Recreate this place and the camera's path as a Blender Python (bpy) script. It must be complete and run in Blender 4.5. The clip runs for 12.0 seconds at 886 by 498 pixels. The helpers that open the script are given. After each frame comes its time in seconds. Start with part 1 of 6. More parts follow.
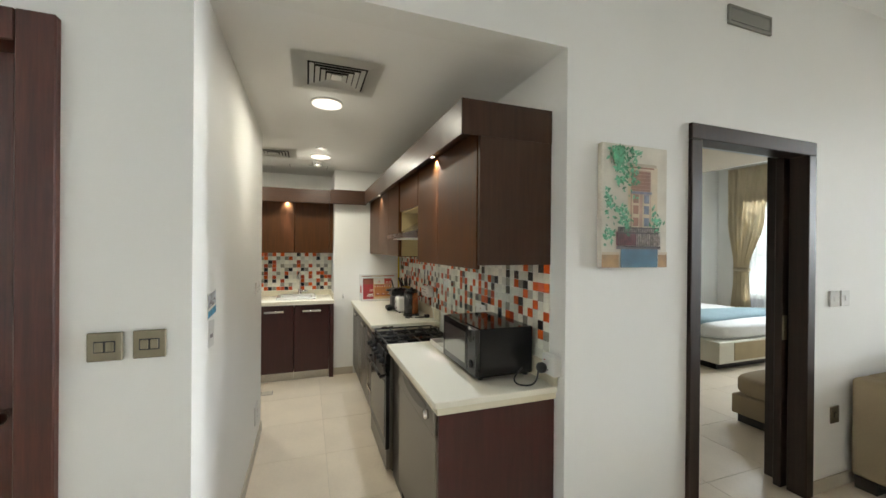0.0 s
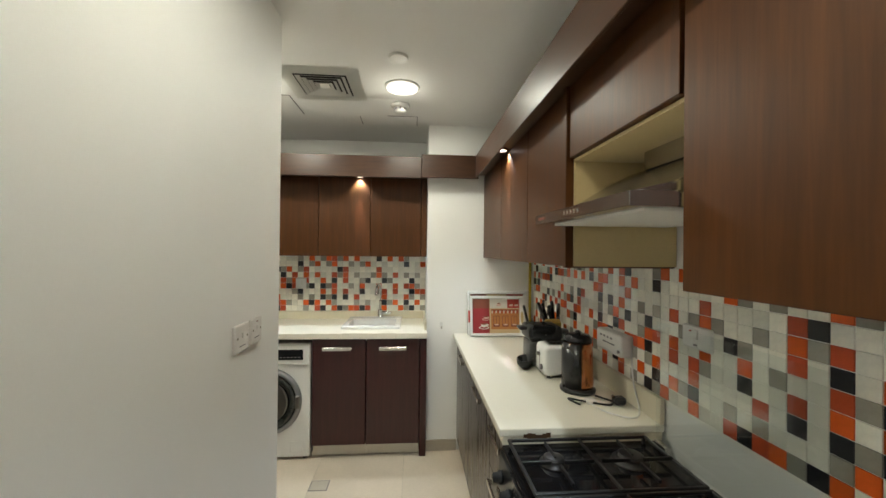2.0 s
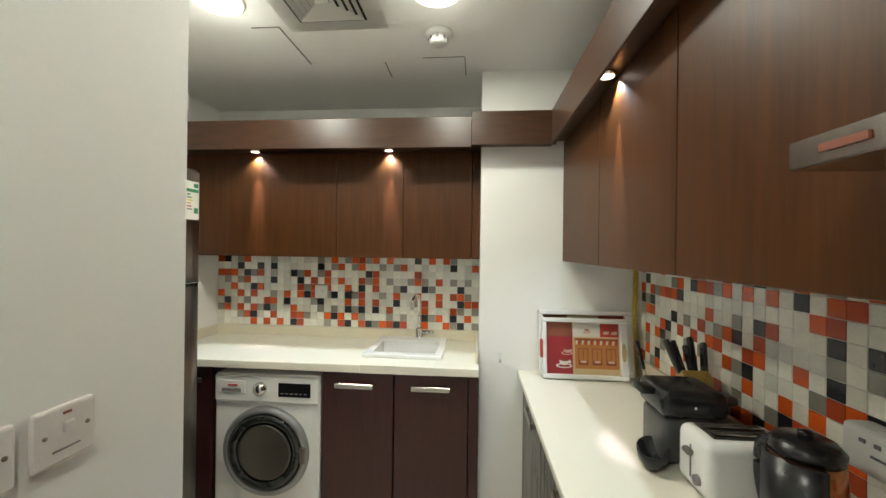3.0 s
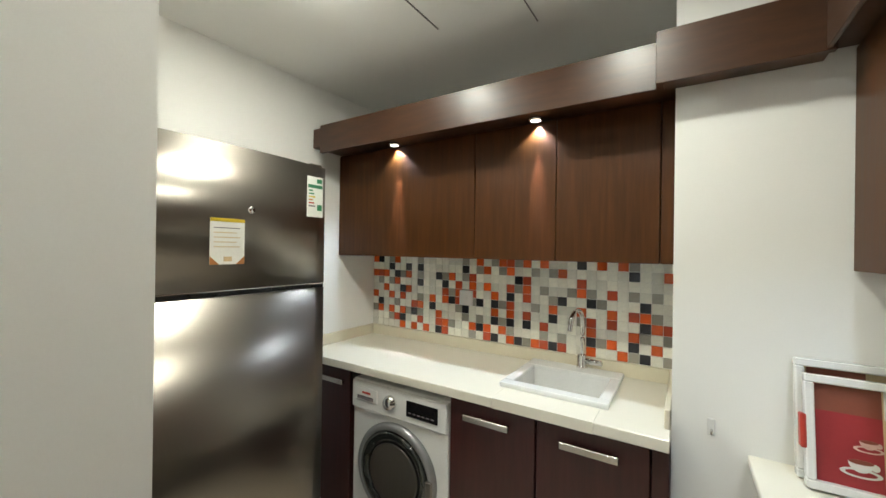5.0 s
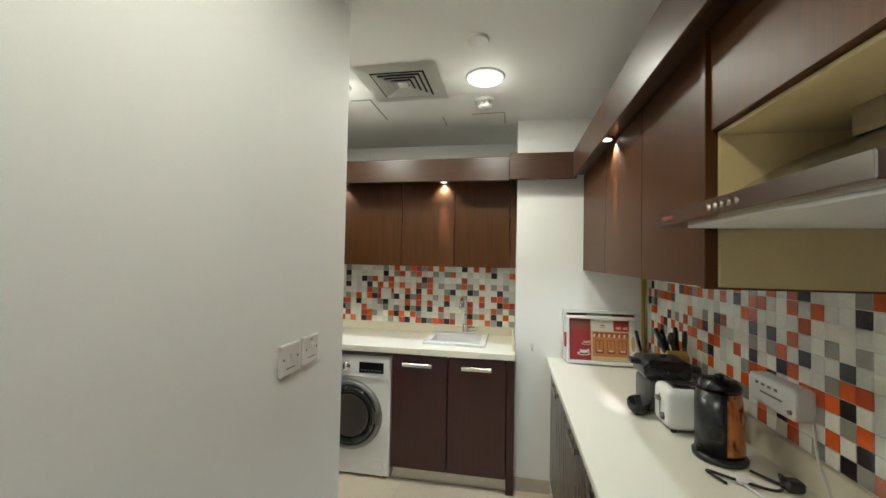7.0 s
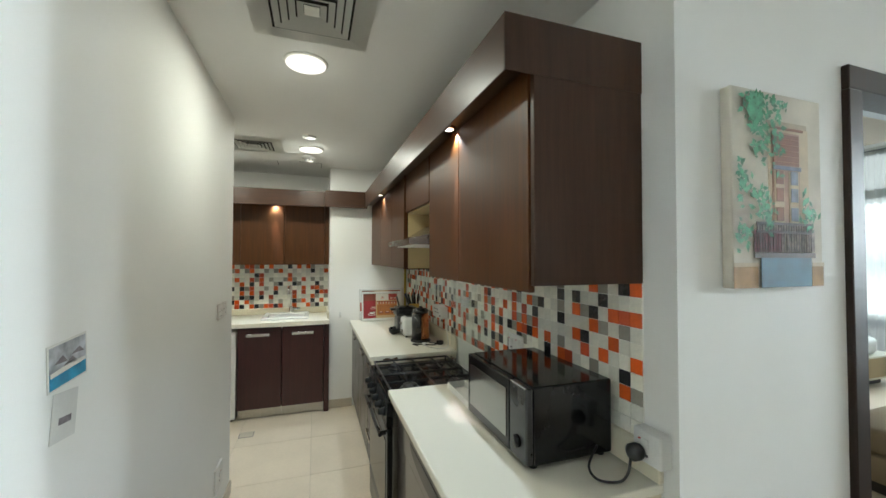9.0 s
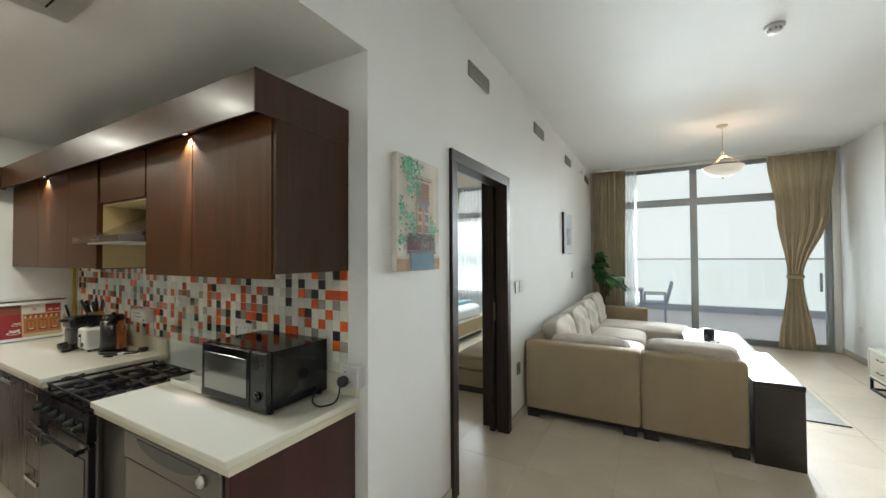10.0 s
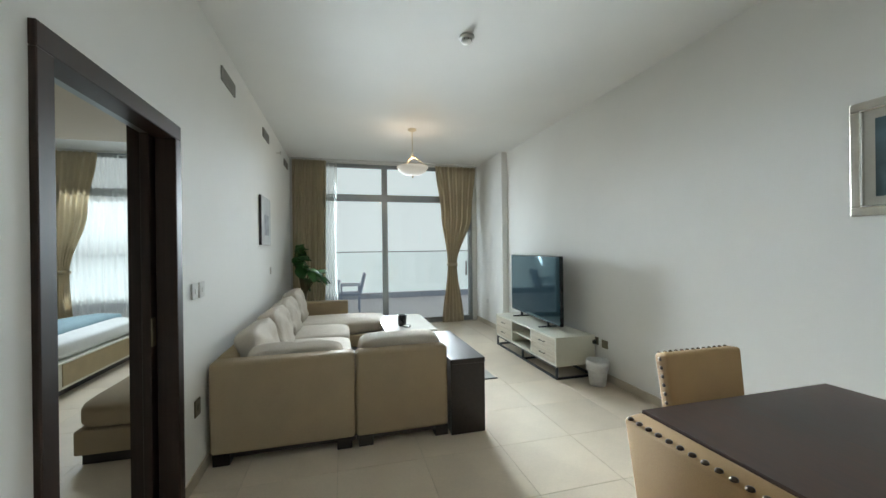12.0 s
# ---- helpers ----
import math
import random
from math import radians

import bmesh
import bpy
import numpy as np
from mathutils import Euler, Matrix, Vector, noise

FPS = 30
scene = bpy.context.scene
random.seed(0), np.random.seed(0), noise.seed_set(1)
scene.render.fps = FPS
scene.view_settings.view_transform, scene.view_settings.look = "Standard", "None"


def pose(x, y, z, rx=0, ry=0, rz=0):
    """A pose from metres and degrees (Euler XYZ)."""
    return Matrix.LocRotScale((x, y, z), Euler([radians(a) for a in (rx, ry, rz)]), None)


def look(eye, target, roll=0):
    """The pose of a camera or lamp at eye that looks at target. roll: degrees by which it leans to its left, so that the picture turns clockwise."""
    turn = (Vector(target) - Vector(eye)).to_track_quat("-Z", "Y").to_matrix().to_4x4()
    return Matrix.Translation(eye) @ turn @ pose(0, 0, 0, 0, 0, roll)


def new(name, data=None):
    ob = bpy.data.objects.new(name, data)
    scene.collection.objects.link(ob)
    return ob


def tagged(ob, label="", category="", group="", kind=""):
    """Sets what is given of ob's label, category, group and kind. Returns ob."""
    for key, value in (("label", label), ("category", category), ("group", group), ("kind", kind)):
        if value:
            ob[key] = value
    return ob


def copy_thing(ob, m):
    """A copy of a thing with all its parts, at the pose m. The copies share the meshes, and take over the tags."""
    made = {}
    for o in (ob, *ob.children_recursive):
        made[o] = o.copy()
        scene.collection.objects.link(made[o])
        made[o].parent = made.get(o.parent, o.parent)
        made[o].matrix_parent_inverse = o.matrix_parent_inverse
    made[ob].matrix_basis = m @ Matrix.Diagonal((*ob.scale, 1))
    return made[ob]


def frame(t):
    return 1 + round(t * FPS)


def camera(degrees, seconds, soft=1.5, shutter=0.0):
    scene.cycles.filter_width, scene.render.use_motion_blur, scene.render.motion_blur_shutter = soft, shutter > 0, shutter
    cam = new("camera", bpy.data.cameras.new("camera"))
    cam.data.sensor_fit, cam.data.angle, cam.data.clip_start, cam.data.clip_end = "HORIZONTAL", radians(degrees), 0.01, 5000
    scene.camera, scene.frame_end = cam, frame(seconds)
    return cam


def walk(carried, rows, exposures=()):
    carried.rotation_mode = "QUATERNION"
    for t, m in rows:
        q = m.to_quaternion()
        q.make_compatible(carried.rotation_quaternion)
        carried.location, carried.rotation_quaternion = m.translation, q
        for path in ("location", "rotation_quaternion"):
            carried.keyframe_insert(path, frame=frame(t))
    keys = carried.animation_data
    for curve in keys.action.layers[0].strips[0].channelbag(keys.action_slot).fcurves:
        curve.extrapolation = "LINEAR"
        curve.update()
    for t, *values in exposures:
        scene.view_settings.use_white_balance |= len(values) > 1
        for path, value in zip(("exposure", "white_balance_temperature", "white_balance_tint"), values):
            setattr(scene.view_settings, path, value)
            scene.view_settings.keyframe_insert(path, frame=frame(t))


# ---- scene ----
cam = camera(99.0, 12.0)
PATH = [
    (0, (0.054, 0.121, 1.563), (0.73, 2.003, 1.558), 0.5),
    (0.5, (0.154, 0.548, 1.56), (0.647, 2.486, 1.552), 0.4),
    (1, (0.15, 1.047, 1.53), (0.509, 3.014, 1.538), 0.4),
    (1.5, (0.185, 1.516, 1.539), (0.427, 3.501, 1.543), 0.5),
    (2, (0.257, 2.01, 1.541), (0.412, 4.004, 1.549), 0.6),
    (2.5, (0.283, 2.471, 1.546), (0.308, 4.47, 1.551), 0.7),
    (3, (0.332, 2.866, 1.542), (0.167, 4.86, 1.545), 0.7),
    (3.5, (0.342, 3.196, 1.554), (-0.118, 5.142, 1.52), 0.7),
    (3.7, (0.336, 3.318, 1.556), (-0.261, 5.226, 1.505), 0.5),
    (5.3, (0.405, 3.399, 1.53), (-0.69, 5.073, 1.54), 0.9),
    (5.5, (0.404, 3.293, 1.541), (-0.66, 4.986, 1.549), 0.8),
    (6, (0.394, 3.0, 1.541), (-0.513, 4.782, 1.581), 1.2),
    (6.5, (0.335, 2.651, 1.552), (-0.293, 4.549, 1.595), 1.3),
    (7, (0.322, 2.285, 1.545), (-0.028, 4.254, 1.598), 1.1),
    (8.8, (0.288, 0.898, 1.556), (0.674, 2.859, 1.607), 0.4),
    (9, (0.22, 0.789, 1.564), (0.86, 2.684, 1.61), 0.1),
    (9.5, (0.041, 0.584, 1.557), (1.32, 2.121, 1.603), 0.1),
    (10, (-0.147, 0.445, 1.551), (1.596, 1.426, 1.589), -0.3),
    (10.5, (-0.272, 0.424, 1.574), (1.671, 0.898, 1.59), -0.4),
    (11, (-0.166, 0.497, 1.588), (1.833, 0.576, 1.583), -0.5),
    (11.5, (0.102, 0.583, 1.541), (2.088, 0.348, 1.54), -0.6),
    (12, (0.52, 0.659, 1.511), (2.453, 0.146, 1.509), -0.7),
]
walk(cam, [(t, look(eye, target, roll)) for t, eye, target, roll in PATH],
     exposures=[(0.0, -0.05, 6850, 14), (1.0, -0.1, 6900, 14), (2.0, 0.02, 6700, 12), (3.0, 0.12, 6600, 11), (3.5, 0.1, 6500, 11), (5.5, 0.05, 6450, 12), (7.0, 0.02, 6450, 11),
                (8.0, 0.0, 6450, 10), (9.0, -0.08, 6350, 8), (9.5, -0.12, 6600, 12), (10.0, -0.25, 6600, 12), (11.0, -0.45, 6450, 10), (12.0, -0.55, 6350, 9)])

# world, daylight and exposure
world = bpy.data.worlds.new("World")
scene.world = world
world.use_nodes = True
wn = world.node_tree
sky = wn.nodes.new("ShaderNodeTexSky")
sky.sky_type = 'NISHITA'
sky.sun_disc = False
sky.sun_elevation, sky.sun_rotation = radians(55), radians(200)
sky.air_density, sky.dust_density = 1.0, 4.0
wn.links.new(sky.outputs[0], wn.nodes["Background"].inputs[0])
wn.nodes["Background"].inputs[1].default_value = 0.12


def lamp(name, kind, m, energy, color, size=0.1, size_y=None, spread=180, spot=None, disk=False):
    d = bpy.data.lights.new(name, kind)
    d.energy, d.color = energy, color
    if kind == 'AREA':
        d.size = size
        d.spread = radians(spread)
        if disk:
            d.shape = 'DISK'
        elif size_y:
            d.shape, d.size_y = 'RECTANGLE', size_y
    else:
        d.shadow_soft_size = size
    if spot:
        d.spot_size, d.spot_blend = radians(spot), 0.6
    ob = new(name, d)
    ob.matrix_world = m
    return ob


DAY = (0.82, 0.94, 1.0)
WARM = (0.98, 1.0, 0.86)
# sky light from above and terrace light from below, in the two window openings
lamp("living_sky_light", 'AREA', look((8.05, -0.2, 2.4), (7.05, -0.2, 1.5)), 34, DAY, 2.0, 1.2, 58)
lamp("living_terrace_light", 'AREA', look((8.05, -0.2, 0.7), (7.05, -0.2, 1.6)), 5, DAY, 2.0, 1.0, 58)
lamp("living_low_sky_light", 'AREA', look((8.05, -0.2, 2.2), (7.05, -0.2, 1.85)), 48, DAY, 2.0, 0.6, 36)
lamp("living_far_terrace_light", 'AREA', look((8.05, -0.2, 1.1), (7.05, -0.2, 1.45)), 8, DAY, 2.0, 0.7, 28)
lamp("living_south_sky_light", 'AREA', look((8.05, -0.2, 1.6), (7.05, -0.43, 1.52)), 24, DAY, 2.0, 2.4, 14)
lamp("living_side_sky_light", 'AREA', look((8.05, -0.2, 1.6), (7.05, -1.63, 1.5)), 16, DAY, 2.0, 2.4, 56)
lamp("living_north_sky_light", 'AREA', look((8.05, -0.2, 1.6), (7.05, 0.17, 1.5)), 6, DAY, 2.0, 2.6, 14)
lamp("living_level_sky_light", 'AREA', look((8.05, -0.2, 1.7), (7.05, -0.2, 1.70)), 102, DAY, 2.0, 2.2, 21)
lamp("bedroom_sky_light", 'AREA', look((8.0, 3.7, 2.4), (7.0, 3.7, 1.5)), 46, DAY, 2.6, 1.2, 70)
lamp("bedroom_terrace_light", 'AREA', look((8.0, 3.7, 0.7), (7.0, 3.7, 1.6)), 36, DAY, 2.6, 1.0, 70)
KITCHEN_DOWN = [(0.17, 2.72), (0.18, 4.26), (-0.68, 4.26)]
for i, (x, y) in enumerate(KITCHEN_DOWN):
    lamp("downlight_lamp", 'AREA', pose(x, y, 2.488), (7.2, 9.2, 10.5)[i], WARM, 0.17, disk=True)
    # added point lamp, free below the fitting, to brighten the ceiling
    lamp("ceiling_fill", 'POINT', pose(x, y, 2.38), (0.25, 0.8, 1.5)[i], WARM, 0.04)
PELMET_SPOTS = [(0.76, 2.32), (0.76, 4.15), (-0.995, 5.05), (-0.174, 5.05)]
for x, y in PELMET_SPOTS:
    right = x > 0.5
    lamp("pelmet_beam", 'SPOT', pose(x, y, 2.108, 0 if right else 7, -7 if right else 0), 38 if right else 44, (0.96, 0.84, 0.95), 0.012, spot=17)
    lamp("pelmet_flood", 'SPOT', pose(0.79 if right else x, y if right else 5.083, 2.104), (30 if y < 3 else 19) if right else 22, (0.74, 0.88, 1.0), 0.006, spot=112)
lamp("pendant_lamp_light", 'POINT', pose(5.85, -0.32, 2.76), 6, (1.0, 0.66, 0.36), 0.05)


# materials
def mat(name, color, rough=0.5, metal=0.0, var=0.08, scale=6.0, stretch=(1, 1, 1), bump=0.0, bscale=120.0, fine=0.04, spec=0.5, coat=0.0):
    m = bpy.data.materials.new(name)
    m.use_nodes = True
    nt = m.node_tree
    n, l = nt.nodes, nt.links
    b = n["Principled BSDF"]
    b.inputs["Roughness"].default_value = rough
    b.inputs["Metallic"].default_value = metal
    b.inputs["Specular IOR Level"].default_value = spec
    b.inputs["Coat Weight"].default_value = coat
    b.inputs["Coat Roughness"].default_value = 0.15 if coat < 1 else 0.03
    b.inputs["Coat IOR"].default_value = 1.5 if coat < 1 else 1.9
    tc = n.new("ShaderNodeTexCoord")
    mp = n.new("ShaderNodeMapping")
    mp.inputs["Scale"].default_value = stretch
    l.new(tc.outputs["Object"], mp.inputs[0])
    big = n.new("ShaderNodeTexNoise")
    big.inputs["Scale"].default_value, big.inputs["Detail"].default_value = scale, 6
    l.new(mp.outputs[0], big.inputs["Vector"])
    sm = n.new("ShaderNodeTexNoise")
    sm.inputs["Scale"].default_value, sm.inputs["Detail"].default_value = bscale, 3
    l.new(mp.outputs[0], sm.inputs["Vector"])
    mix = n.new("ShaderNodeMix")
    mix.data_type = 'RGBA'
    mix.inputs[6].default_value = (*[c * (1 - var) for c in color], 1)
    mix.inputs[7].default_value = (*[min(1, c * (1 + var)) for c in color], 1)
    rg = n.new("ShaderNodeMapRange")
    rg.inputs["From Min"].default_value, rg.inputs["From Max"].default_value = 0.3, 0.7
    l.new(big.outputs[0], rg.inputs[0])
    l.new(rg.outputs[0], mix.inputs[0])
    mix2 = n.new("ShaderNodeMix")
    mix2.data_type = 'RGBA'
    mix2.blend_type = 'MULTIPLY'
    mix2.inputs[0].default_value = 1.0
    l.new(mix.outputs[2], mix2.inputs[6])
    rg2 = n.new("ShaderNodeMapRange")
    rg2.inputs["From Min"].default_value, rg2.inputs["From Max"].default_value = 0.3, 0.7
    rg2.inputs["To Min"].default_value, rg2.inputs["To Max"].default_value = 1 - fine, 1.0
    l.new(sm.outputs[0], rg2.inputs[0])
    l.new(rg2.outputs[0], mix2.inputs[7])
    l.new(mix2.outputs[2], b.inputs["Base Color"])
    if rough > 0.08:
        rr = n.new("ShaderNodeMapRange")
        rr.inputs["To Min"].default_value, rr.inputs["To Max"].default_value = rough * 0.85, min(1, rough * 1.15)
        l.new(big.outputs[0], rr.inputs[0])
        l.new(rr.outputs[0], b.inputs["Roughness"])
    if bump:
        bp = n.new("ShaderNodeBump")
        bp.inputs["Strength"].default_value, bp.inputs["Distance"].default_value = bump, 0.004
        l.new(sm.outputs[0], bp.inputs["Height"])
        l.new(bp.outputs[0], b.inputs["Normal"])
    return m


def glass(name, color=(1, 1, 1), rough=0.0):
    m = bpy.data.materials.new(name)
    m.use_nodes = True
    b = m.node_tree.nodes["Principled BSDF"]
    b.inputs["Base Color"].default_value = (*color, 1)
    b.inputs["Transmission Weight"].default_value = 1.0
    b.inputs["Roughness"].default_value = rough
    b.inputs["IOR"].default_value = 1.45
    return m


def clear_sheet(name, color):
    """Thin clear sheet: what lies behind it, with a faint gloss."""
    m = bpy.data.materials.new(name)
    m.use_nodes = True
    n, l = m.node_tree.nodes, m.node_tree.links
    tr, gl, mx = n.new("ShaderNodeBsdfTransparent"), n.new("ShaderNodeBsdfGlossy"), n.new("ShaderNodeMixShader")
    tr.inputs[0].default_value = (*color, 1)
    gl.inputs["Roughness"].default_value = 0.04
    mx.inputs[0].default_value = 0.06
    l.new(tr.outputs[0], mx.inputs[1])
    l.new(gl.outputs[0], mx.inputs[2])
    l.new(mx.outputs[0], n["Material Output"].inputs[0])
    return m


def glow(name, color, strength):
    m = bpy.data.materials.new(name)
    m.use_nodes = True
    b = m.node_tree.nodes["Principled BSDF"]
    b.inputs["Base Color"].default_value = (0.8, 0.8, 0.8, 1)
    b.inputs["Emission Color"].default_value = (*color, 1)
    b.inputs["Emission Strength"].default_value = strength
    return m


def sheer(name, color, clear):
    m = bpy.data.materials.new(name)
    m.use_nodes = True
    nt = m.node_tree
    n, l = nt.nodes, nt.links
    n.remove(n["Principled BSDF"])
    tr, tl, mx = n.new("ShaderNodeBsdfTransparent"), n.new("ShaderNodeBsdfTranslucent"), n.new("ShaderNodeMixShader")
    df, mx2 = n.new("ShaderNodeBsdfDiffuse"), n.new("ShaderNodeMixShader")
    tl.inputs[0].default_value = df.inputs[0].default_value = (*color, 1)
    mx.inputs[0].default_value, mx2.inputs[0].default_value = clear, 0.5
    l.new(tl.outputs[0], mx2.inputs[1])
    l.new(df.outputs[0], mx2.inputs[2])
    l.new(mx2.outputs[0], mx.inputs[1])
    l.new(tr.outputs[0], mx.inputs[2])
    l.new(mx.outputs[0], n["Material Output"].inputs[0])
    return m


def mosaic(name, color):
    """Glazed tile: the colour shifts a little from piece to piece."""
    m = mat(name, color, 0.2, var=0.05, scale=30, fine=0.06)
    n, l = m.node_tree.nodes, m.node_tree.links
    info = n.new("ShaderNodeObjectInfo")
    isl = n.new("ShaderNodeNewGeometry")
    both, frac, rg = n.new("ShaderNodeMath"), n.new("ShaderNodeMath"), n.new("ShaderNodeMapRange")
    frac.operation = 'FRACT'
    l.new(info.outputs["Random"], both.inputs[0])
    l.new(isl.outputs["Random Per Island"], both.inputs[1])
    l.new(both.outputs[0], frac.inputs[0])
    rg.inputs["To Min"].default_value, rg.inputs["To Max"].default_value = 0.80, 1.08
    l.new(frac.outputs[0], rg.inputs[0])
    hsv = n.new("ShaderNodeHueSaturation")
    l.new(rg.outputs[0], hsv.inputs["Value"])
    base = n["Principled BSDF"].inputs["Base Color"]
    l.new(base.links[0].from_socket, hsv.inputs["Color"])
    l.new(hsv.outputs[0], base)
    return m


M_WALL = mat("wall_paint", (0.84, 0.835, 0.805), 0.6, var=0.02, scale=1.5, bump=0.05, bscale=260, fine=0.015)
M_CEIL = mat("ceiling_paint", (0.86, 0.855, 0.83), 0.7, var=0.02, scale=1.2, bump=0.08, bscale=260, fine=0.015)
M_FLOOR = mat("floor_tile", (0.70, 0.60, 0.475), 0.3, var=0.05, scale=3, bump=0.03, bscale=60, fine=0.05)
M_GROUT = mat("grout", (0.54, 0.47, 0.37), 0.8)
M_SKIRT = mat("skirting_tile", (0.50, 0.44, 0.35), 0.35, var=0.06)
M_WOOD = mat("dark_wood", (0.072, 0.024, 0.0050), 0.42, var=0.24, scale=3.0, stretch=(14, 14, 0.8), bump=0.04, bscale=14, fine=0.14, spec=0.22)
# satin front; its base colour is greyed for the wall's reflection
M_FRONT = mat("satin_front_grey_sheen", (0.060, 0.043, 0.030), 0.28, var=0.15, scale=3.0, stretch=(14, 14, 0.8), bscale=14, fine=0.1, spec=0.6)
M_WOODH = mat("dark_wood_horizontal", (0.052, 0.019, 0.0065), 0.36, var=0.24, scale=3.0, stretch=(2, 2, 14), bump=0.04, bscale=14, fine=0.14, coat=0.05)
M_BASEWOOD = mat("mahogany_front", (0.046, 0.009, 0.008), 0.32, var=0.2, scale=3.0, stretch=(14, 14, 0.8), bscale=14, fine=0.2)
# cabinet wood again, its colour darkened and greyed for the daylight side
M_ENDP = mat("daylit_end_wood", (0.044, 0.020, 0.011), 0.40, var=0.2, scale=3.0, stretch=(14, 14, 0.8), bscale=14, fine=0.14, spec=0.22)
M_ENTRY = mat("entry_door_wood", (0.056, 0.014, 0.008), 0.38, spec=0.35, var=0.35, scale=3.0, stretch=(14, 14, 0.8), bscale=14, fine=0.3)
M_DOORW = mat("wenge", (0.024, 0.012, 0.008), 0.42, spec=0.3, var=0.35, scale=3.0, stretch=(16, 16, 0.8), bscale=14, fine=0.2)
M_BEIGE = mat("beige_carcass", (0.52, 0.40, 0.20), 0.5, var=0.04)
# slab copy of the cream quartz, whitened for the spotlight falling on it
M_QUARTZ = mat("lit_quartz", (0.78, 0.745, 0.635), 0.30, var=0.002, scale=2, fine=0.01, bscale=200)
M_CREAM = mat("cream_quartz", (0.70, 0.64, 0.49), 0.35, var=0.002, scale=2, fine=0.01, bscale=200)
M_STEEL = mat("brushed_steel", (0.50, 0.48, 0.45), 0.24, 1.0, var=0.05, scale=4, stretch=(60, 60, 1), bump=0.02, bscale=20)
M_STEELF = mat("fridge_steel", (0.245, 0.223, 0.195), 0.30, 1.0, var=0.015, scale=1.5, fine=0.01, bscale=20)
M_STEELD = mat("dark_steel", (0.24, 0.225, 0.205), 0.36, 1.0, var=0.06, scale=4, stretch=(60, 60, 1), bscale=20)
M_CHROME = mat("chrome", (0.80, 0.79, 0.77), 0.10, 1.0, var=0.02)
M_BLACK = mat("black_plastic", (0.012, 0.012, 0.013), 0.28, var=0.1)
M_GLOSS = mat("black_gloss", (0.008, 0.008, 0.009), 0.10, var=0.1, spec=0.25)
M_PORT = mat("smoked_glass", (0.030, 0.033, 0.029), 0.05, var=0.6, scale=9, spec=0.9)
M_RING = mat("silver_plastic", (0.30, 0.30, 0.30), 0.36, 0.6, var=0.04)
M_IRON = mat("cast_iron", (0.010, 0.009, 0.009), 0.34, var=0.2, bump=0.2)
M_WHITE = mat("white_plastic", (0.72, 0.71, 0.68), 0.3, var=0.02)
M_ENAMEL = mat("white_enamel", (0.78, 0.78, 0.76), 0.2, var=0.02)
M_COPPER = mat("copper", (0.62, 0.25, 0.11), 0.25, 1.0, var=0.08)
M_BRONZE = mat("bronze_plate", (0.20, 0.175, 0.12), 0.4, 0.6, var=0.06)
M_YELLOW = mat("yellow_paint", (0.62, 0.45, 0.03), 0.4)
M_RED = mat("red_print", (0.44, 0.045, 0.03), 0.4)
M_ORANGE = mat("orange_print", (0.50, 0.20, 0.06), 0.4)
M_PAPER = mat("paper", (0.72, 0.71, 0.66), 0.6, var=0.03)
M_TRAYW = mat("white_lacquer", (0.70, 0.68, 0.62), 0.35, var=0.02)
M_TAN = mat("tan_print", (0.62, 0.47, 0.27), 0.5)
M_MAROON = mat("maroon_print", (0.24, 0.07, 0.04), 0.5)
M_GREEN = mat("green_print", (0.03, 0.20, 0.09), 0.5)
M_GREYP = mat("grey_print", (0.18, 0.16, 0.17), 0.5, var=0.4, scale=40)
M_ALU = mat("aluminium_frame", (0.30, 0.32, 0.33), 0.4, 0.6, var=0.04)
M_VENT = mat("vent_white", (0.82, 0.81, 0.76), 0.45, var=0.02)
M_GRILLE = mat("grille_grey", (0.21, 0.20, 0.17), 0.5, var=0.04)
M_DARKVOID = mat("duct_dark", (0.02, 0.018, 0.015), 0.9)
M_LID = clear_sheet("lid_glass", (0.97, 0.985, 0.98))
M_GLASS = glass("clear_glass", (0.93, 0.97, 0.97))
M_LAMPON = glow("lamp_diffuser", (1.0, 0.95, 0.86), 1.3)
M_SPOTON = glow("spot_lens", (1.0, 0.88, 0.78), 4.0)
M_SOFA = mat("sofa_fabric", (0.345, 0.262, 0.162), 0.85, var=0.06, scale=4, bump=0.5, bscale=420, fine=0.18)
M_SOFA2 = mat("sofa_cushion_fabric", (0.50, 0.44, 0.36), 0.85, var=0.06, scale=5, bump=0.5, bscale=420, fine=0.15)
M_CHAIR = mat("chair_linen", (0.38, 0.235, 0.105), 0.8, var=0.06, scale=5, bump=0.4, bscale=420, fine=0.15)
M_SEAT = mat("seat_linen", (0.50, 0.49, 0.45), 0.8, var=0.05, scale=5, bump=0.4, bscale=420, fine=0.12)
M_NAIL = mat("antique_nail", (0.07, 0.05, 0.035), 0.35, 0.9)
M_TABLE = mat("dining_table_wood", (0.046, 0.021, 0.014), 0.36, spec=0.35, var=0.25, scale=3, stretch=(0.8, 12, 12), bscale=12, fine=0.15)
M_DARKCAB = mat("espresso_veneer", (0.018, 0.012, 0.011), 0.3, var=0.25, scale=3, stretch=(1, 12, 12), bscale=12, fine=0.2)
M_CURT = mat("curtain_linen", (0.66, 0.58, 0.43), 0.85, var=0.08, scale=4, stretch=(8, 8, 1), bump=0.3, bscale=200, fine=0.12)
cn, cl = M_CURT.node_tree.nodes, M_CURT.node_tree.links
c_tr, c_mx = cn.new("ShaderNodeBsdfTranslucent"), cn.new("ShaderNodeMixShader")
c_tr.inputs[0].default_value = (0.72, 0.62, 0.44, 1)
c_mx.inputs[0].default_value = 0.38
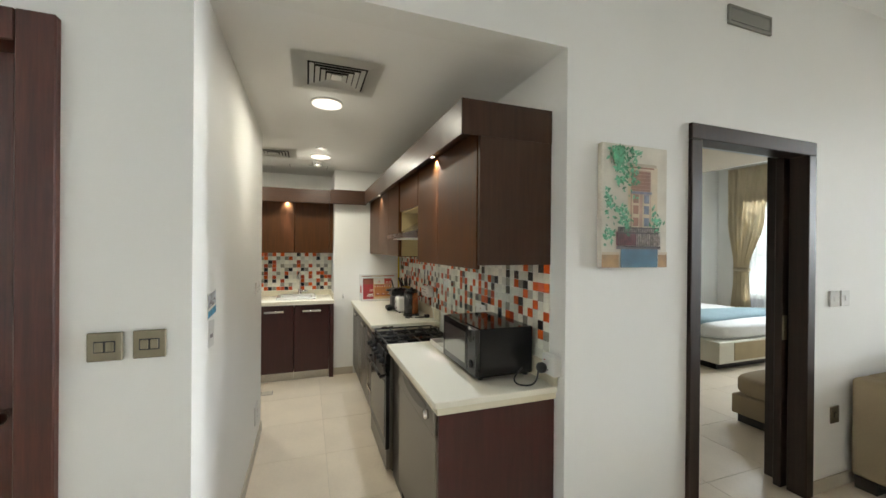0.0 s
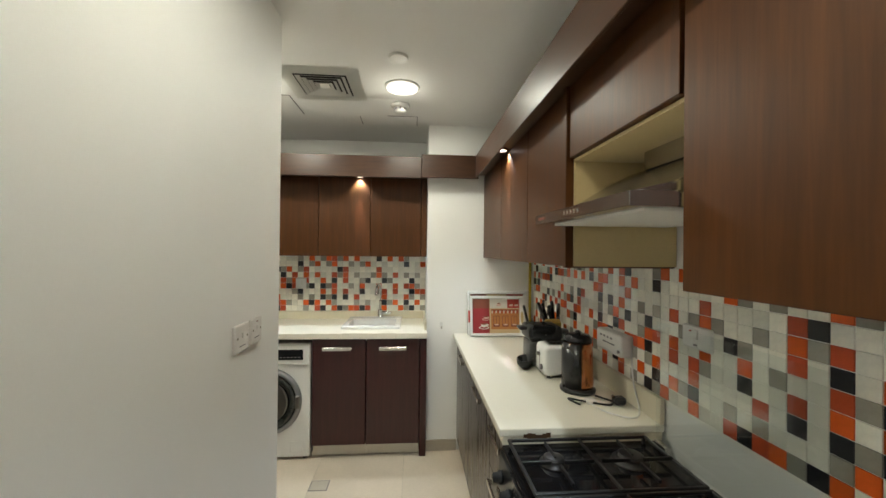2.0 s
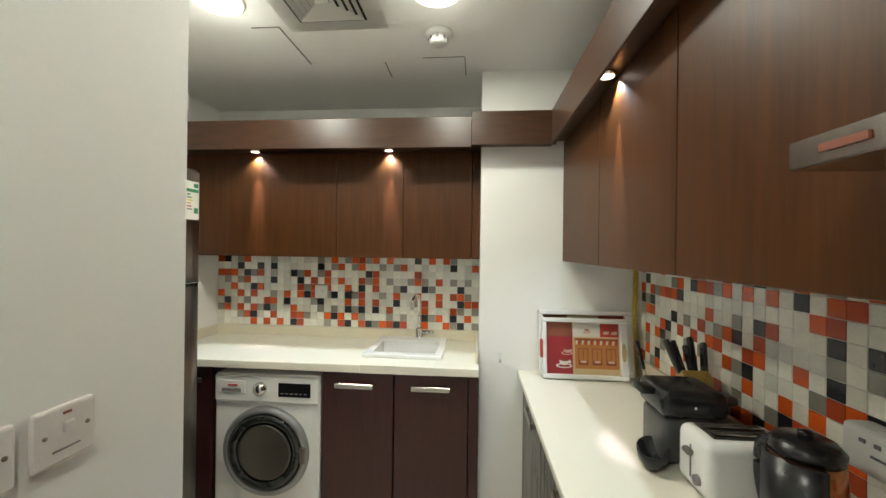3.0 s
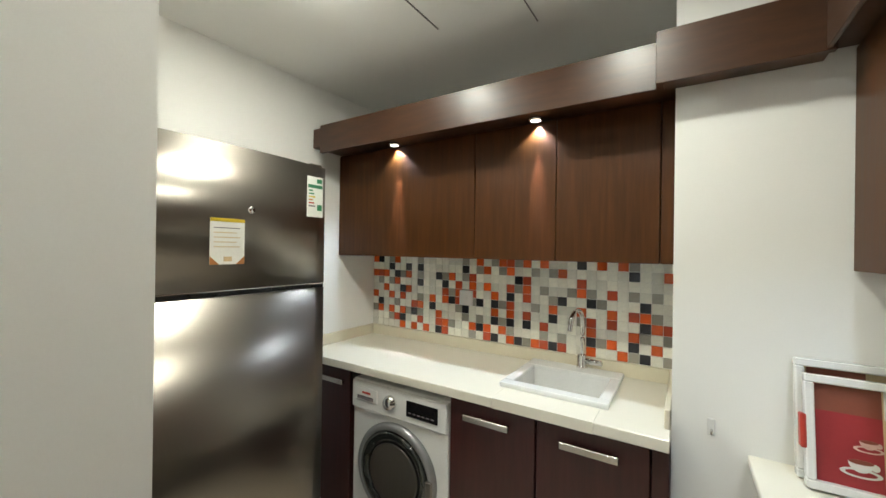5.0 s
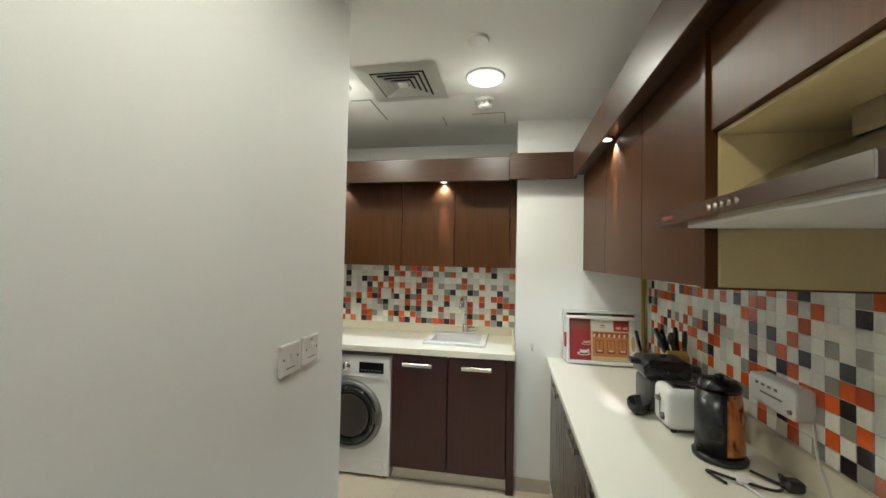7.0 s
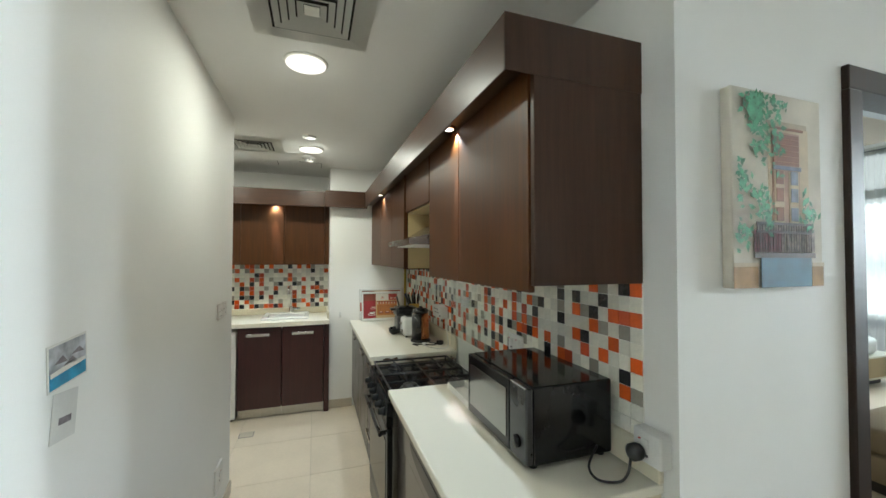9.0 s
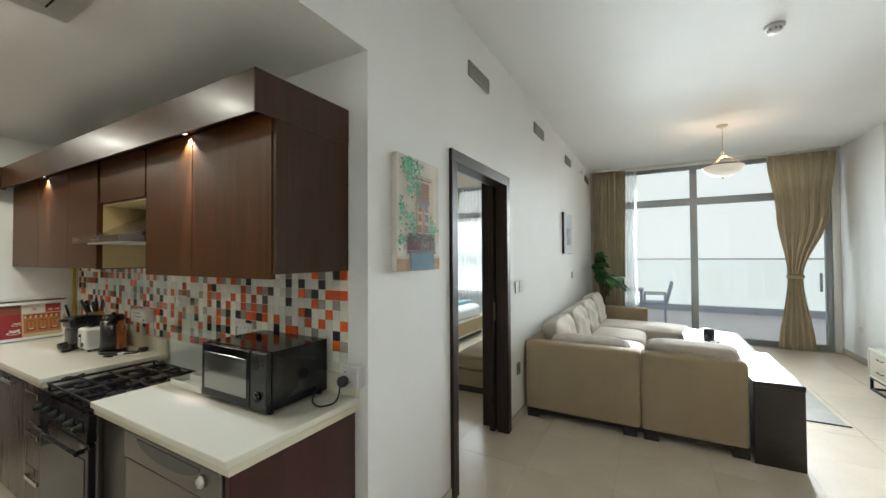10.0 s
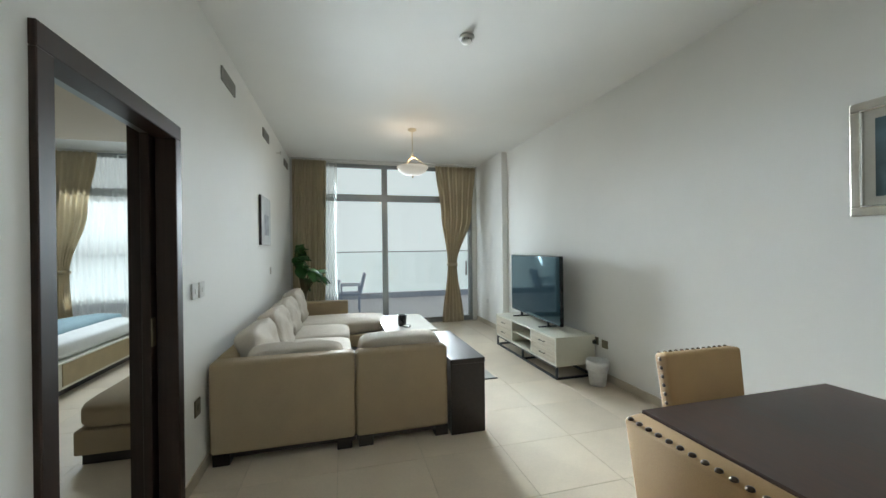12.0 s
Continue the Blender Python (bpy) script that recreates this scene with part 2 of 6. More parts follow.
cl.new(cn["Principled BSDF"].outputs[0], c_mx.inputs[1])
cl.new(c_tr.outputs[0], c_mx.inputs[2])
cl.new(c_mx.outputs[0], cn["Material Output"].inputs[0])
M_SHEER = sheer("sheer_voile", (0.9, 0.92, 0.9), 0.45)
M_TVC = mat("cream_lacquer", (0.62, 0.60, 0.50), 0.35, var=0.02)
M_TVCW = mat("pale_wood", (0.50, 0.44, 0.33), 0.45, var=0.12, scale=3, stretch=(1, 12, 12), bscale=12, fine=0.1)
M_METAL = mat("black_metal", (0.02, 0.022, 0.025), 0.4, 0.6)
M_LEAF = mat("leaf", (0.045, 0.15, 0.035), 0.45, var=0.35, scale=9)
M_STEM = mat("stem", (0.08, 0.07, 0.03), 0.7)
M_TEAL = mat("teal_blanket", (0.22, 0.33, 0.37), 0.85, bump=0.4, bscale=200)
M_SHEET = mat("white_bedding", (0.74, 0.75, 0.74), 0.8, var=0.03, bump=0.2, bscale=30)
M_BEDPANEL = mat("bed_panel", (0.36, 0.28, 0.16), 0.6, var=0.08)
M_SILVER = mat("silver_frame", (0.52, 0.49, 0.43), 0.35, 0.7, var=0.1)
M_RUG = mat("pale_rug", (0.56, 0.54, 0.50), 0.95, var=0.1, scale=6, bump=0.6, bscale=300, fine=0.15)
# pale blue of the outdoor haze is mixed into this wicker colour
M_WICKER = mat("hazed_wicker", (0.34, 0.42, 0.54), 0.6, var=0.3, scale=60, bump=0.5, bscale=160)
M_TERR = mat("terrace_tile", (0.56, 0.57, 0.56), 0.5, var=0.05)
M_BIN = mat("bin_bag", (0.66, 0.66, 0.64), 0.35, var=0.06, scale=20, bump=0.5, bscale=40)
M_BRASS = mat("pale_brass", (0.74, 0.66, 0.52), 0.4, 0.5)
M_LSHADE = glow("alabaster_glass", (1.0, 0.80, 0.55), 0.28)
GLAZES = [mosaic("white_glaze", (0.88, 0.86, 0.75)), mosaic("orange_glaze", (0.72, 0.115, 0.018)), mosaic("grey_glaze", (0.34, 0.32, 0.265)), mosaic("black_glaze", (0.022, 0.021, 0.024)), mosaic("brick_glaze", (0.54, 0.082, 0.028))]
GLAZE_SHARE = (0.38, 0.24, 0.19, 0.12, 0.07)
M_TGROUT = mat("tile_grout", (0.86, 0.84, 0.77), 0.8)

# mesh helpers
ORIGIN = {}


def box(x0, x1, y0, y1, z0, z1, bevel=0.0, bm=None, seg=1, m=None):
    """A box, with rounded edges if asked, added to bm."""
    bm = bm or bmesh.new()
    mm = Matrix.Translation(((x0 + x1) / 2, (y0 + y1) / 2, (z0 + z1) / 2)) @ Matrix.Diagonal((abs(x1 - x0), abs(y1 - y0), abs(z1 - z0), 1))
    g = bmesh.ops.create_cube(bm, size=1, matrix=(m @ mm) if m else mm)
    if bevel:
        es = list({e for v in g["verts"] for e in v.link_edges})
        bmesh.ops.bevel(bm, geom=es, offset=bevel, segments=seg, affect='EDGES', profile=0.5, clamp_overlap=True)
    return bm


def cyl(p0, p1, r0, r1=None, seg=20, bm=None, caps=True):
    bm = bm or bmesh.new()
    p0, p1 = Vector(p0), Vector(p1)
    d = p1 - p0
    mm = Matrix.Translation((p0 + p1) / 2) @ d.to_track_quat("Z", "Y").to_matrix().to_4x4()
    bmesh.ops.create_cone(bm, cap_ends=caps, segments=seg, radius1=r0, radius2=r0 if r1 is None else r1, depth=d.length, matrix=mm)
    return bm


def lathe(profile, at, seg=28, bm=None, axis="Z"):
    """Turns a profile of (radius, height) round an axis through at."""
    bm = bm or bmesh.new()
    rings = []
    for r, h in profile:
        ring = []
        for i in range(seg):
            a = 2 * math.pi * i / seg
            c, s = r * math.cos(a), r * math.sin(a)
            p = {"Z": (c, s, h), "Y": (c, -h, s), "X": (h, c, s)}[axis]
            ring.append(bm.verts.new(Vector(at) + Vector(p)))
        rings.append(ring)
    for a, b in zip(rings, rings[1:]):
        for i in range(seg):
            bm.faces.new((a[i], a[(i + 1) % seg], b[(i + 1) % seg], b[i]))
    bm.faces.new(rings[0][::-1])
    bm.faces.new(rings[-1])
    bmesh.ops.recalc_face_normals(bm, faces=bm.faces)
    return bm


def tube(points, r, seg=8, bm=None):
    bm = bm or bmesh.new()
    pts = [Vector(p) for p in points]
    rings = []
    for i, p in enumerate(pts):
        d = (pts[min(i + 1, len(pts) - 1)] - pts[max(i - 1, 0)]).normalized()
        q = d.to_track_quat("Z", "Y")
        rings.append([bm.verts.new(p + q @ Vector((r * math.cos(2 * math.pi * k / seg), r * math.sin(2 * math.pi * k / seg), 0))) for k in range(seg)])
    for a, b in zip(rings, rings[1:]):
        for k in range(seg):
            bm.faces.new((a[k], a[(k + 1) % seg], b[(k + 1) % seg], b[k]))
    bm.faces.new(rings[0][::-1])
    bm.faces.new(rings[-1])
    bmesh.ops.recalc_face_normals(bm, faces=bm.faces)
    return bm


def arc(points, n=8):
    """A smooth line through the points."""
    pts = [Vector(p) for p in points]
    out = []
    for i in range(len(pts) - 1):
        a, b, c, d = pts[max(i - 1, 0)], pts[i], pts[i + 1], pts[min(i + 2, len(pts) - 1)]
        for k in range(n):
            t = k / n
            out.append(0.5 * ((2 * b) + (c - a) * t + (2 * a - 5 * b + 4 * c - d) * t * t + (3 * b - a - 3 * c + d) * t ** 3))
    return out + [pts[-1]]


def prism(poly, axis, lo, hi, bm=None, bevel=0.0):
    """A polygon in the two other axes, drawn out along axis from lo to hi."""
    bm = bm or bmesh.new()

    def at(p, h):
        return {"X": (h, p[0], p[1]), "Y": (p[0], h, p[1]), "Z": (p[0], p[1], h)}[axis]
    a = [bm.verts.new(at(p, lo)) for p in poly]
    b = [bm.verts.new(at(p, hi)) for p in poly]
    n = len(poly)
    fs = [bm.faces.new(a[::-1]), bm.faces.new(b)] + [bm.faces.new((a[i], a[(i + 1) % n], b[(i + 1) % n], b[i])) for i in range(n)]
    bmesh.ops.recalc_face_normals(bm, faces=fs)
    if bevel:
        bmesh.ops.bevel(bm, geom=list({e for f in fs for e in f.edges}), offset=bevel, segments=2, affect='EDGES', clamp_overlap=True)
    return bm


def cushion(x0, x1, y0, y1, z0, z1, puff=0.03, n=10, bm=None, m=None, wob=0.0):
    """A stuffed cushion: a rounded box that swells in the middle."""
    bm2 = bmesh.new()
    sx, sy, sz = (x1 - x0) / 2, (y1 - y0) / 2, (z1 - z0) / 2
    bmesh.ops.create_cube(bm2, size=2)
    bmesh.ops.subdivide_edges(bm2, edges=bm2.edges[:], cuts=n, use_grid_fill=True)
    for v in bm2.verts:
        p = v.co.copy()
        k = 6.0
        f = (abs(p.x) ** k + abs(p.y) ** k + abs(p.z) ** k) ** (1 / k)
        q = p / f
        w = noise.noise(Vector((q.x * 2 + x0, q.y * 2 + y0, q.z * 2 + z0))) * wob
        smallest = min(sx, sy, sz)
        e = [sx, sy, sz]
        out = Vector((q.x * sx, q.y * sy, q.z * sz))
        i = e.index(smallest)
        a, b = [q[j] for j in range(3) if j != i]
        out[i] += q[i] * puff * (1 - a * a) * (1 - b * b) + w * q[i]
        v.co = out + Vector(((x0 + x1) / 2, (y0 + y1) / 2, (z0 + z1) / 2))
    if m:
        bmesh.ops.transform(bm2, matrix=m, verts=bm2.verts)
    for f in bm2.faces:
        f.smooth = True
    if bm is None:
        return bm2
    me = bpy.data.meshes.new("tmp")
    bm2.to_mesh(me)
    bm.from_mesh(me)
    bpy.data.meshes.remove(me)
    bm2.free()
    return bm


def smooth(bm):
    for f in bm.faces:
        f.smooth = True
    return bm


def thing(name, at, label, category, group="", kind=""):
    ob = new(name)
    ob.location = at
    ORIGIN[ob.name] = Vector(at)
    return tagged(ob, label, category, group, kind)


def part(name, bm, material, parent=None, label="", kind=""):
    o = ORIGIN[parent.name] if parent else Vector((0, 0, 0))
    bmesh.ops.translate(bm, verts=bm.verts, vec=-o)
    me = bpy.data.meshes.new(name)
    bm.to_mesh(me)
    bm.free()
    me.materials.append(material)
    ob = new(name, me)
    ob.parent = parent
    ORIGIN[ob.name] = o
    return tagged(ob, label, kind=kind)


def solo(name, bm, material, label="", category="", group="", kind=""):
    return tagged(part(name, bm, material), label, category, group, kind)


def setting(name, bm, material, label="", category=""):
    return solo(name, bm, material, label, category, kind="structure")


# the shell
H_LIV, H_KIT = 3.22, 2.51
floor = setting("floor", box(-3.1, 8.1, -2.5, 5.6, -0.15, -0.003), M_GROUT, "large beige ceramic floor tiles with thin joints", "floor")
setting("ceiling_living", box(-3.1, 8.3, -2.5, 1.68, H_LIV, H_LIV + 0.15), M_CEIL, "flat white painted living room ceiling", "ceiling")
bm = box(-1.64, 1.2, 1.75, 5.5, H_KIT, H_KIT + 0.08)
setting("ceiling_kitchen", bm, M_CEIL, "lower white painted kitchen ceiling", "ceiling")
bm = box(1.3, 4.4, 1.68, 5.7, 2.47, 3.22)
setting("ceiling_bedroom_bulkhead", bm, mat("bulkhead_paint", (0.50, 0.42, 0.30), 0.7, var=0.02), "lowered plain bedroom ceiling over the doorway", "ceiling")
setting("ceiling_bedroom", box(4.4, 8.3, 1.68, 5.7, H_LIV, H_LIV + 0.15), M_CEIL, "white painted bedroom ceiling", "ceiling")
bm = box(-0.66, -0.308, 1.6, 1.8, -0.1, H_LIV)
box(-1.70, -0.66, 1.6, 1.8, 2.20, H_LIV, bm=bm)
box(-3.1, -1.70, 1.6, 1.8, -0.1, H_LIV, bm=bm)
setting("wall_entry", bm, M_WALL, "smooth white painted wall beside the entrance", "wall")
bm = box(-0.458, -0.308, 1.8, 3.658, -0.1, H_KIT)
box(-1.64, -0.458, 3.508, 3.658, -0.1, H_KIT, bm=bm)
setting("wall_kitchen_west", bm, M_WALL, "smooth white painted kitchen partition wall", "wall")
setting("wall_fridge_side", box(-1.64, -1.49, 3.658, 5.435, -0.1, H_KIT), M_WALL, "white painted wall behind the fridge", "wall")
setting("wall_kitchen_back", box(-1.64, 1.4, 5.435, 5.6, -0.1, H_KIT), M_WALL, "white painted wall behind the sink", "wall")
setting("wall_column", box(0.365, 1.2, 4.93, 5.435, -0.1, H_KIT), M_WALL, "white boxed-out column at the kitchen corner", "wall")
setting("wall_kitchen_east", box(1.2, 1.4, 1.68, 5.435, -0.1, H_KIT), M_WALL, "white wall behind the cooker", "wall")
bm = box(1.2, 2.03, 1.6, 1.68, -0.1, H_LIV)
box(3.06, 8.1, 1.6, 1.68, -0.1, H_LIV, bm=bm)
box(2.03, 3.06, 1.6, 1.68, 2.21, H_LIV, bm=bm)
box(-0.308, 1.2, 1.6, 1.75, H_KIT, H_LIV, bm=bm)
setting("wall_north", bm, M_WALL, "long smooth white painted living room wall", "wall")
bm = box(1.4, 2.03, 1.68, 1.85, -0.1, 2.6)
box(3.10, 8.1, 1.77, 1.85, -0.1, 3.2, bm=bm)
box(4.1, 8.1, 1.68, 1.77, -0.1, 3.2, bm=bm)
box(2.03, 3.10, 1.77, 1.85, 2.25, 2.6, bm=bm)
setting("wall_bedroom_south", bm, M_WALL, "white bedroom wall with the door pocket", "wall")
setting("wall_bedroom_north", box(1.3, 8.3, 5.6, 5.75, -0.1, 3.3), M_WALL, "white painted bedroom wall", "wall")
setting("wall_south", box(-3.1, 6.76, -2.4, -2.2, -0.1, H_LIV), M_WALL, "long smooth white painted wall behind the television", "wall")
setting("wall_pilaster", box(6.76, 8.1, -2.4, -2.09, -0.1, H_LIV), M_WALL, "shallow white pilaster beside the window", "wall")
setting("wall_west", box(-3.25, -3.1, -2.4, 1.8, -0.1, H_LIV), M_WALL, "plain white wall at the far end of the hall", "wall")
bm = box(8.1, 8.3, 1.52, 2.15, -0.1, 3.3)
box(8.1, 8.3, -2.4, -2.0, -0.1, 3.3, bm=bm)
box(8.1, 8.3, 5.3, 5.7, -0.1, 3.3, bm=bm)
box(8.1, 8.3, -2.0, 1.52, 3.19, 3.3, bm=bm)
box(8.1, 8.3, 2.15, 5.3, 3.19, 3.3, bm=bm)
setting("wall_east", bm, M_WALL, "white wall round the tall windows", "wall")


def skirting(x0, x1, y0, y1, h=0.085):
    setting("baseboard", box(x0, x1, y0, y1, -0.002, h, 0.003), M_SKIRT, "beige ceramic skirting along the wall", "baseboard")


skirting(-0.309, -0.297, 1.61, 3.661)
skirting(0.365, 0.60, 4.918, 4.931)
skirting(1.21, 1.985, 1.588, 1.601)
skirting(3.10, 8.09, 1.588, 1.601)
skirting(-3.05, 6.75, -2.201, -2.188)
skirting(6.748, 6.761, -2.188, -2.09)
skirting(6.761, 8.09, -2.091, -2.078)
skirting(-0.65, -0.32, 1.588, 1.601)


def window(name, y0, y1, mid, at):
    """An aluminium glazed front: two tall panes with two smaller panes over a transom."""
    w = thing(name, at, "tall grey aluminium sliding window with a transom and clear panes", "window", kind="structure")
    x0, x1 = 8.13, 8.2
    for a, b in ((y0, y0 + 0.08), (mid - 0.055, mid + 0.055), (y1 - 0.08, y1)):
        part("window_frame", box(x0, x1, a, b, 0.0, 3.19, 0.004), M_ALU, w)
    part("window_sill", box(x0 - 0.01, x1 + 0.01, y0, y1, 0.0, 0.10, 0.004), M_ALU, w)
    part("transom", box(x0 - 0.008, x1 + 0.008, y0, y1, 2.465, 2.595, 0.004), M_ALU, w)
    part("window_frame", box(x0 - 0.004, x1 + 0.004, y0, y1, 3.12, 3.19, 0.004), M_ALU, w)
    for a, b in ((y0 + 0.08, mid - 0.055), (mid + 0.055, y1 - 0.08)):
        for c, d in ((0.10, 2.465), (2.595, 3.12)):
            p = part("pane", box(8.16, 8.166, a, b, c, d), M_GLASS, w)
            p.visible_shadow = False
    return w


w1 = window("window_1", -2.0, 1.52, -0.165, (8.16, -0.24, 0))
part("handle", box(8.09, 8.13, -1.87, -1.84, 0.95, 1.25, 0.006), M_ALU, w1)
window("window_2", 2.15, 5.3, 3.7, (8.16, 3.7, 0))
# terrace, balustrade and bright haze
setting("terrace_floor", box(8.3, 13.0, -6, 10, -0.12, -0.03), M_TERR, "pale grey terrace floor", "terrace")
bal = thing("balustrade", (12.6, 2, 0), "frameless glass terrace balustrade with a slim metal handrail", "balustrade", kind="structure")
part("kerb", box(12.55, 12.7, -6, 10, -0.03, 0.14), mat("kerb_blue_grey", (0.42, 0.48, 0.54), 0.6), bal)
part("handrail", box(12.6, 12.64, -6, 10, 1.42, 1.45, 0.004), M_ALU, bal)
for k in range(8):
    part("glass_panel", box(12.61, 12.622, -6 + 2 * k + 0.01, -4 + 2 * k - 0.01, 0.14, 1.42), M_GLASS, bal).visible_shadow = False
haze = glow("bright_haze", (0.88, 0.95, 0.94), 1.2)
hz = haze.node_tree.nodes["Principled BSDF"]
hz.inputs["Base Color"].default_value = (0, 0, 0, 1)
hz.inputs["Specular IOR Level"].default_value = 0
setting("backdrop", box(90, 90.5, -140, 140, -60, 110), haze, "bright white haze over the distance", "backdrop")
setting("ground", box(13.5, 90, -140, 140, -40.5, -40), mat("far_ground", (0.5, 0.48, 0.43), 0.9), "pale distant ground far below", "ground")

# ---- doors ----
door = thing("door_1", (-1.18, 1.6, 0), "closed dark mahogany entrance door in a wide frame", "door", kind="structure")
part("frame", box(-0.75, -0.655, 1.575, 1.72, 0, 2.25, 0.004), M_ENTRY, door)
part("frame", box(-1.71, -1.615, 1.575, 1.72, 0, 2.25, 0.004), M_ENTRY, door)
part("frame", box(-1.615, -0.75, 1.575, 1.72, 2.155, 2.25, 0.004), M_ENTRY, door)
leaf = part("leaf", box(-1.61, -0.755, 1.66, 1.71, 0.008, 2.15, 0.003), M_ENTRY, door)
part("hinge", box(-0.775, -0.76, 1.65, 1.662, 0.95, 1.06, 0.002), M_STEEL, leaf)
bm = cyl((-0.80, 1.61, 1.05), (-0.80, 1.66, 1.05), 0.012)
lathe([(0.002, -0.03), (0.022, -0.022), (0.026, 0), (0.02, 0.02), (0.01, 0.026)], (-0.80, 1.60, 1.05), 16, bm, axis="Y")
part("door_handle", smooth(bm), M_CHROME, leaf)

sld = thing("door_2", (2.55, 1.64, 0), "half-open dark wenge pocket sliding door in its frame", "door", kind="structure")
part("frame", box(1.99, 2.07, 1.578, 1.76, 0, 2.165, 0.004), M_DOORW, sld)
part("frame", box(3.015, 3.09, 1.578, 1.685, 0, 2.165, 0.004), M_DOORW, sld)
part("frame", box(1.99, 3.09, 1.578, 1.69, 2.165, 2.25, 0.004), M_DOORW, sld)
part("track", box(2.07, 3.09, 1.695, 1.75, 2.18, 2.25, 0.003), M_ALU, sld)
lf = part("leaf", box(2.985, 3.92, 1.70, 1.745, 0.01, 2.18, 0.003), M_DOORW, sld)
part("flush_handle", box(2.985, 3.03, 1.693, 1.702, 0.98, 1.14, 0.003), M_BRONZE, lf)
part("frame", box(3.085, 3.10, 1.752, 1.851, 0, 2.25), M_DOORW, sld)


# ---- kitchen: ceiling fittings ----
def diffuser_vent(x0, x1, y0, y1, z):
    """A square ceiling air diffuser: frame and stepped rings round a dark duct."""
    cx, cy = (x0 + x1) / 2, (y0 + y1) / 2
    v = thing("ceiling_vent", (cx, cy, z), "square white stepped air diffuser set in the ceiling", "air vent", "kitchen ceiling vents")
    part("backing", box(x0 + 0.06, x1 - 0.06, y0 + 0.06, y1 - 0.06, z - 0.003, z - 0.001), M_DARKVOID, v)
    h = (x1 - x0) / 2
    k = (y1 - y0) / 2 / h

    def ring(r0, r1, za, zb):
        bm = bmesh.new()
        a = [bm.verts.new((cx + sx * r0, cy + sy * r0 * k, za)) for sx, sy in ((-1, -1), (1, -1), (1, 1), (-1, 1))]
        b = [bm.verts.new((cx + sx * r1, cy + sy * r1 * k, zb)) for sx, sy in ((-1, -1), (1, -1), (1, 1), (-1, 1))]
        fs = [bm.faces.new((a[i], a[(i + 1) % 4], b[(i + 1) % 4], b[i])) for i in range(4)]
        bmesh.ops.solidify(bm, geom=fs, thickness=0.004)
        return bm
    part("frame", ring(h, h * 0.66, z - 0.006, z - 0.012), M_VENT, v)
    for r in (0.62, 0.49, 0.36, 0.23):
        part("slat", ring(h * r, h * (r - 0.10), z - 0.016, z - 0.008), M_VENT, v)
    part("slat", box(cx - h * 0.12, cx + h * 0.12, cy - h * k * 0.12, cy + h * k * 0.12, z - 0.014, z - 0.009), M_VENT, v)


diffuser_vent(-0.03, 0.43, 2.06, 2.52, H_KIT)
diffuser_vent(-0.49, -0.05, 4.05, 4.49, H_KIT)


def downlight(x, y):
    d = thing("downlight", (x, y, H_KIT), "round recessed ceiling downlight glowing warm white", "downlight", "kitchen downlights")
    part("trim_ring", lathe([(0.103, 0.0), (0.101, -0.006), (0.093, -0.009)], (x, y, H_KIT - 0.001), 40), M_VENT, d)
    part("diffuser", lathe([(0.001, -0.0135), (0.06, -0.0145), (0.091, -0.0145), (0.0915, -0.0141)], (x, y, H_KIT), 32), M_LAMPON, d)


for x, y in KITCHEN_DOWN:
    downlight(x, y)


def smoke_detector(x, y, z, label="small round white smoke detector on the ceiling"):
    d = thing("smoke_detector", (x, y, z), label, "smoke detector")
    part("base", smooth(lathe([(0.001, 0), (0.062, -0.001), (0.064, -0.012), (0.055, -0.022), (0.001, -0.023)], (x, y, z), 28)), M_WHITE, d)
    part("sensor", smooth(lathe([(0.04, -0.02), (0.042, -0.045), (0.030, -0.055), (0.001, -0.056)], (x, y, z), 24)), M_WHITE, d)
    for k in range(8):
        a = k * math.pi / 4
        part("slot", box(-0.006, 0.006, 0.039, 0.0435, -0.042, -0.028, m=Matrix.Translation((x, y, z)) @ Matrix.Rotation(a, 4, 'Z')), M_GREYP, d)


smoke_detector(0.16, 4.545, H_KIT)
smoke_detector(3.42, -0.33, H_LIV, "round cream smoke detector on the living room ceiling")
bm = cyl((0.17, 3.915, H_KIT), (0.17, 3.915, H_KIT - 0.012), 0.05, 0.045, 24)
solo("blanking_plate", bm, M_WHITE, "small round white blanking cap on the ceiling", "ceiling cap")
# inspection hatch: hairline joints round a flush panel
hatch = thing("access_hatch", (-0.13, 4.77, H_KIT), "flush white ceiling access panel with hairline joints", "access panel")
part("panel", box(-0.53, 0.27, 4.46, 4.97, H_KIT - 0.0008, H_KIT + 0.02), M_CEIL, hatch)
part("joint", box(-0.537, -0.531, 4.46, 4.79, H_KIT - 0.003, H_KIT - 0.0005), M_GREYP, hatch)
part("joint", box(-0.66, -0.531, 4.455, 4.459, H_KIT - 0.003, H_KIT - 0.0005), M_GREYP, hatch)
part("joint", box(-0.142, -0.137, 4.79, 4.96, H_KIT - 0.0030, H_KIT - 0.0010), M_GREYP, hatch)
part("joint", box(0.06, 0.270, 4.757, 4.761, H_KIT - 0.003, H_KIT - 0.0005), M_GREYP, hatch)
part("joint", box(0.271, 0.276, 4.76, 4.96, H_KIT - 0.003, H_KIT - 0.0005), M_GREYP, hatch)


# ---- kitchen: cabinets along the back wall ----
def bar_handle(x0, x1, y, z, parent):
    bm = box(x0, x1, y - 0.024, y - 0.016, z - 0.014, z + 0.014, 0.003)
    for x in (x0 + 0.01, x1 - 0.01):
        box(x - 0.006, x + 0.006, y - 0.018, y, z - 0.010, z + 0.010, bm=bm)
    return part("handle", bm, M_STEEL, parent)


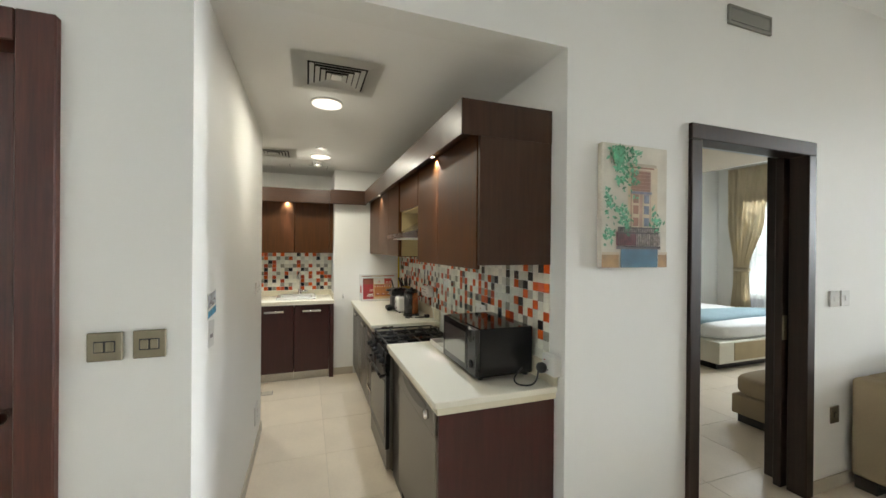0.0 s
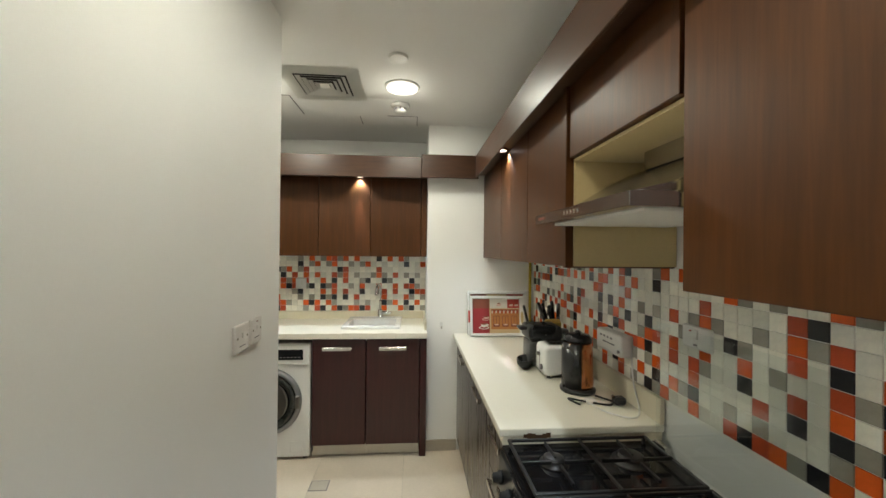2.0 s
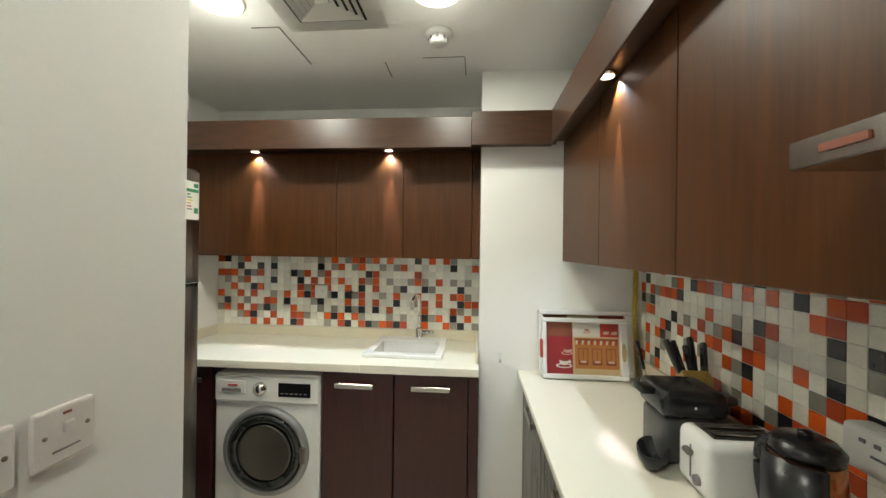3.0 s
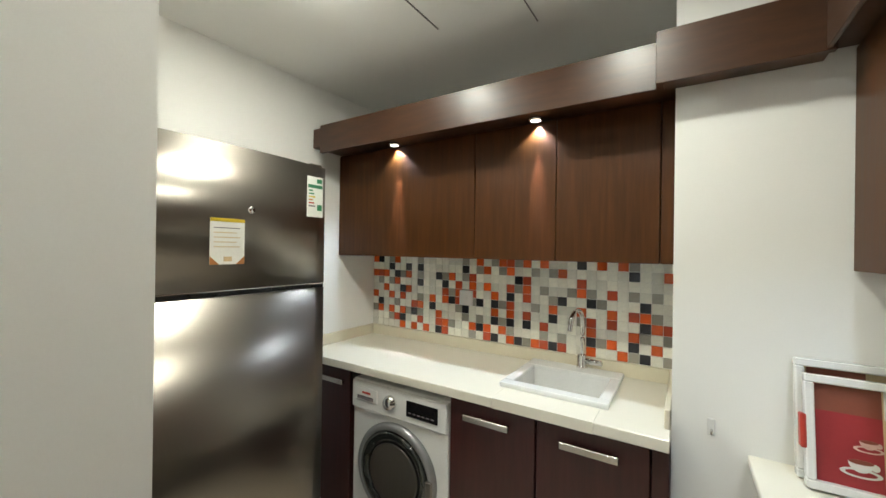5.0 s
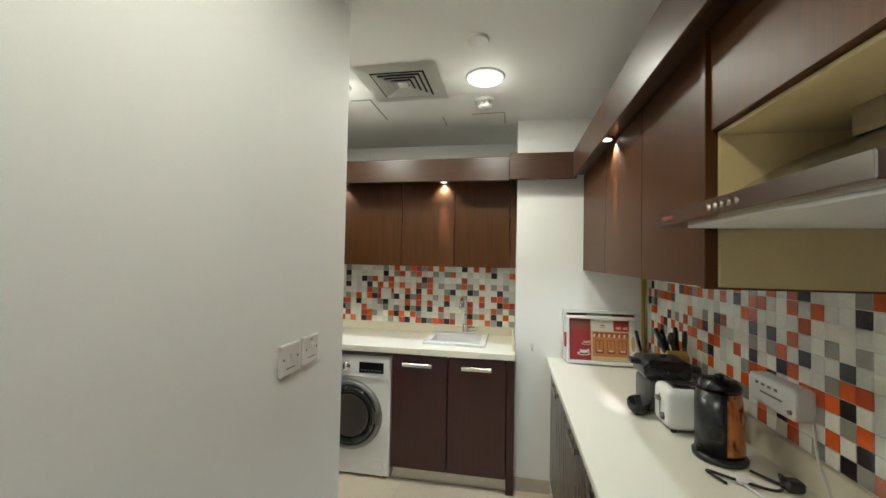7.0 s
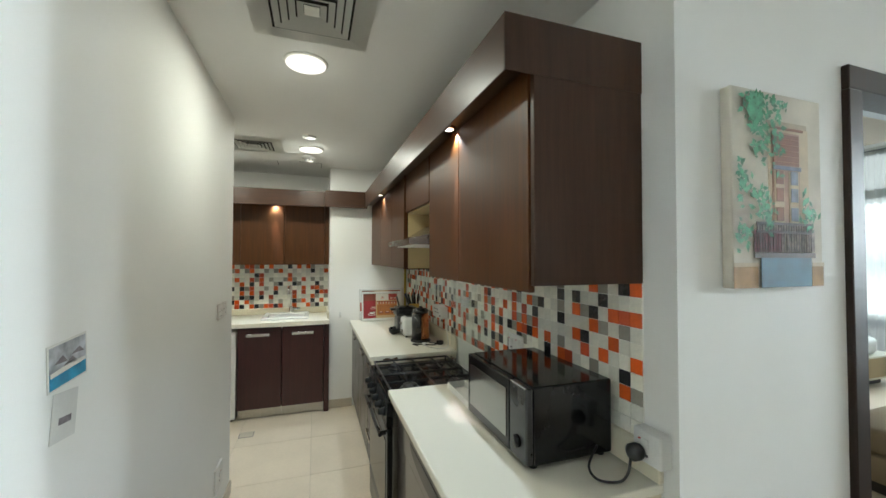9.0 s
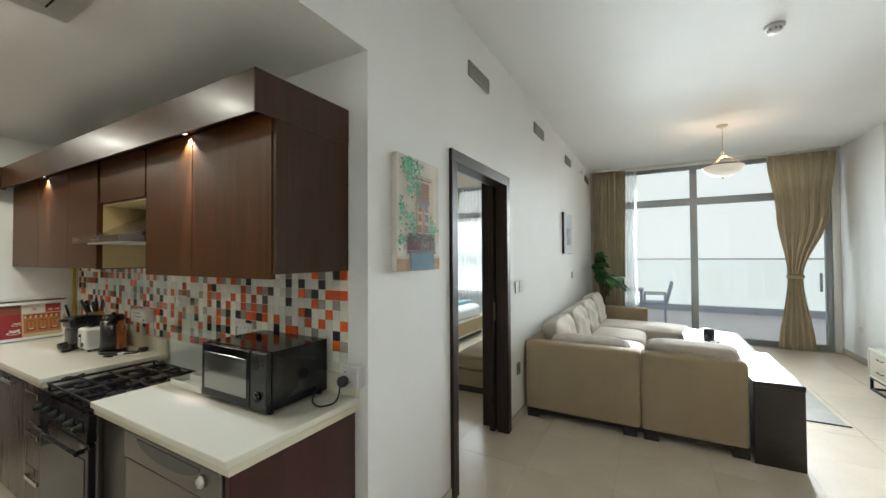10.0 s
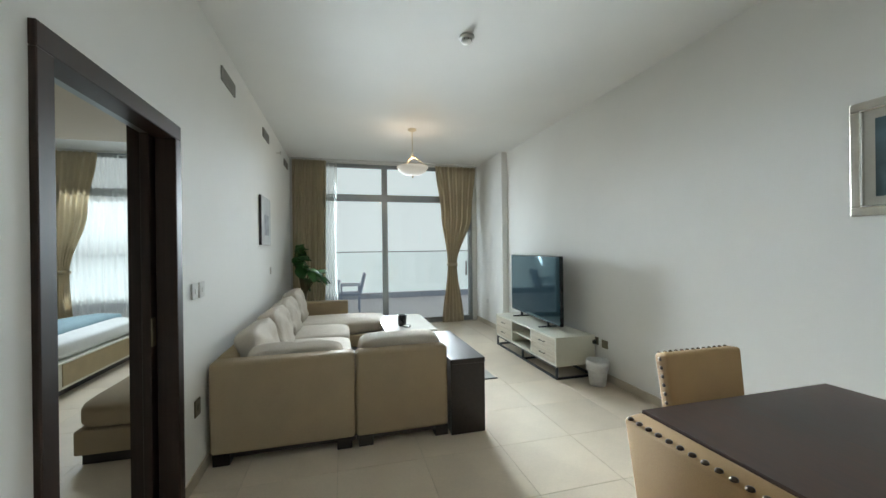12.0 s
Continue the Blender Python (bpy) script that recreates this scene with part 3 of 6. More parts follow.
def sink_unit(x0, x1, hx0, hx1):
    c = thing("base_cabinet", ((x0 + x1) / 2, 5.1, 0), "dark mahogany base cabinet under the sink worktop", "cabinet", "sink base cabinets")
    part("body", box(x0 + 0.002, x1 - 0.002, 4.862, 5.43, 0.10, 0.800), M_BASEWOOD, c)
    part("plinth", box(x0, x1, 4.895, 4.91, 0.0, 0.098), M_STEEL, c)
    d = part("door", box(x0 + 0.003, x1 - 0.003, 4.84, 4.861, 0.105, 0.880, 0.002), M_BASEWOOD, c)
    if hx0 is not None:
        bar_handle(hx0, hx1, 4.84, 0.812, d)


sink_unit(-0.475, -0.085, -0.40, -0.19)
sink_unit(-0.083, 0.31, 0.01, 0.215)
sink_unit(-1.485, -1.10, -1.32, -1.14)
solo("filler_panel", box(0.312, 0.362, 4.85, 5.43, 0.0, 0.886, 0.002), M_BASEWOOD, "narrow dark mahogany filler strip beside the cabinet", "filler panel")
top = thing("sink_worktop", (-0.56, 5.12, 0.86), "cream quartz worktop with a slab coloured as lit, upstand and inset sink", "worktop")
SX0, SX1, SY0, SY1 = -0.28, 0.15, 4.96, 5.34
bm = box(-1.488, SX0 + 0.02, 4.812, 5.43, 0.888, 0.93, 0.003)
box(SX1 - 0.02, 0.364, 4.812, 5.43, 0.888, 0.93, 0.003, bm)
box(SX0 + 0.02, SX1 - 0.02, 4.812, SY0 + 0.02, 0.888, 0.93, 0, bm)
box(SX0 + 0.02, SX1 - 0.02, SY1 - 0.02, 5.43, 0.888, 0.93, 0, bm)
part("slab", bm, M_QUARTZ, top)
part("upstand", box(-1.486, 0.362, 5.412, 5.433, 0.93, 0.997, 0.003), M_CREAM, top)
part("upstand", box(-1.488, -1.47, 4.9, 5.412, 0.93, 0.997, 0.003), M_CREAM, top)
part("upstand", box(0.345, 0.362, 4.9, 5.412, 0.93, 0.997, 0.003), M_CREAM, top)
snk = thing("sink", (-0.06, 5.12, 0.93), "white rectangular ceramic drop-in sink", "sink")
bm = bmesh.new()
for a in ((SX0 - 0.01, SX1 + 0.01, SY0 - 0.01, SY0 + 0.045), (SX0 - 0.01, SX1 + 0.01, SY1 - 0.05, SY1 + 0.06), (SX0 - 0.01, SX0 + 0.035, SY0 + 0.045, SY1 - 0.05), (SX1 - 0.035, SX1 + 0.01, SY0 + 0.045, SY1 - 0.05)):
    box(*a, 0.929, 0.952, 0.006, bm, 2)
part("rim", bm, M_ENAMEL, snk)
bm = bmesh.new()
x0, x1, y0, y1 = SX0 + 0.03, SX1 - 0.03, SY0 + 0.04, SY1 - 0.045
box(x0, x1, y0, y1, 0.83, 0.84, 0, bm)
for a in ((x0 - 0.004, x0 + 0.004, y0, y1), (x1 - 0.004, x1 + 0.004, y0, y1), (x0, x1, y0 - 0.004, y0 + 0.004), (x0, x1, y1 - 0.004, y1 + 0.004)):
    box(*a, 0.835, 0.938, 0, bm)
part("basin", bm, M_ENAMEL, snk)
part("drain", smooth(lathe([(0.001, 0.846), (0.03, 0.846), (0.036, 0.842), (0.036, 0.84)], (-0.06, 5.13, 0), 20)), M_CHROME, snk)
tap = thing("tap", (-0.03, 5.375, 0.95), "chrome swan-neck kitchen mixer tap beside the sink", "tap")
part("base", smooth(lathe([(0.001, 0.95), (0.027, 0.95), (0.027, 0.96), (0.022, 0.965), (0.022, 1.015), (0.015, 1.02), (0.001, 1.02)], (-0.03, 5.375, 0), 24)), M_CHROME, tap)
part("spout", smooth(tube(arc([(-0.03, 5.375, 1.015), (-0.03, 5.375, 1.15), (-0.032, 5.355, 1.22), (-0.04, 5.295, 1.245), (-0.048, 5.235, 1.22), (-0.052, 5.21, 1.16)], 8), 0.011, 14)), M_CHROME, tap)
part("lever", smooth(cyl((-0.03, 5.375, 0.988), (0.065, 5.355, 0.992), 0.015, 0.013, 16)), M_CHROME, tap)


# washing machine
wm = thing("washing_machine", (-0.785, 5.1, 0), "white front-loading washing machine under the worktop", "washing machine")
part("body", box(-1.085, -0.485, 4.85, 5.41, 0.02, 0.848, 0.012, seg=2), M_ENAMEL, wm)
part("control_panel", box(-1.08, -0.49, 4.835, 4.852, 0.70, 0.842, 0.006), M_ENAMEL, wm)
part("display", box(-0.715, -0.535, 4.830, 4.836, 0.735, 0.81, 0.002), M_GLOSS, wm)
for k in range(6):
    part("button", box(-0.70 + 0.026 * k, -0.685 + 0.026 * k, 4.8285, 4.8305, 0.752, 0.757), M_GREYP, wm)
part("detergent_drawer", box(-1.055, -0.90, 4.831, 4.836, 0.745, 0.815, 0.003), M_ENAMEL, wm)
part("drawer_grip", box(-1.035, -0.925, 4.828, 4.8315, 0.752, 0.772, 0.002), M_GREYP, wm)
part("brand_mark", box(-1.0, -0.945, 4.8285, 4.8315, 0.785, 0.795), M_RED, wm)
bm = lathe([(0.036, 0.0), (0.036, 0.012), (0.030, 0.016), (0.028, 0.030), (0.001, 0.031)], (-0.815, 4.836, 0.775), 28, axis="Y")
part("dial", smooth(bm), M_CHROME, wm)
dr = part("door", smooth(lathe([(0.240, -0.005), (0.243, 0.012), (0.236, 0.024), (0.226, 0.030), (0.214, 0.032), (0.210, 0.028), (0.205, 0.0)], (-0.785, 4.85, 0.435), 56, axis="Y")), M_RING, wm, "silver ring door")
part("door_glass", smooth(lathe([(0.2095, 0.027), (0.190, 0.036), (0.165, 0.030), (0.14, 0.012), (0.09, 0.006), (0.001, 0.004)], (-0.785, 4.85, 0.435), 48, axis="Y")), M_PORT, dr)
part("seal", smooth(lathe([(0.150, 0.024), (0.146, 0.030), (0.138, 0.026)], (-0.785, 4.847, 0.435), 40, axis="Y")), M_STEELD, dr)
part("handle", box(-0.585, -0.55, 4.806, 4.822, 0.39, 0.48, 0.005), M_STEELD, dr)
part("filter_flap", box(-0.625, -0.53, 4.845, 4.852, 0.06, 0.14, 0.003), M_ENAMEL, wm)
for x in (-1.04, -0.53):
    part("foot", cyl((x, 4.90, 0), (x, 4.90, 0.03), 0.02), M_BLACK, wm)

# fridge
fr = thing("fridge", (-1.2, 4.12, 0), "tall brushed steel two-door fridge freezer", "fridge")
FX = -0.915
part("body", box(-1.485, FX - 0.062, 3.72, 4.52, 0.03, 1.87, 0.006), M_STEELD, fr)


def bowed(y0, y1, z0, z1):
    """A fridge door skin with a slight bow across its width."""
    poly = [(FX - 0.06, y0), (FX - 0.06, y1)]
    n = 14
    for k in range(n + 1):
        u = 1 - 2 * k / n
        poly.append((FX - 0.026 + 0.026 * (1 - abs(u) ** 2.6), (y0 + y1) / 2 + u * (y1 - y0) / 2))
    return smooth(prism([(a, b) for a, b in poly], "Z", z0, z1))


for z0, z1, nm in ((1.385, 1.882, "freezer_door"), (0.08, 1.362, "fridge_door")):
    d = part(nm, bowed(3.72, 4.52, z0, z1), M_STEELF, fr)
    d.data.polygons.foreach_set("use_smooth", [abs(p.normal.z) < 0.5 and len(p.vertices) == 4 for p in d.data.polygons])
part("gasket", box(FX - 0.058, FX - 0.02, 3.73, 4.51, 1.362, 1.385), M_BLACK, fr)
part("top_hinge", box(FX - 0.10, FX - 0.02, 4.44, 4.5, 1.876, 1.89, 0.004), M_STEELD, fr)
part("badge", smooth(lathe([(0.001, 0.004), (0.011, 0.004), (0.014, 0.001), (0.014, -0.004)], (FX - 0.001, 4.172, 1.664), 20, axis="X")), M_CHROME, fr)
part("trim_strip", box(FX - 0.03, FX - 0.012, 3.73, 4.51, 1.378, 1.3845, 0.002), M_CHROME, fr)
nt_ = thing("notice", (FX, 4.09, 1.55), "white paper notice with orange corners stuck on the fridge door", "notice")
part("sheet", box(FX + 0.0005, FX + 0.0025, 4.030, 4.146, 1.472, 1.628), M_PAPER, nt_)
part("border", box(FX + 0.0026, FX + 0.0034, 4.030, 4.146, 1.616, 1.628), M_YELLOW, nt_)
for a, b in ((4.030, 4.060), (4.116, 4.146)):
    part("corner", prism([(a, 1.472), (b, 1.472), ((a if a < 4.07 else b), 1.50)], "X", FX + 0.0026, FX + 0.0034), M_ORANGE, nt_)
for k in range(5):
    part("text_line", box(FX + 0.0026, FX + 0.0034, 4.042, 4.130 - 0.012 * (k % 2), 1.594 - 0.016 * k, 1.597 - 0.016 * k), M_GREYP if k == 0 else M_TAN, nt_)
part("stamp", box(FX + 0.0026, FX + 0.0034, 4.075, 4.102, 1.482, 1.498), M_TAN, nt_)
en = thing("energy_label", (FX, 4.45, 1.745), "white and green energy rating label on the fridge", "label")
LX = FX - 0.010
part("sheet", box(LX, LX + 0.002, 4.414, 4.494, 1.662, 1.832), M_PAPER, en)
part("band", box(LX + 0.0022, LX + 0.003, 4.418, 4.490, 1.784, 1.798), M_GREEN, en)
part("heading", box(LX + 0.0022, LX + 0.003, 4.462, 4.488, 1.806, 1.824), M_GREEN, en)
for k in range(6):
    part("text_line", box(LX + 0.0022, LX + 0.003, 4.422, 4.442 + 0.006 * (k % 3), 1.770 - 0.013 * k, 1.776 - 0.013 * k), (M_GREEN, M_GREEN, M_YELLOW, M_ORANGE, M_RED, M_GREYP)[k], en)
part("block", box(LX + 0.0022, LX + 0.003, 4.464, 4.488, 1.690, 1.715), M_GREEN, en)


# wall cabinets
def wall_unit_back(x0, x1):
    c = thing("wall_cabinet", ((x0 + x1) / 2, 5.26, 1.49), "dark brown wood-grain wall cabinet with a plain door over the sink", "cabinet", "wall cabinets over the sink")
    part("body", box(x0 + 0.001, x1 - 0.001, 5.113, 5.43, 1.49, 2.126), M_WOOD, c)
    part("door", box(x0 + 0.002, x1 - 0.002, 5.093, 5.112, 1.488, 2.122, 0.0015), M_WOOD, c)


for a, b in ((-1.487, -0.50), (-0.50, -0.09), (-0.09, 0.315)):
    wall_unit_back(a, b)
solo("filler_panel", box(0.317, 0.363, 5.10, 5.43, 1.488, 2.126, 0.002), M_WOOD, "narrow dark wood filler beside the wall cabinet", "filler panel")
pel = thing("pelmet", (-0.55, 4.9, 2.09), "dark wood light pelmet over the sink wall cabinets", "pelmet")
part("front_board", box(-1.40, 0.31, 4.862, 4.884, 2.085, 2.245, 0.002), M_WOODH, pel)
part("top_board", box(-1.487, 0.363, 4.885, 5.43, 2.128, 2.24, 0.002), M_WOODH, pel)
pel2 = thing("pelmet", (0.78, 3.3, 2.09), "dark wood light pelmet running over the cooker wall cabinets", "pelmet")
part("front_board", box(0.712, 0.724, 1.718, 4.80, 2.085, 2.25, 0.002), M_WOODH, pel2)
part("top_board", box(0.724, 1.198, 1.718, 4.928, 2.128, 2.245, 0.002), M_WOODH, pel2)
part("end_cap", box(0.7125, 1.198, 1.7145, 1.7178, 2.0855, 2.2495), M_ENDP, pel2)
part("return_board", box(0.312, 0.735, 4.80, 4.823, 2.08, 2.25, 0.002), M_WOODH, pel2)
part("return_top", box(0.33, 0.735, 4.823, 4.928, 2.10, 2.24, 0.002), M_WOODH, pel2)
for x, y in PELMET_SPOTS:
    s = thing("pelmet_spot", (x, y, 2.12), "small round glowing spotlight under the wood pelmet", "spotlight", "pelmet spotlights")
    part("bezel", smooth(lathe([(0.026, 2.129), (0.032, 2.128), (0.034, 2.122), (0.026, 2.117)], (x, y, 0), 24)), M_CHROME, s)
    part("lens", lathe([(0.001, 2.1168), (0.02, 2.1166), (0.0255, 2.1172), (0.0256, 2.120)], (x, y, 0), 24), M_SPOTON, s)


def wall_unit(y0, y1, z0=1.488, drop=0.0):
    c = thing("wall_cabinet", (1.0, (y0 + y1) / 2, z0), "dark brown wood-grain wall cabinet with a plain door by the cooker", "cabinet", "wall cabinets by the cooker")
    part("body", box(0.822, 1.197, y0 + 0.001, y1 - 0.001, z0 + 0.002, 2.126), M_WOOD, c)
    part("door", box(0.80, 0.821, y0 + 0.002, y1 - 0.002, z0 - drop, 2.120, 0.0015), M_WOOD, c)


for a, b in ((1.738, 2.30), (2.30, 2.738), (3.332, 3.79), (3.79, 4.34), (4.34, 4.926)):
    wall_unit(a, b, drop=0.024 if b < 2.8 else 0.0)
wall_unit(2.748, 3.302, 1.87)
solo("end_panel", box(0.805, 1.198, 1.716, 1.736, 1.484, 2.126, 0.002), M_ENDP, "plain wood end panel closing the wall cabinets, coloured as in daylight", "end panel")
solo("partition_board", box(0.79, 1.198, 3.306, 3.328, 1.484, 2.126, 0.002), M_WOOD, "dark wood side panel beside the hood recess", "board")
niche = thing("hood_recess", (1.0, 2.98, 1.49), "open beige recess lining round the cooker hood", "recess lining")
part("side", box(0.818, 1.195, 3.294, 3.305, 1.49, 1.868), M_BEIGE, niche)
part("side", box(0.818, 1.195, 2.740, 2.748, 1.49, 1.868), M_BEIGE, niche)
part("roof", box(0.818, 1.195, 2.748, 3.294, 1.858, 1.868), M_BEIGE, niche)
hood = thing("cooker_hood", (0.95, 2.98, 1.6), "brushed stainless steel canopy cooker hood with sloped top", "cooker hood")
part("canopy", prism([(0.80, 2.752), (0.80, 2.742), (0.69, 2.742), (0.69, 3.332), (0.786, 3.332), (0.786, 3.292), (1.195, 3.292), (1.195, 2.752)], "Z", 1.636, 1.668, bevel=0.002), M_STEEL, hood)
part("sloped_cover", prism([(0.70, 1.669), (1.195, 1.669), (1.195, 1.815), (1.02, 1.815), (0.93, 1.77), (0.80, 1.692)], "Y", 2.758, 3.288, bevel=0.004), M_STEEL, hood)
part("chimney", box(0.98, 1.19, 2.91, 3.15, 1.80, 1.857), M_STEEL, hood)
for k in range(5):
    part("button", cyl((0.6905, 2.99 + 0.022 * k, 1.652), (0.687, 2.99 + 0.022 * k, 1.652), 0.0055, seg=14), M_CHROME, hood)
part("filter", box(0.74, 1.15, 2.77, 3.28, 1.630, 1.637, 0.002), M_VENT, hood)
part("brand_mark", box(0.687, 0.6905, 3.24, 3.29, 1.648, 1.656), M_MAROON, hood)


# ---- kitchen: worktops and base units along the cooker wall ----
def worktop(y0, y1, label):
    t = thing("worktop", (0.88, (y0 + y1) / 2, 0.86), label, "worktop", "cooker wall worktops")
    part("slab", box(0.572, 1.197, y0, y1, 0.872, 0.90, 0.003), M_QUARTZ, t)
    part("under_edge", box(0.585, 1.19, y0 + 0.004, y1 - 0.004, 0.842, 0.871), M_CREAM, t)
    part("upstand", box(1.178, 1.198, y0, y1, 0.90, 0.997, 0.003), M_CREAM, t)
    return t


worktop(1.648, 2.69, "cream quartz worktop under the microwave, its slab coloured as lit")
far_top = worktop(3.352, 4.928, "cream quartz worktop beside the cooker, its slab coloured as lit")
chip = bmesh.new()
for k in range(7):
    box(0.66 + 0.014 * k, 0.676 + 0.014 * k, 3.3495, 3.3525, 0.868 - 0.008 * math.sin(k * 0.5), 0.880 + 0.004 * math.sin(k * 1.3), 0, chip)
part("burn_mark", chip, mat("burnt_edge", (0.10, 0.05, 0.02), 0.8, var=0.4, scale=60), far_top)
solo("end_panel", box(0.60, 1.198, 1.675, 1.70, 0.0, 0.841, 0.002), M_BASEWOOD, "plain dark mahogany end panel of the worktop", "end panel")
solo("base_cabinet", box(0.62, 1.19, 2.405, 2.675, 0.0, 0.84, 0.002), M_DARKCAB, "dark filler cabinet beside the cooker", "cabinet")

M_GRIPSHADE = mat("grip_shadow_grey", (0.10, 0.095, 0.085), 0.45, var=0.1)
dw = thing("dishwasher", (0.9, 2.05, 0), "silver dishwasher with a recessed grip under the worktop", "dishwasher")
part("body", box(0.63, 1.17, 1.705, 2.40, 0.10, 0.838), M_STEELD, dw)
part("door", box(0.595, 0.63, 1.706, 2.398, 0.11, 0.72, 0.006, seg=2), M_STEELD, dw)
part("control_panel", box(0.588, 0.63, 1.706, 2.398, 0.725, 0.838, 0.008, seg=2), M_STEELD, dw)
# flat arc on the panel, coloured dark for the shade in the grip recess
part("grip", prism([(2.05 + 0.23 * math.cos(radians(180 + 15 * k)), 0.822 + 0.055 * math.sin(radians(180 + 15 * k))) for k in range(13)], "X", 0.5855, 0.589), M_GRIPSHADE, dw)
part("knob", smooth(lathe([(0.022, 0.0), (0.022, -0.014), (0.016, -0.020), (0.001, -0.02)], (0.588, 1.80, 0.79), 20, axis="X")), M_CHROME, dw)
part("plinth", box(0.66, 0.675, 1.706, 2.398, 0.0, 0.10), M_STEELD, dw)


def base_unit(y0, y1, drawers):
    c = thing("base_cabinet", (0.9, (y0 + y1) / 2, 0), "dark brown base cabinet with bar handles by the cooker", "cabinet", "cooker wall base cabinets")
    part("body", box(0.622, 1.19, y0 + 0.001, y1 - 0.001, 0.10, 0.84), M_BASEWOOD, c)
    part("plinth", box(0.66, 0.675, y0, y1, 0.0, 0.10), M_STEEL, c)
    zs = (0.105, 0.36, 0.61, 0.838) if drawers else (0.105, 0.838)
    for a, b in zip(zs, zs[1:]):
        d = part("drawer_front" if drawers else "door", box(0.60, 0.621, y0 + 0.003, y1 - 0.003, a + 0.002, b - 0.003, 0.002), M_FRONT, c)
        bm = box(0.578, 0.586, (y0 + y1) / 2 - 0.10, (y0 + y1) / 2 + 0.10, b - 0.065, b - 0.037, 0.003)
        for y in ((y0 + y1) / 2 - 0.09, (y0 + y1) / 2 + 0.09):
            box(0.584, 0.60, y - 0.006, y + 0.006, b - 0.06, b - 0.042, bm=bm)
        part("handle", bm, M_STEEL, d)


base_unit(3.358, 3.66, True)
base_unit(3.66, 4.29, False)
base_unit(4.29, 4.92, False)

# cooker
ck = thing("cooker", (0.86, 3.02, 0), "black and steel gas cooker with cast iron grates and glass lid", "cooker")
CY0, CY1 = 2.698, 3.344
part("body", box(0.60, 1.13, CY0, CY1, 0.06, 0.865, 0.004), M_STEELD, ck)
part("hob", box(0.578, 1.13, CY0, CY1, 0.866, 0.884, 0.005), M_GLOSS, ck)
part("control_panel", prism([(0.60, 0.74), (0.565, 0.745), (0.572, 0.865), (0.60, 0.865)], "Y", CY0, CY1, bevel=0.002), M_BLACK, ck)
for k in range(6):
    y = CY0 + 0.06 + k * (CY1 - CY0 - 0.12) / 5
    kn = part("knob", smooth(lathe([(0.022, -0.001), (0.022, -0.012), (0.017, -0.016), (0.015, -0.034), (0.001, -0.036)], (0.568, y, 0.805), 18, axis="X")), M_METAL, ck)
    part("marker", box(0.529, 0.533, y - 0.002, y + 0.002, 0.805, 0.820), M_CHROME, kn)
od = part("oven_door", box(0.572, 0.60, CY0 + 0.004, CY1 - 0.004, 0.20, 0.735, 0.004), M_BLACK, ck)
part("oven_glass", box(0.569, 0.573, CY0 + 0.04, CY1 - 0.04, 0.27, 0.66, 0.001), M_GLOSS, od)
bm = cyl((0.54, CY0 + 0.03, 0.70), (0.54, CY1 - 0.03, 0.70), 0.010, seg=12)
for y in (CY0 + 0.05, CY1 - 0.05):
    box(0.54, 0.574, y - 0.008, y + 0.008, 0.692, 0.708, bm=bm)
part("oven_handle", bm, M_BLACK, od)
part("drawer", box(0.575, 0.60, CY0 + 0.004, CY1 - 0.004, 0.065, 0.195, 0.003), M_STEELD, ck)
for x in (0.64, 1.09):
    for y in (CY0 + 0.04, CY1 - 0.04):
        part("foot", cyl((x, y, 0.035), (x, y, 0.061), 0.018), M_BLACK, ck)
for x, y, r in ((0.72, CY0 + 0.13, 0.045), (0.72, CY1 - 0.13, 0.038), (0.98, CY0 + 0.13, 0.035), (0.98, CY1 - 0.13, 0.048)):
    b = part("burner", smooth(lathe([(r * 1.25, 0.884), (r * 1.2, 0.890), (r * 0.9, 0.893), (r * 0.9, 0.902), (r * 0.85, 0.907), (0.001, 0.908)], (x, y, 0), 24)), M_IRON, ck)
    part("burner_cap", smooth(lathe([(r * 0.8, 0.9055), (r * 0.82, 0.908), (r * 0.7, 0.910), (0.001, 0.911)], (x, y, 0), 24)), M_BLACK, b)
for y0, y1 in ((CY0 + 0.015, (CY0 + CY1) / 2 - 0.004), ((CY0 + CY1) / 2 + 0.004, CY1 - 0.015)):
    bm = bmesh.new()
    for x in (0.60, 1.10):
        box(x - 0.005, x + 0.005, y0, y1, 0.902, 0.912, 0.002, bm)
    for y in (y0 + 0.005, y1 - 0.005):
        box(0.60, 1.10, y - 0.005, y + 0.005, 0.902, 0.912, 0.002, bm)
    yc = (y0 + y1) / 2
    for xc in (0.72, 0.98):
        for a in range(4):
            mm = Matrix.Translation((xc, yc, 0)) @ Matrix.Rotation(a * math.pi / 2, 4, 'Z')
            box(0.022, 0.118, -0.004, 0.004, 0.904, 0.916, 0.001, bm, m=mm)
    box(0.845, 0.855, y0, y1, 0.902, 0.912, 0.002, bm)
    for x in (0.605, 1.095):
        for y in (y0 + 0.006, y1 - 0.006):
            box(x - 0.005, x + 0.005, y - 0.005, y + 0.005, 0.883, 0.906, 0, bm)
    part("grate", bm, M_IRON, ck)
lid = part("glass_lid", box(1.129, 1.1315, CY0 + 0.04, CY1 - 0.04, 0.90, 1.33), M_LID, ck, "clear raised glass lid")
part("lid_hinge", box(1.12, 1.14, CY0 + 0.04, CY0 + 0.10, 0.884, 0.91, 0.003), M_STEEL, lid)
part("lid_hinge", box(1.12, 1.14, CY1 - 0.10, CY1 - 0.04, 0.884, 0.91, 0.003), M_STEEL, lid)

ck.location.z -= 0.035
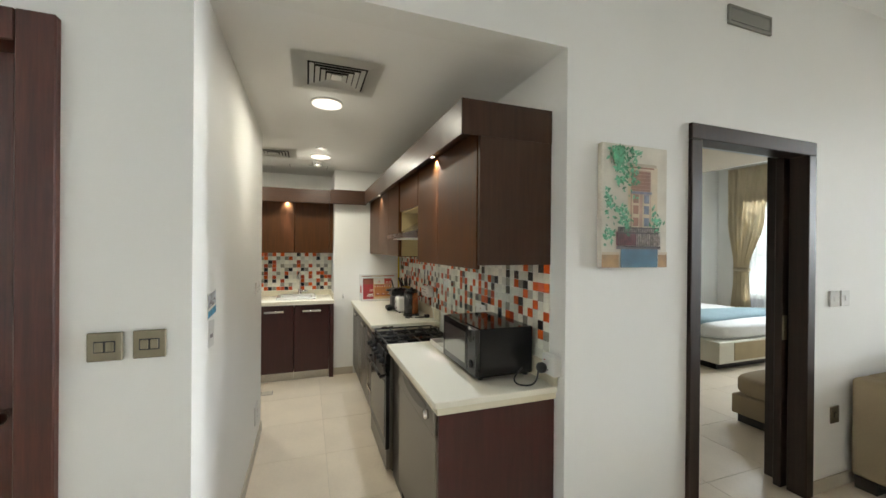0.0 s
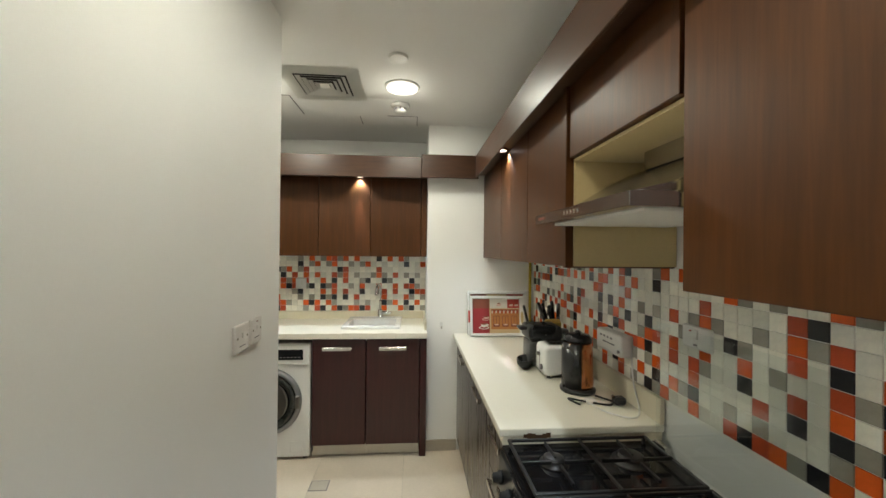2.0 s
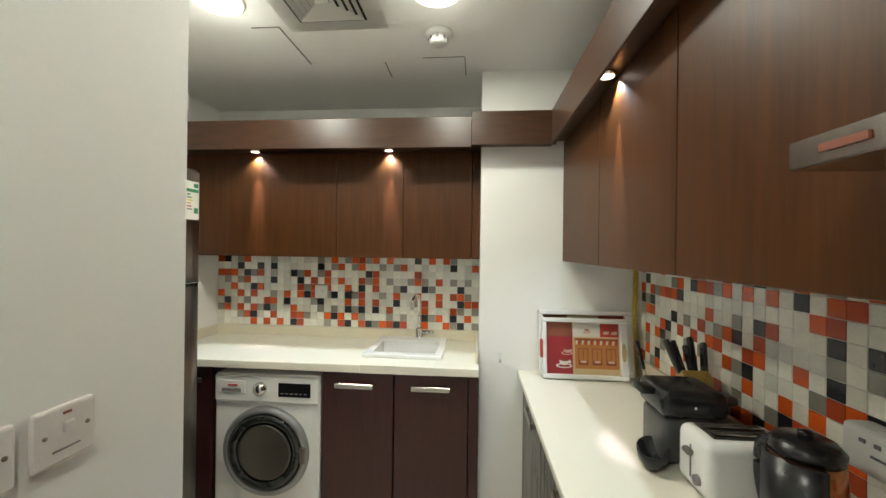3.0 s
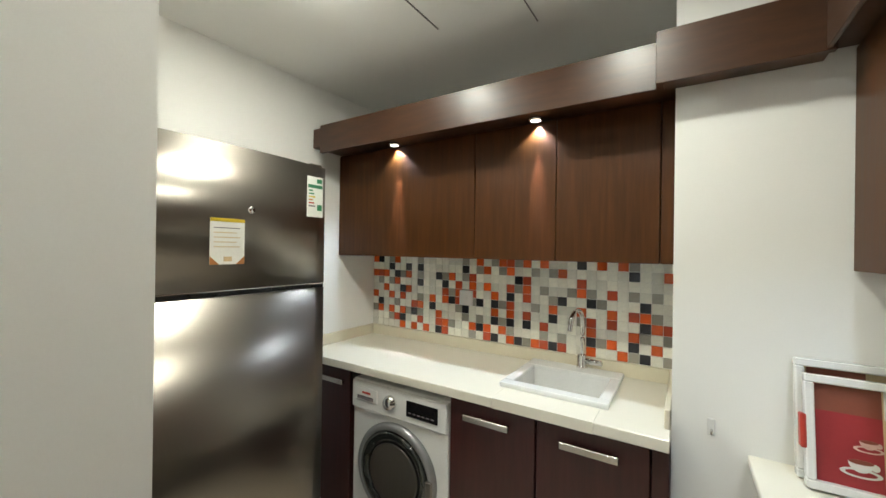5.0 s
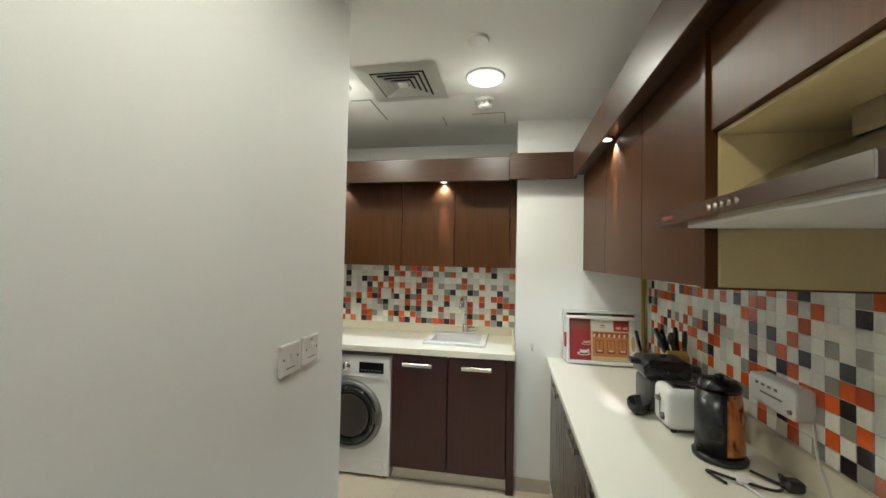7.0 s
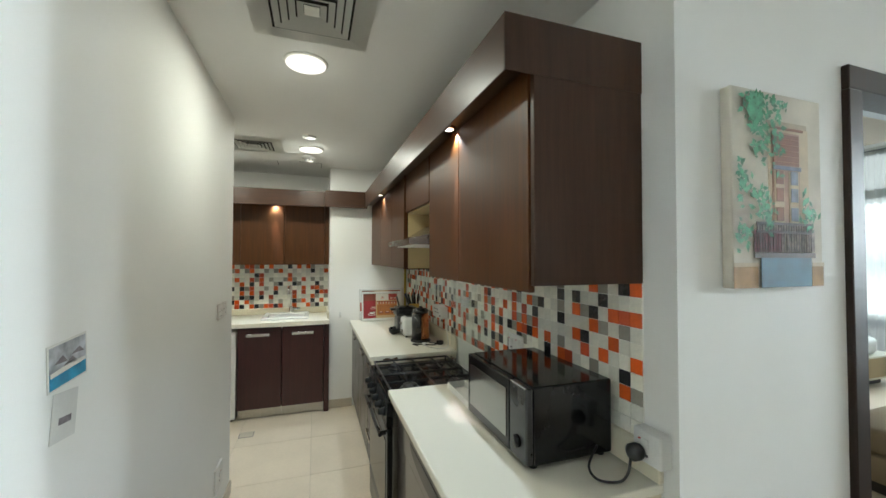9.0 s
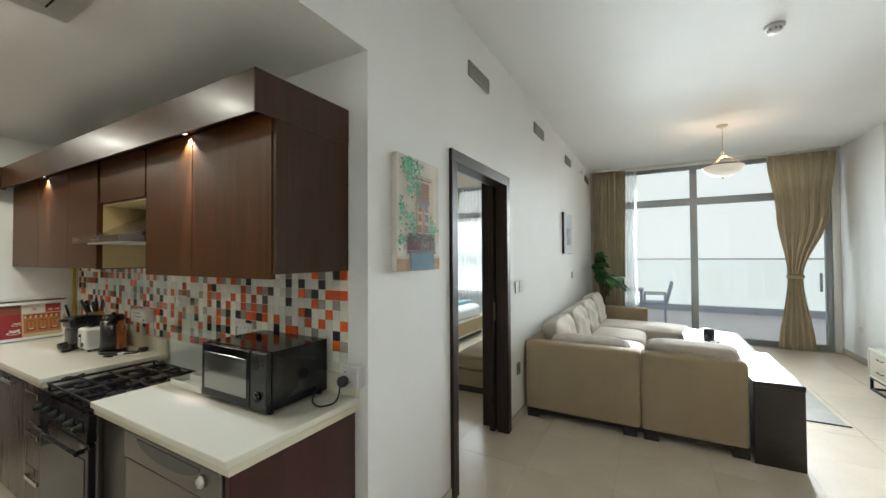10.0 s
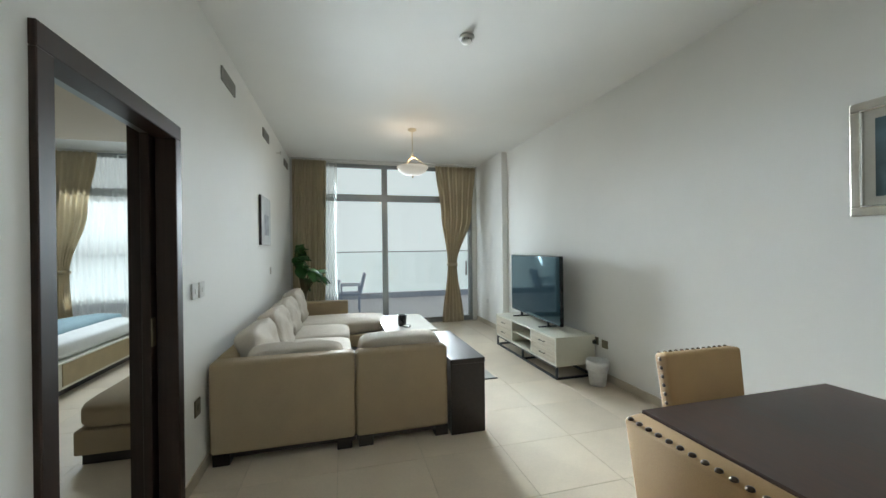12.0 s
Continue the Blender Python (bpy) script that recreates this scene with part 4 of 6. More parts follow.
# ---- kitchen: things on the worktops ----
mw = thing("microwave", (1.0, 2.05, 0.903), "glossy black countertop microwave oven with a mirrored door", "microwave")
part("body", box(0.865, 1.165, 1.82, 2.29, 0.918, 1.160, 0.005, seg=2), M_GLOSS, mw)
md = part("door", box(0.84, 0.865, 1.93, 2.288, 0.92, 1.158, 0.004), M_GLOSS, mw)
part("window", box(0.837, 0.841, 1.95, 2.26, 0.958, 1.122, 0.001), mat("mirror_film", (0.30, 0.30, 0.29), 0.12, 0.9, var=0.03), md)
part("control_panel", box(0.84, 0.865, 1.822, 1.927, 0.92, 1.158, 0.004), M_BLACK, mw)
part("dial", smooth(lathe([(0.02, 0), (0.02, -0.012), (0.001, -0.013)], (0.84, 1.872, 0.98), 18, axis="X")), M_GLOSS, mw)
for x in (0.88, 1.14):
    for y in (1.85, 2.26):
        part("foot", cyl((x, y, 0.9025), (x, y, 0.92), 0.014, seg=12), M_BLACK, mw)


def socket(name, label, x, y0, y1, z0, z1, face=-1, deep=0.012, material=M_WHITE, gang=2):
    """A wall plate on a wall that looks along x."""
    s = thing(name, (x, (y0 + y1) / 2, (z0 + z1) / 2), label, "socket" if "socket" in name else "switch")
    a, b = sorted((x, x + face * deep))
    part("plate", box(a, b, y0, y1, z0, z1, 0.004), material, s)
    f0, f1 = sorted((x + face * deep, x + face * (deep + 0.005)))
    w = (y1 - y0) / gang
    for k in range(gang):
        c = y0 + w * (k + 0.5)
        part("rocker", box(f0, f1, c - 0.011, c + 0.011, (z0 + z1) / 2 - 0.004, (z0 + z1) / 2 + 0.026, 0.002), material, s)
        part("indicator", box(f0, f1 - 0.003 if face > 0 else f1, c + 0.020, c + 0.026, (z0 + z1) / 2 + 0.018, (z0 + z1) / 2 + 0.022), M_RED, s)
        part("slot", box(f0, f1 - 0.003 if face > 0 else f1, c - 0.006, c + 0.006, (z0 + z1) / 2 - 0.026, (z0 + z1) / 2 - 0.021), M_GREYP, s)
    return s




def screwed_plate(label, y0, y1, z0, z1, neon):
    """A white switch plate on the partition wall: tab, two screws and a cord slot."""
    p = thing("wall_switch", (-0.308, (y0 + y1) / 2, (z0 + z1) / 2), label, "switch", "switches on the partition wall")
    c, m = (y0 + y1) / 2, (z0 + z1) / 2
    part("plate", box(-0.308, -0.296, y0, y1, z0, z1, 0.005, seg=2), M_PLATE, p)
    part("tab", box(-0.296, -0.2895, c - 0.008, c + 0.008, m + 0.002, m + 0.020, 0.003, seg=2), M_PLATE, p)
    for y in (y0 + 0.014, y1 - 0.014):
        part("screw", smooth(cyl((-0.2965, y, m + 0.004), (-0.2945, y, m + 0.004), 0.0035, seg=12)), M_BRONZE, p)
    part("cord_slot", box(-0.2965, -0.2948, c - 0.020, c + 0.020, z0 + 0.020, z0 + 0.0225), M_GREYP, p)
    if neon:
        part("neon", box(-0.2965, -0.2945, c - 0.006, c + 0.006, z1 - 0.014, z1 - 0.010), M_MAROON, p)


M_PLATE = mat("plate_plastic", (0.70, 0.66, 0.63), 0.3, var=0.02)
screwed_plate("white switched outlet plate with two brass screws", 3.243, 3.340, 1.203, 1.294, False)
screwed_plate("white switch plate with a small red neon", 3.360, 3.450, 1.207, 1.295, True)
socket("wall_socket", "low white wall socket by the floor", -0.308, 3.24, 3.40, 0.22, 0.36, 1, gang=1)
socket("wall_socket", "white double socket set in the mosaic tiles", 1.196, 2.43, 2.57, 1.085, 1.175, -1)
socket("wall_socket", "white socket set in the mosaic tiles", 1.196, 3.12, 3.25, 1.225, 1.30, -1, gang=1)
soc = socket("wall_socket", "white surface socket box holding a black plug", 1.199, 1.62, 1.72, 0.955, 1.05, -1, 0.045, gang=1)
pl = mw
part("plug", smooth(lathe([(0.022, 0), (0.026, -0.01), (0.025, -0.03), (0.012, -0.04), (0.001, -0.041)], (1.149, 1.69, 0.985), 16, axis="X")), M_BLACK, pl)
part("cord", smooth(tube(arc([(1.115, 1.69, 0.975), (1.10, 1.685, 0.93), (1.07, 1.69, 0.907), (1.02, 1.72, 0.907), (1.03, 1.77, 0.92), (1.10, 1.815, 0.95)], 8), 0.004, 8)), M_BLACK, pl)

tr = thing("cutlery_tray", (0.98, 2.47, 0.903), "white moulded plastic cutlery tray lying on the worktop", "tray")
part("base", box(0.86, 1.12, 2.33, 2.61, 0.903, 0.906), M_WHITE, tr)
for a in ((0.86, 0.866, 2.33, 2.61), (1.114, 1.12, 2.33, 2.61), (0.866, 1.114, 2.33, 2.336), (0.866, 1.114, 2.604, 2.61), (0.95, 0.956, 2.336, 2.604), (1.03, 1.036, 2.336, 2.604)):
    part("wall", box(*a, 0.906, 0.936, 0.002), M_WHITE, tr)

kt = thing("kettle", (1.02, 3.71, 0.903), "copper and black electric kettle on its base", "kettle")
part("power_base", smooth(lathe([(0.001, 0.903), (0.078, 0.903), (0.08, 0.915), (0.07, 0.922), (0.001, 0.922)], (1.02, 3.71, 0), 28)), M_BLACK, kt)
part("jug", smooth(lathe([(0.001, 0.923), (0.068, 0.923), (0.07, 0.94), (0.066, 1.06), (0.06, 1.13), (0.001, 1.131)], (1.02, 3.71, 0), 36)), M_COPPER, kt)
part("sleeve", smooth(prism([(1.02 + 0.0715 * math.cos(a), 3.71 + 0.0715 * math.sin(a)) for a in [math.radians(95 + 11 * k) for k in range(16)]] + [(1.02 + 0.058 * math.cos(a), 3.71 + 0.058 * math.sin(a)) for a in [math.radians(95 + 11 * k) for k in range(15, -1, -1)]], "Z", 0.925, 1.125)), M_BLACK, kt)
kl = part("lid", smooth(lathe([(0.062, 1.128), (0.063, 1.145), (0.05, 1.16), (0.001, 1.165)], (1.02, 3.71, 0), 28)), M_BLACK, kt)
part("knob", smooth(lathe([(0.012, 1.16), (0.014, 1.175), (0.001, 1.18)], (1.02, 3.71, 0), 14)), M_BLACK, kl)
part("handle", smooth(tube(arc([(1.02, 3.775, 1.12), (1.02, 3.825, 1.10), (1.02, 3.835, 1.03), (1.02, 3.815, 0.96), (1.02, 3.78, 0.945)], 6), 0.012, 10)), M_BLACK, kt)
kc = thing("power_lead", (1.02, 3.52, 0.903), "tangled black and white power leads on the worktop", "power cord")
part("cord", smooth(tube(arc([(1.06, 3.62, 0.91), (1.12, 3.55, 0.908), (1.14, 3.62, 0.908), (1.08, 3.52, 0.91), (0.99, 3.55, 0.912), (0.93, 3.60, 0.908), (0.95, 3.53, 0.91)], 8), 0.0045, 8)), M_BLACK, kc)
part("plug", box(1.10, 1.15, 3.52, 3.56, 0.903, 0.935, 0.008), M_BLACK, kc)
part("plug", box(0.985, 1.03, 3.535, 3.575, 0.903, 0.922, 0.007), M_WHITE, kc)
part("white_cord", smooth(tube(arc([(1.19, 3.56, 1.09), (1.175, 3.52, 1.0), (1.165, 3.46, 0.91), (1.10, 3.40, 0.908), (1.03, 3.45, 0.908), (1.0, 3.54, 0.908)], 8), 0.0035, 8)), M_WHITE, kc)

ts = thing("toaster", (1.03, 3.93, 0.903), "white two-slot toaster with a dark slotted top", "toaster")
part("body", smooth(box(0.915, 1.145, 3.857, 4.003, 0.912, 1.066, 0.026, seg=4)), M_ENAMEL, ts)
part("top_plate", box(0.945, 1.115, 3.885, 3.975, 1.0665, 1.070, 0.002), M_STEELD, ts)
for y in (3.908, 3.952):
    part("slot", box(0.958, 1.102, y - 0.011, y + 0.011, 1.0702, 1.0725), M_DARKVOID, ts)
    for z in (1.0728, 1.0755):
        part("slot_rim", box(0.955, 1.105, y - 0.0135, y - 0.011, 1.0702, z), M_CHROME, ts)
part("lever", box(0.897, 0.917, 3.915, 3.945, 1.005, 1.022, 0.005), M_STEELD, ts)
part("lever_slot", box(0.9135, 0.9155, 3.927, 3.933, 0.945, 1.03), M_GREYP, ts)
part("dial", smooth(lathe([(0.014, 0), (0.013, -0.01), (0.001, -0.011)], (0.915, 3.895, 0.955), 16, axis="X")), M_GREYP, ts)
for x in (0.945, 1.115):
    for y in (3.88, 3.98):
        part("foot", cyl((x, y, 0.9025), (x, y, 0.914), 0.010, seg=10), M_BLACK, ts)
cm = thing("sandwich_maker", (0.99, 4.12, 0.903), "black sandwich maker with a grey body on the worktop", "sandwich maker")
M_DGREY = mat("dark_grey_plastic", (0.07, 0.07, 0.07), 0.35, var=0.08)
part("body", smooth(box(0.905, 1.075, 4.055, 4.205, 0.905, 1.045, 0.018, seg=3)), M_DGREY, cm)
lid_ = part("lid", smooth(box(0.895, 1.085, 4.035, 4.215, 1.046, 1.128, 0.024, seg=4)), M_BLACK, cm)
part("handle", smooth(box(0.855, 0.91, 4.09, 4.165, 1.098, 1.118, 0.008, seg=2)), M_BLACK, lid_)
part("hinge", smooth(box(1.083, 1.135, 4.075, 4.135, 1.075, 1.105, 0.012, seg=3)), M_DGREY, lid_)
part("lamp", cyl((0.985, 4.0355, 1.085), (0.985, 4.033, 1.085), 0.004, seg=10), M_CHROME, lid_)
ld = thing("serving_scoop", (0.885, 4.07, 0.903), "black plastic scoop lying on the worktop", "scoop")
bm = lathe([(0.001, 0.905), (0.034, 0.906), (0.055, 0.928), (0.060, 0.953), (0.056, 0.953), (0.032, 0.915), (0.001, 0.912)], (0, 0, 0), 28)
bmesh.ops.transform(bm, matrix=Matrix.Translation((0.878, 4.06, 0)) @ Matrix.Rotation(radians(-28), 4, 'Z') @ Matrix.Diagonal((0.75, 1.35, 1, 1)), verts=bm.verts)
part("bowl", smooth(bm), M_BLACK, ld)
kb = thing("knife_block", (1.10, 4.27, 0.903), "light wooden knife block with black handled knives", "knife block")
M_BLOCK = mat("block_wood", (0.46, 0.30, 0.07), 0.5, var=0.15, scale=8, stretch=(8, 8, 1))
part("block", prism([(4.215, 0.903), (4.36, 0.903), (4.345, 1.06), (4.245, 1.135), (4.215, 1.115)], "X", 1.055, 1.145, bevel=0.004), M_BLOCK, kb)
for k in range(5):
    x, y = 1.068 + 0.018 * k, 4.26 + 0.024 * (k % 2)
    hm = Matrix.Translation((x, y, 1.095)) @ Matrix.Rotation(radians(-20), 4, 'X') @ Matrix.Rotation(radians(-16 + 6 * k), 4, 'Y')
    kh = part("knife_handle", smooth(box(-0.009, 0.009, -0.014, 0.014, 0.02, 0.145 - 0.012 * (k % 3), 0.007, seg=2, m=hm)), M_BLACK, kb)
    part("bolster", box(-0.005, 0.005, -0.009, 0.009, 0.0, 0.022, 0.001, m=hm), M_CHROME, kh)
sc = thing("kitchen_knife", (1.03, 4.40, 0.903), "slim dark steel knife leaning by the block", "knife")
hm = Matrix.Translation((1.04, 4.40, 0.903)) @ Matrix.Rotation(radians(-14), 4, 'Y')
part("blade", box(-0.001, 0.001, -0.014, 0.014, 0.004, 0.20, m=hm), M_STEEL, sc)
part("handle", smooth(box(-0.007, 0.007, -0.011, 0.011, 0.19, 0.30, 0.005, seg=2, m=hm)), M_BLACK, sc)


def art_tray(name, x0, x1, z0, z1, y, lean, label):
    """A framed serving tray leaning on the wall, with a printed face."""
    t = thing(name, ((x0 + x1) / 2, y, z0), label, "tray")
    mm = Matrix.Translation((0, y, z0)) @ Matrix.Rotation(radians(-lean), 4, 'X')
    h = z1 - z0
    part("back", box(x0 + 0.006, x1 - 0.006, -0.004, 0.004, 0.004, h - 0.004, m=mm), M_TAN, t)
    for a in ((x0, x1, 0, 0.022), (x0, x1, h - 0.022, h), (x0, x0 + 0.020, 0.022, h - 0.022), (x1 - 0.036, x1, 0.022, h - 0.022)):
        part("rim", box(a[0], a[1], -0.028, 0.006, a[2], a[3], 0.003, m=mm), M_ENAMEL, t)
    return t, mm, h


t1, mm, h = art_tray("serving_tray", 0.672, 1.145, 0.903, 1.232, 4.868, 8, "white rimmed printed serving tray leaning at the back")
part("print", box(0.70, 0.82, -0.0065, -0.0045, 0.27, 0.305, m=mm), M_MAROON, t1)
part("print", box(0.98, 1.12, -0.0065, -0.0045, 0.27, 0.305, m=mm), M_RED, t1)
t2, mm, h = art_tray("serving_tray", 0.682, 1.10, 0.903, 1.202, 4.815, 9, "white rimmed serving tray with a red cup print")


def tray_print(poly, layer, material):
    bm = prism(poly, "Y", -0.0045 - 0.0012 * (layer + 1), -0.0045 - 0.0012 * layer)
    bmesh.ops.transform(bm, matrix=mm, verts=bm.verts)
    part("print", bm, material, t2)


def rect(x0, x1, z0, z1):
    return [(x0, z0), (x1, z0), (x1, z1), (x0, z1)]


def oval(x, z, rx, rz, a0=0, a1=360, n=16):
    return [(x + rx * math.cos(radians(a0 + (a1 - a0) * k / n)), z + rz * math.sin(radians(a0 + (a1 - a0) * k / n))) for k in range(n + (0 if a1 - a0 == 360 else 1))]


M_CUP = mat("print_cup", (0.66, 0.45, 0.38), 0.5, var=0.2, scale=40)
M_DEEPRED = mat("print_deep_red", (0.34, 0.03, 0.035), 0.45, var=0.1)
tray_print(rect(0.702, 0.834, 0.205, h - 0.022), 0, M_MAROON)
tray_print(rect(0.702, 0.834, 0.022, 0.205), 0, M_DEEPRED)
tray_print(rect(0.838, 1.062, 0.205, h - 0.022), 0, M_TRAYW)
tray_print(rect(0.972, 1.062, 0.207, h - 0.026), 1, M_RED)
tray_print(rect(0.846, 1.060, 0.050, 0.200), 0, M_ORANGE)
# cup, saucer and a second cup, drawn pale over the red
for x, z, k, back in ((0.790, 0.078, 1.0, M_PAPER), (0.806, 0.135, 0.72, M_CUP), (0.905, 0.236, 0.5, M_CUP), (1.000, 0.232, 0.42, M_CUP), (1.040, 0.232, 0.42, M_CUP)):
    tray_print(oval(x, z - 0.016 * k, 0.040 * k, 0.012 * k), 2, back)
    tray_print(oval(x, z - 0.016 * k, 0.030 * k, 0.007 * k), 3, M_DEEPRED if x < 0.84 else back)
    tray_print(oval(x, z + 0.012 * k, 0.024 * k, 0.026 * k, 180, 360), 4, back)
    tray_print(oval(x, z + 0.012 * k, 0.024 * k, 0.006 * k), 5, M_MAROON)
    tray_print(oval(x + 0.026 * k, z + 0.004 * k, 0.009 * k, 0.009 * k), 3, back)
# shop front: awning stripes, dark windows with pale tables
for k in range(14):
    x = 0.850 + 0.015 * k
    tray_print([(x, 0.168), (x + 0.0075, 0.168), (x + 0.0105, 0.188), (x + 0.003, 0.188)], 1, M_PAPER if k % 2 == 0 else M_RED)
tray_print(rect(0.848, 1.058, 0.188, 0.196), 1, M_MAROON)
for x in (0.862, 0.930, 0.998):
    tray_print(rect(x, x + 0.048, 0.068, 0.150), 1, M_MAROON)
    tray_print(rect(x + 0.004, x + 0.022, 0.090, 0.146), 2, M_ORANGE)
    tray_print(rect(x + 0.026, x + 0.044, 0.090, 0.146), 2, M_ORANGE)
    tray_print(oval(x + 0.024, 0.084, 0.017, 0.006), 3, M_CUP)
tray_print(rect(0.846, 1.060, 0.036, 0.050), 0, M_TAN)
part("grip", box(0.671, 0.684, -0.03, 0.0, 0.10, 0.19, 0.003, m=mm), M_RED, t2)
bm = prism(oval(1.078, 0.135, 0.012, 0.045), "Y", -0.0295, -0.0282)
bmesh.ops.transform(bm, matrix=mm, verts=bm.verts)
part("grip_hole", bm, M_BEIGE, t2)
hk = thing("wall_hook", (0.48, 4.93, 0.95), "small white hook on the white column", "hook")
part("plate", box(0.466, 0.488, 4.9245, 4.9305, 0.935, 0.99, 0.003), M_ENAMEL, hk)
part("hook", smooth(tube(arc([(0.477, 4.922, 0.955), (0.477, 4.905, 0.945), (0.477, 4.90, 0.96)], 4), 0.004, 8)), M_CHROME, hk)
gp = thing("gas_pipe", (1.183, 4.905, 0.9), "thin yellow gas pipe in the kitchen corner", "pipe")
part("pipe", smooth(cyl((1.166, 4.905, 0.9025), (1.166, 4.905, 1.489), 0.011, seg=12)), M_YELLOW, gp)

iso = thing("isolator_switch", (-0.72, 5.43, 1.24), "white appliance switch set in the sink tiles", "switch")
part("plate", box(-0.77, -0.68, 5.418, 5.43, 1.195, 1.285, 0.003), M_WHITE, iso)
part("rocker", box(-0.735, -0.715, 5.413, 5.419, 1.225, 1.255, 0.002), M_WHITE, iso)

# boxy white accessory on the tiles
wb = thing("wall_box", (1.16, 3.65, 1.13), "white plastic socket extension box on the tiled wall", "socket box")
part("body", box(1.135, 1.196, 3.55, 3.765, 1.09, 1.185, 0.012, seg=3), M_WHITE, wb)
part("slot", box(1.1325, 1.136, 3.60, 3.70, 1.132, 1.137, 0.001), M_GREYP, wb)
for k in range(4):
    part("mark", box(1.1325, 1.136, 3.62 + 0.03 * k, 3.632 + 0.03 * k, 1.155, 1.163), M_GREYP, wb)
part("knob", smooth(cyl((1.136, 3.565, 1.115), (1.13, 3.565, 1.115), 0.007, seg=12)), M_GREYP, wb)


# entry wall: bronze switches and papers
def plate_y(name, label, x0, x1, z0, z1, y, material, gang=2, cat="switch", group=""):
    s = thing(name, ((x0 + x1) / 2, y, (z0 + z1) / 2), label, cat, group)
    part("plate", box(x0, x1, y - 0.010, y, z0, z1, 0.003), material, s)
    w = (x1 - x0) / (gang + 1)
    for k in range(gang):
        c = (x0 + x1) / 2 + (k - (gang - 1) / 2) * w * 0.9
        part("surround", box(c - 0.014, c + 0.014, y - 0.0115, y - 0.009, (z0 + z1) / 2 - 0.018, (z0 + z1) / 2 + 0.018, 0.001), M_METAL if material == M_BRONZE else material, s)
        part("rocker", box(c - 0.011, c + 0.011, y - 0.015, y - 0.010, (z0 + z1) / 2 - 0.015, (z0 + z1) / 2 + 0.015, 0.002), material, s)
    return s


plate_y("light_switch", "bronze two-gang light switch plate on the white wall", -0.586, -0.494, 1.199, 1.289, 1.6, M_BRONZE, group="bronze switches")
plate_y("light_switch", "bronze two-gang light switch plate on the white wall", -0.468, -0.378, 1.200, 1.290, 1.6, M_BRONZE, group="bronze switches")
plate_y("light_switch", "white light switch plate beside the sliding door", 3.275, 3.37, 1.20, 1.305, 1.6, M_WHITE, 1, group="white switches")
plate_y("light_switch", "white light switch plate beside the sliding door", 3.40, 3.495, 1.20, 1.305, 1.6, M_WHITE, 1, group="white switches")
plate_y("wall_socket", "bronze wall socket low beside the sofa", 3.30, 3.39, 0.43, 0.54, 1.6, M_BRONZE, 1, "socket")
card = thing("wall_card", (-0.308, 1.875, 1.33), "small photo card taped on the white wall", "card")
rot = Matrix.Translation((-0.3065, 1.875, 1.33)) @ Matrix.Rotation(radians(4), 4, 'X')
part("sheet", box(-0.001, 0.0005, -0.072, 0.072, -0.050, 0.050, m=rot), M_PAPER, card)
M_CLOUD = mat("print_cloud", (0.40, 0.42, 0.45), 0.5, var=0.5, scale=26)
M_SEA = mat("print_sea", (0.03, 0.27, 0.46), 0.5, var=0.25, scale=30)
part("print", box(0.0006, 0.0012, -0.066, 0.066, -0.012, 0.045, m=rot), M_CLOUD, card)
part("print", box(0.0006, 0.0012, -0.066, 0.066, -0.046, -0.0121, m=rot), M_SEA, card)


def card_print(poly, material):
    bm = prism(poly, "X", 0.0013, 0.0018)
    bmesh.ops.transform(bm, matrix=rot, verts=bm.verts)
    part("print", bm, material, card)


for a, b, c, d in ((-0.05, -0.005, 0.006, 0.020), (-0.02, 0.035, -0.006, 0.007), (0.012, 0.058, 0.012, 0.022)):
    card_print([(a, c), (b, c - 0.004), ((a + b) / 2 + 0.006, d)], M_GREYP)
card_print([(-0.064, -0.020), (0.064, -0.016), (0.064, -0.008), (0.01, -0.004), (-0.064, -0.010)], M_PAPER)
slip = thing("paper_slip", (-0.308, 1.87, 1.21), "pale paper slip curling below the photo card", "paper")
rot = Matrix.Translation((-0.306, 1.865, 1.215)) @ Matrix.Rotation(radians(-6), 4, 'X')
part("sheet", box(-0.001, 0.0005, -0.045, 0.045, -0.055, 0.05, m=rot), mat("thin_paper", (0.68, 0.68, 0.66), 0.6), slip)
part("text_line", box(0.0006, 0.001, -0.02, 0.025, -0.02, -0.005, m=rot), M_GREYP, slip)
fd = thing("floor_drain", (-0.34, 4.535, 0), "square tiled floor drain cover with a dark joint", "drain cover")
part("joint", box(-0.40, -0.28, 4.48, 4.59, 0.0003, 0.001), M_GREYP, fd)
part("cover", box(-0.394, -0.286, 4.486, 4.584, 0.0011, 0.0025), M_SKIRT, fd)

# ---- living room ----
def feet(points, parent, h=0.085, w=0.11):
    for x, y in points:
        part("foot", box(x - w / 2, x + w / 2, y - w / 2, y + w / 2, 0.0, h, 0.004), M_DARKCAB, parent)


def sofa(at, label):
    return thing("sofa_module", at, label, "sofa", "sectional sofa modules")


def panel(x0, x1, y0, y1, z0, z1, r=0.03):
    return smooth(box(x0, x1, y0, y1, z0, z1, r, seg=3))


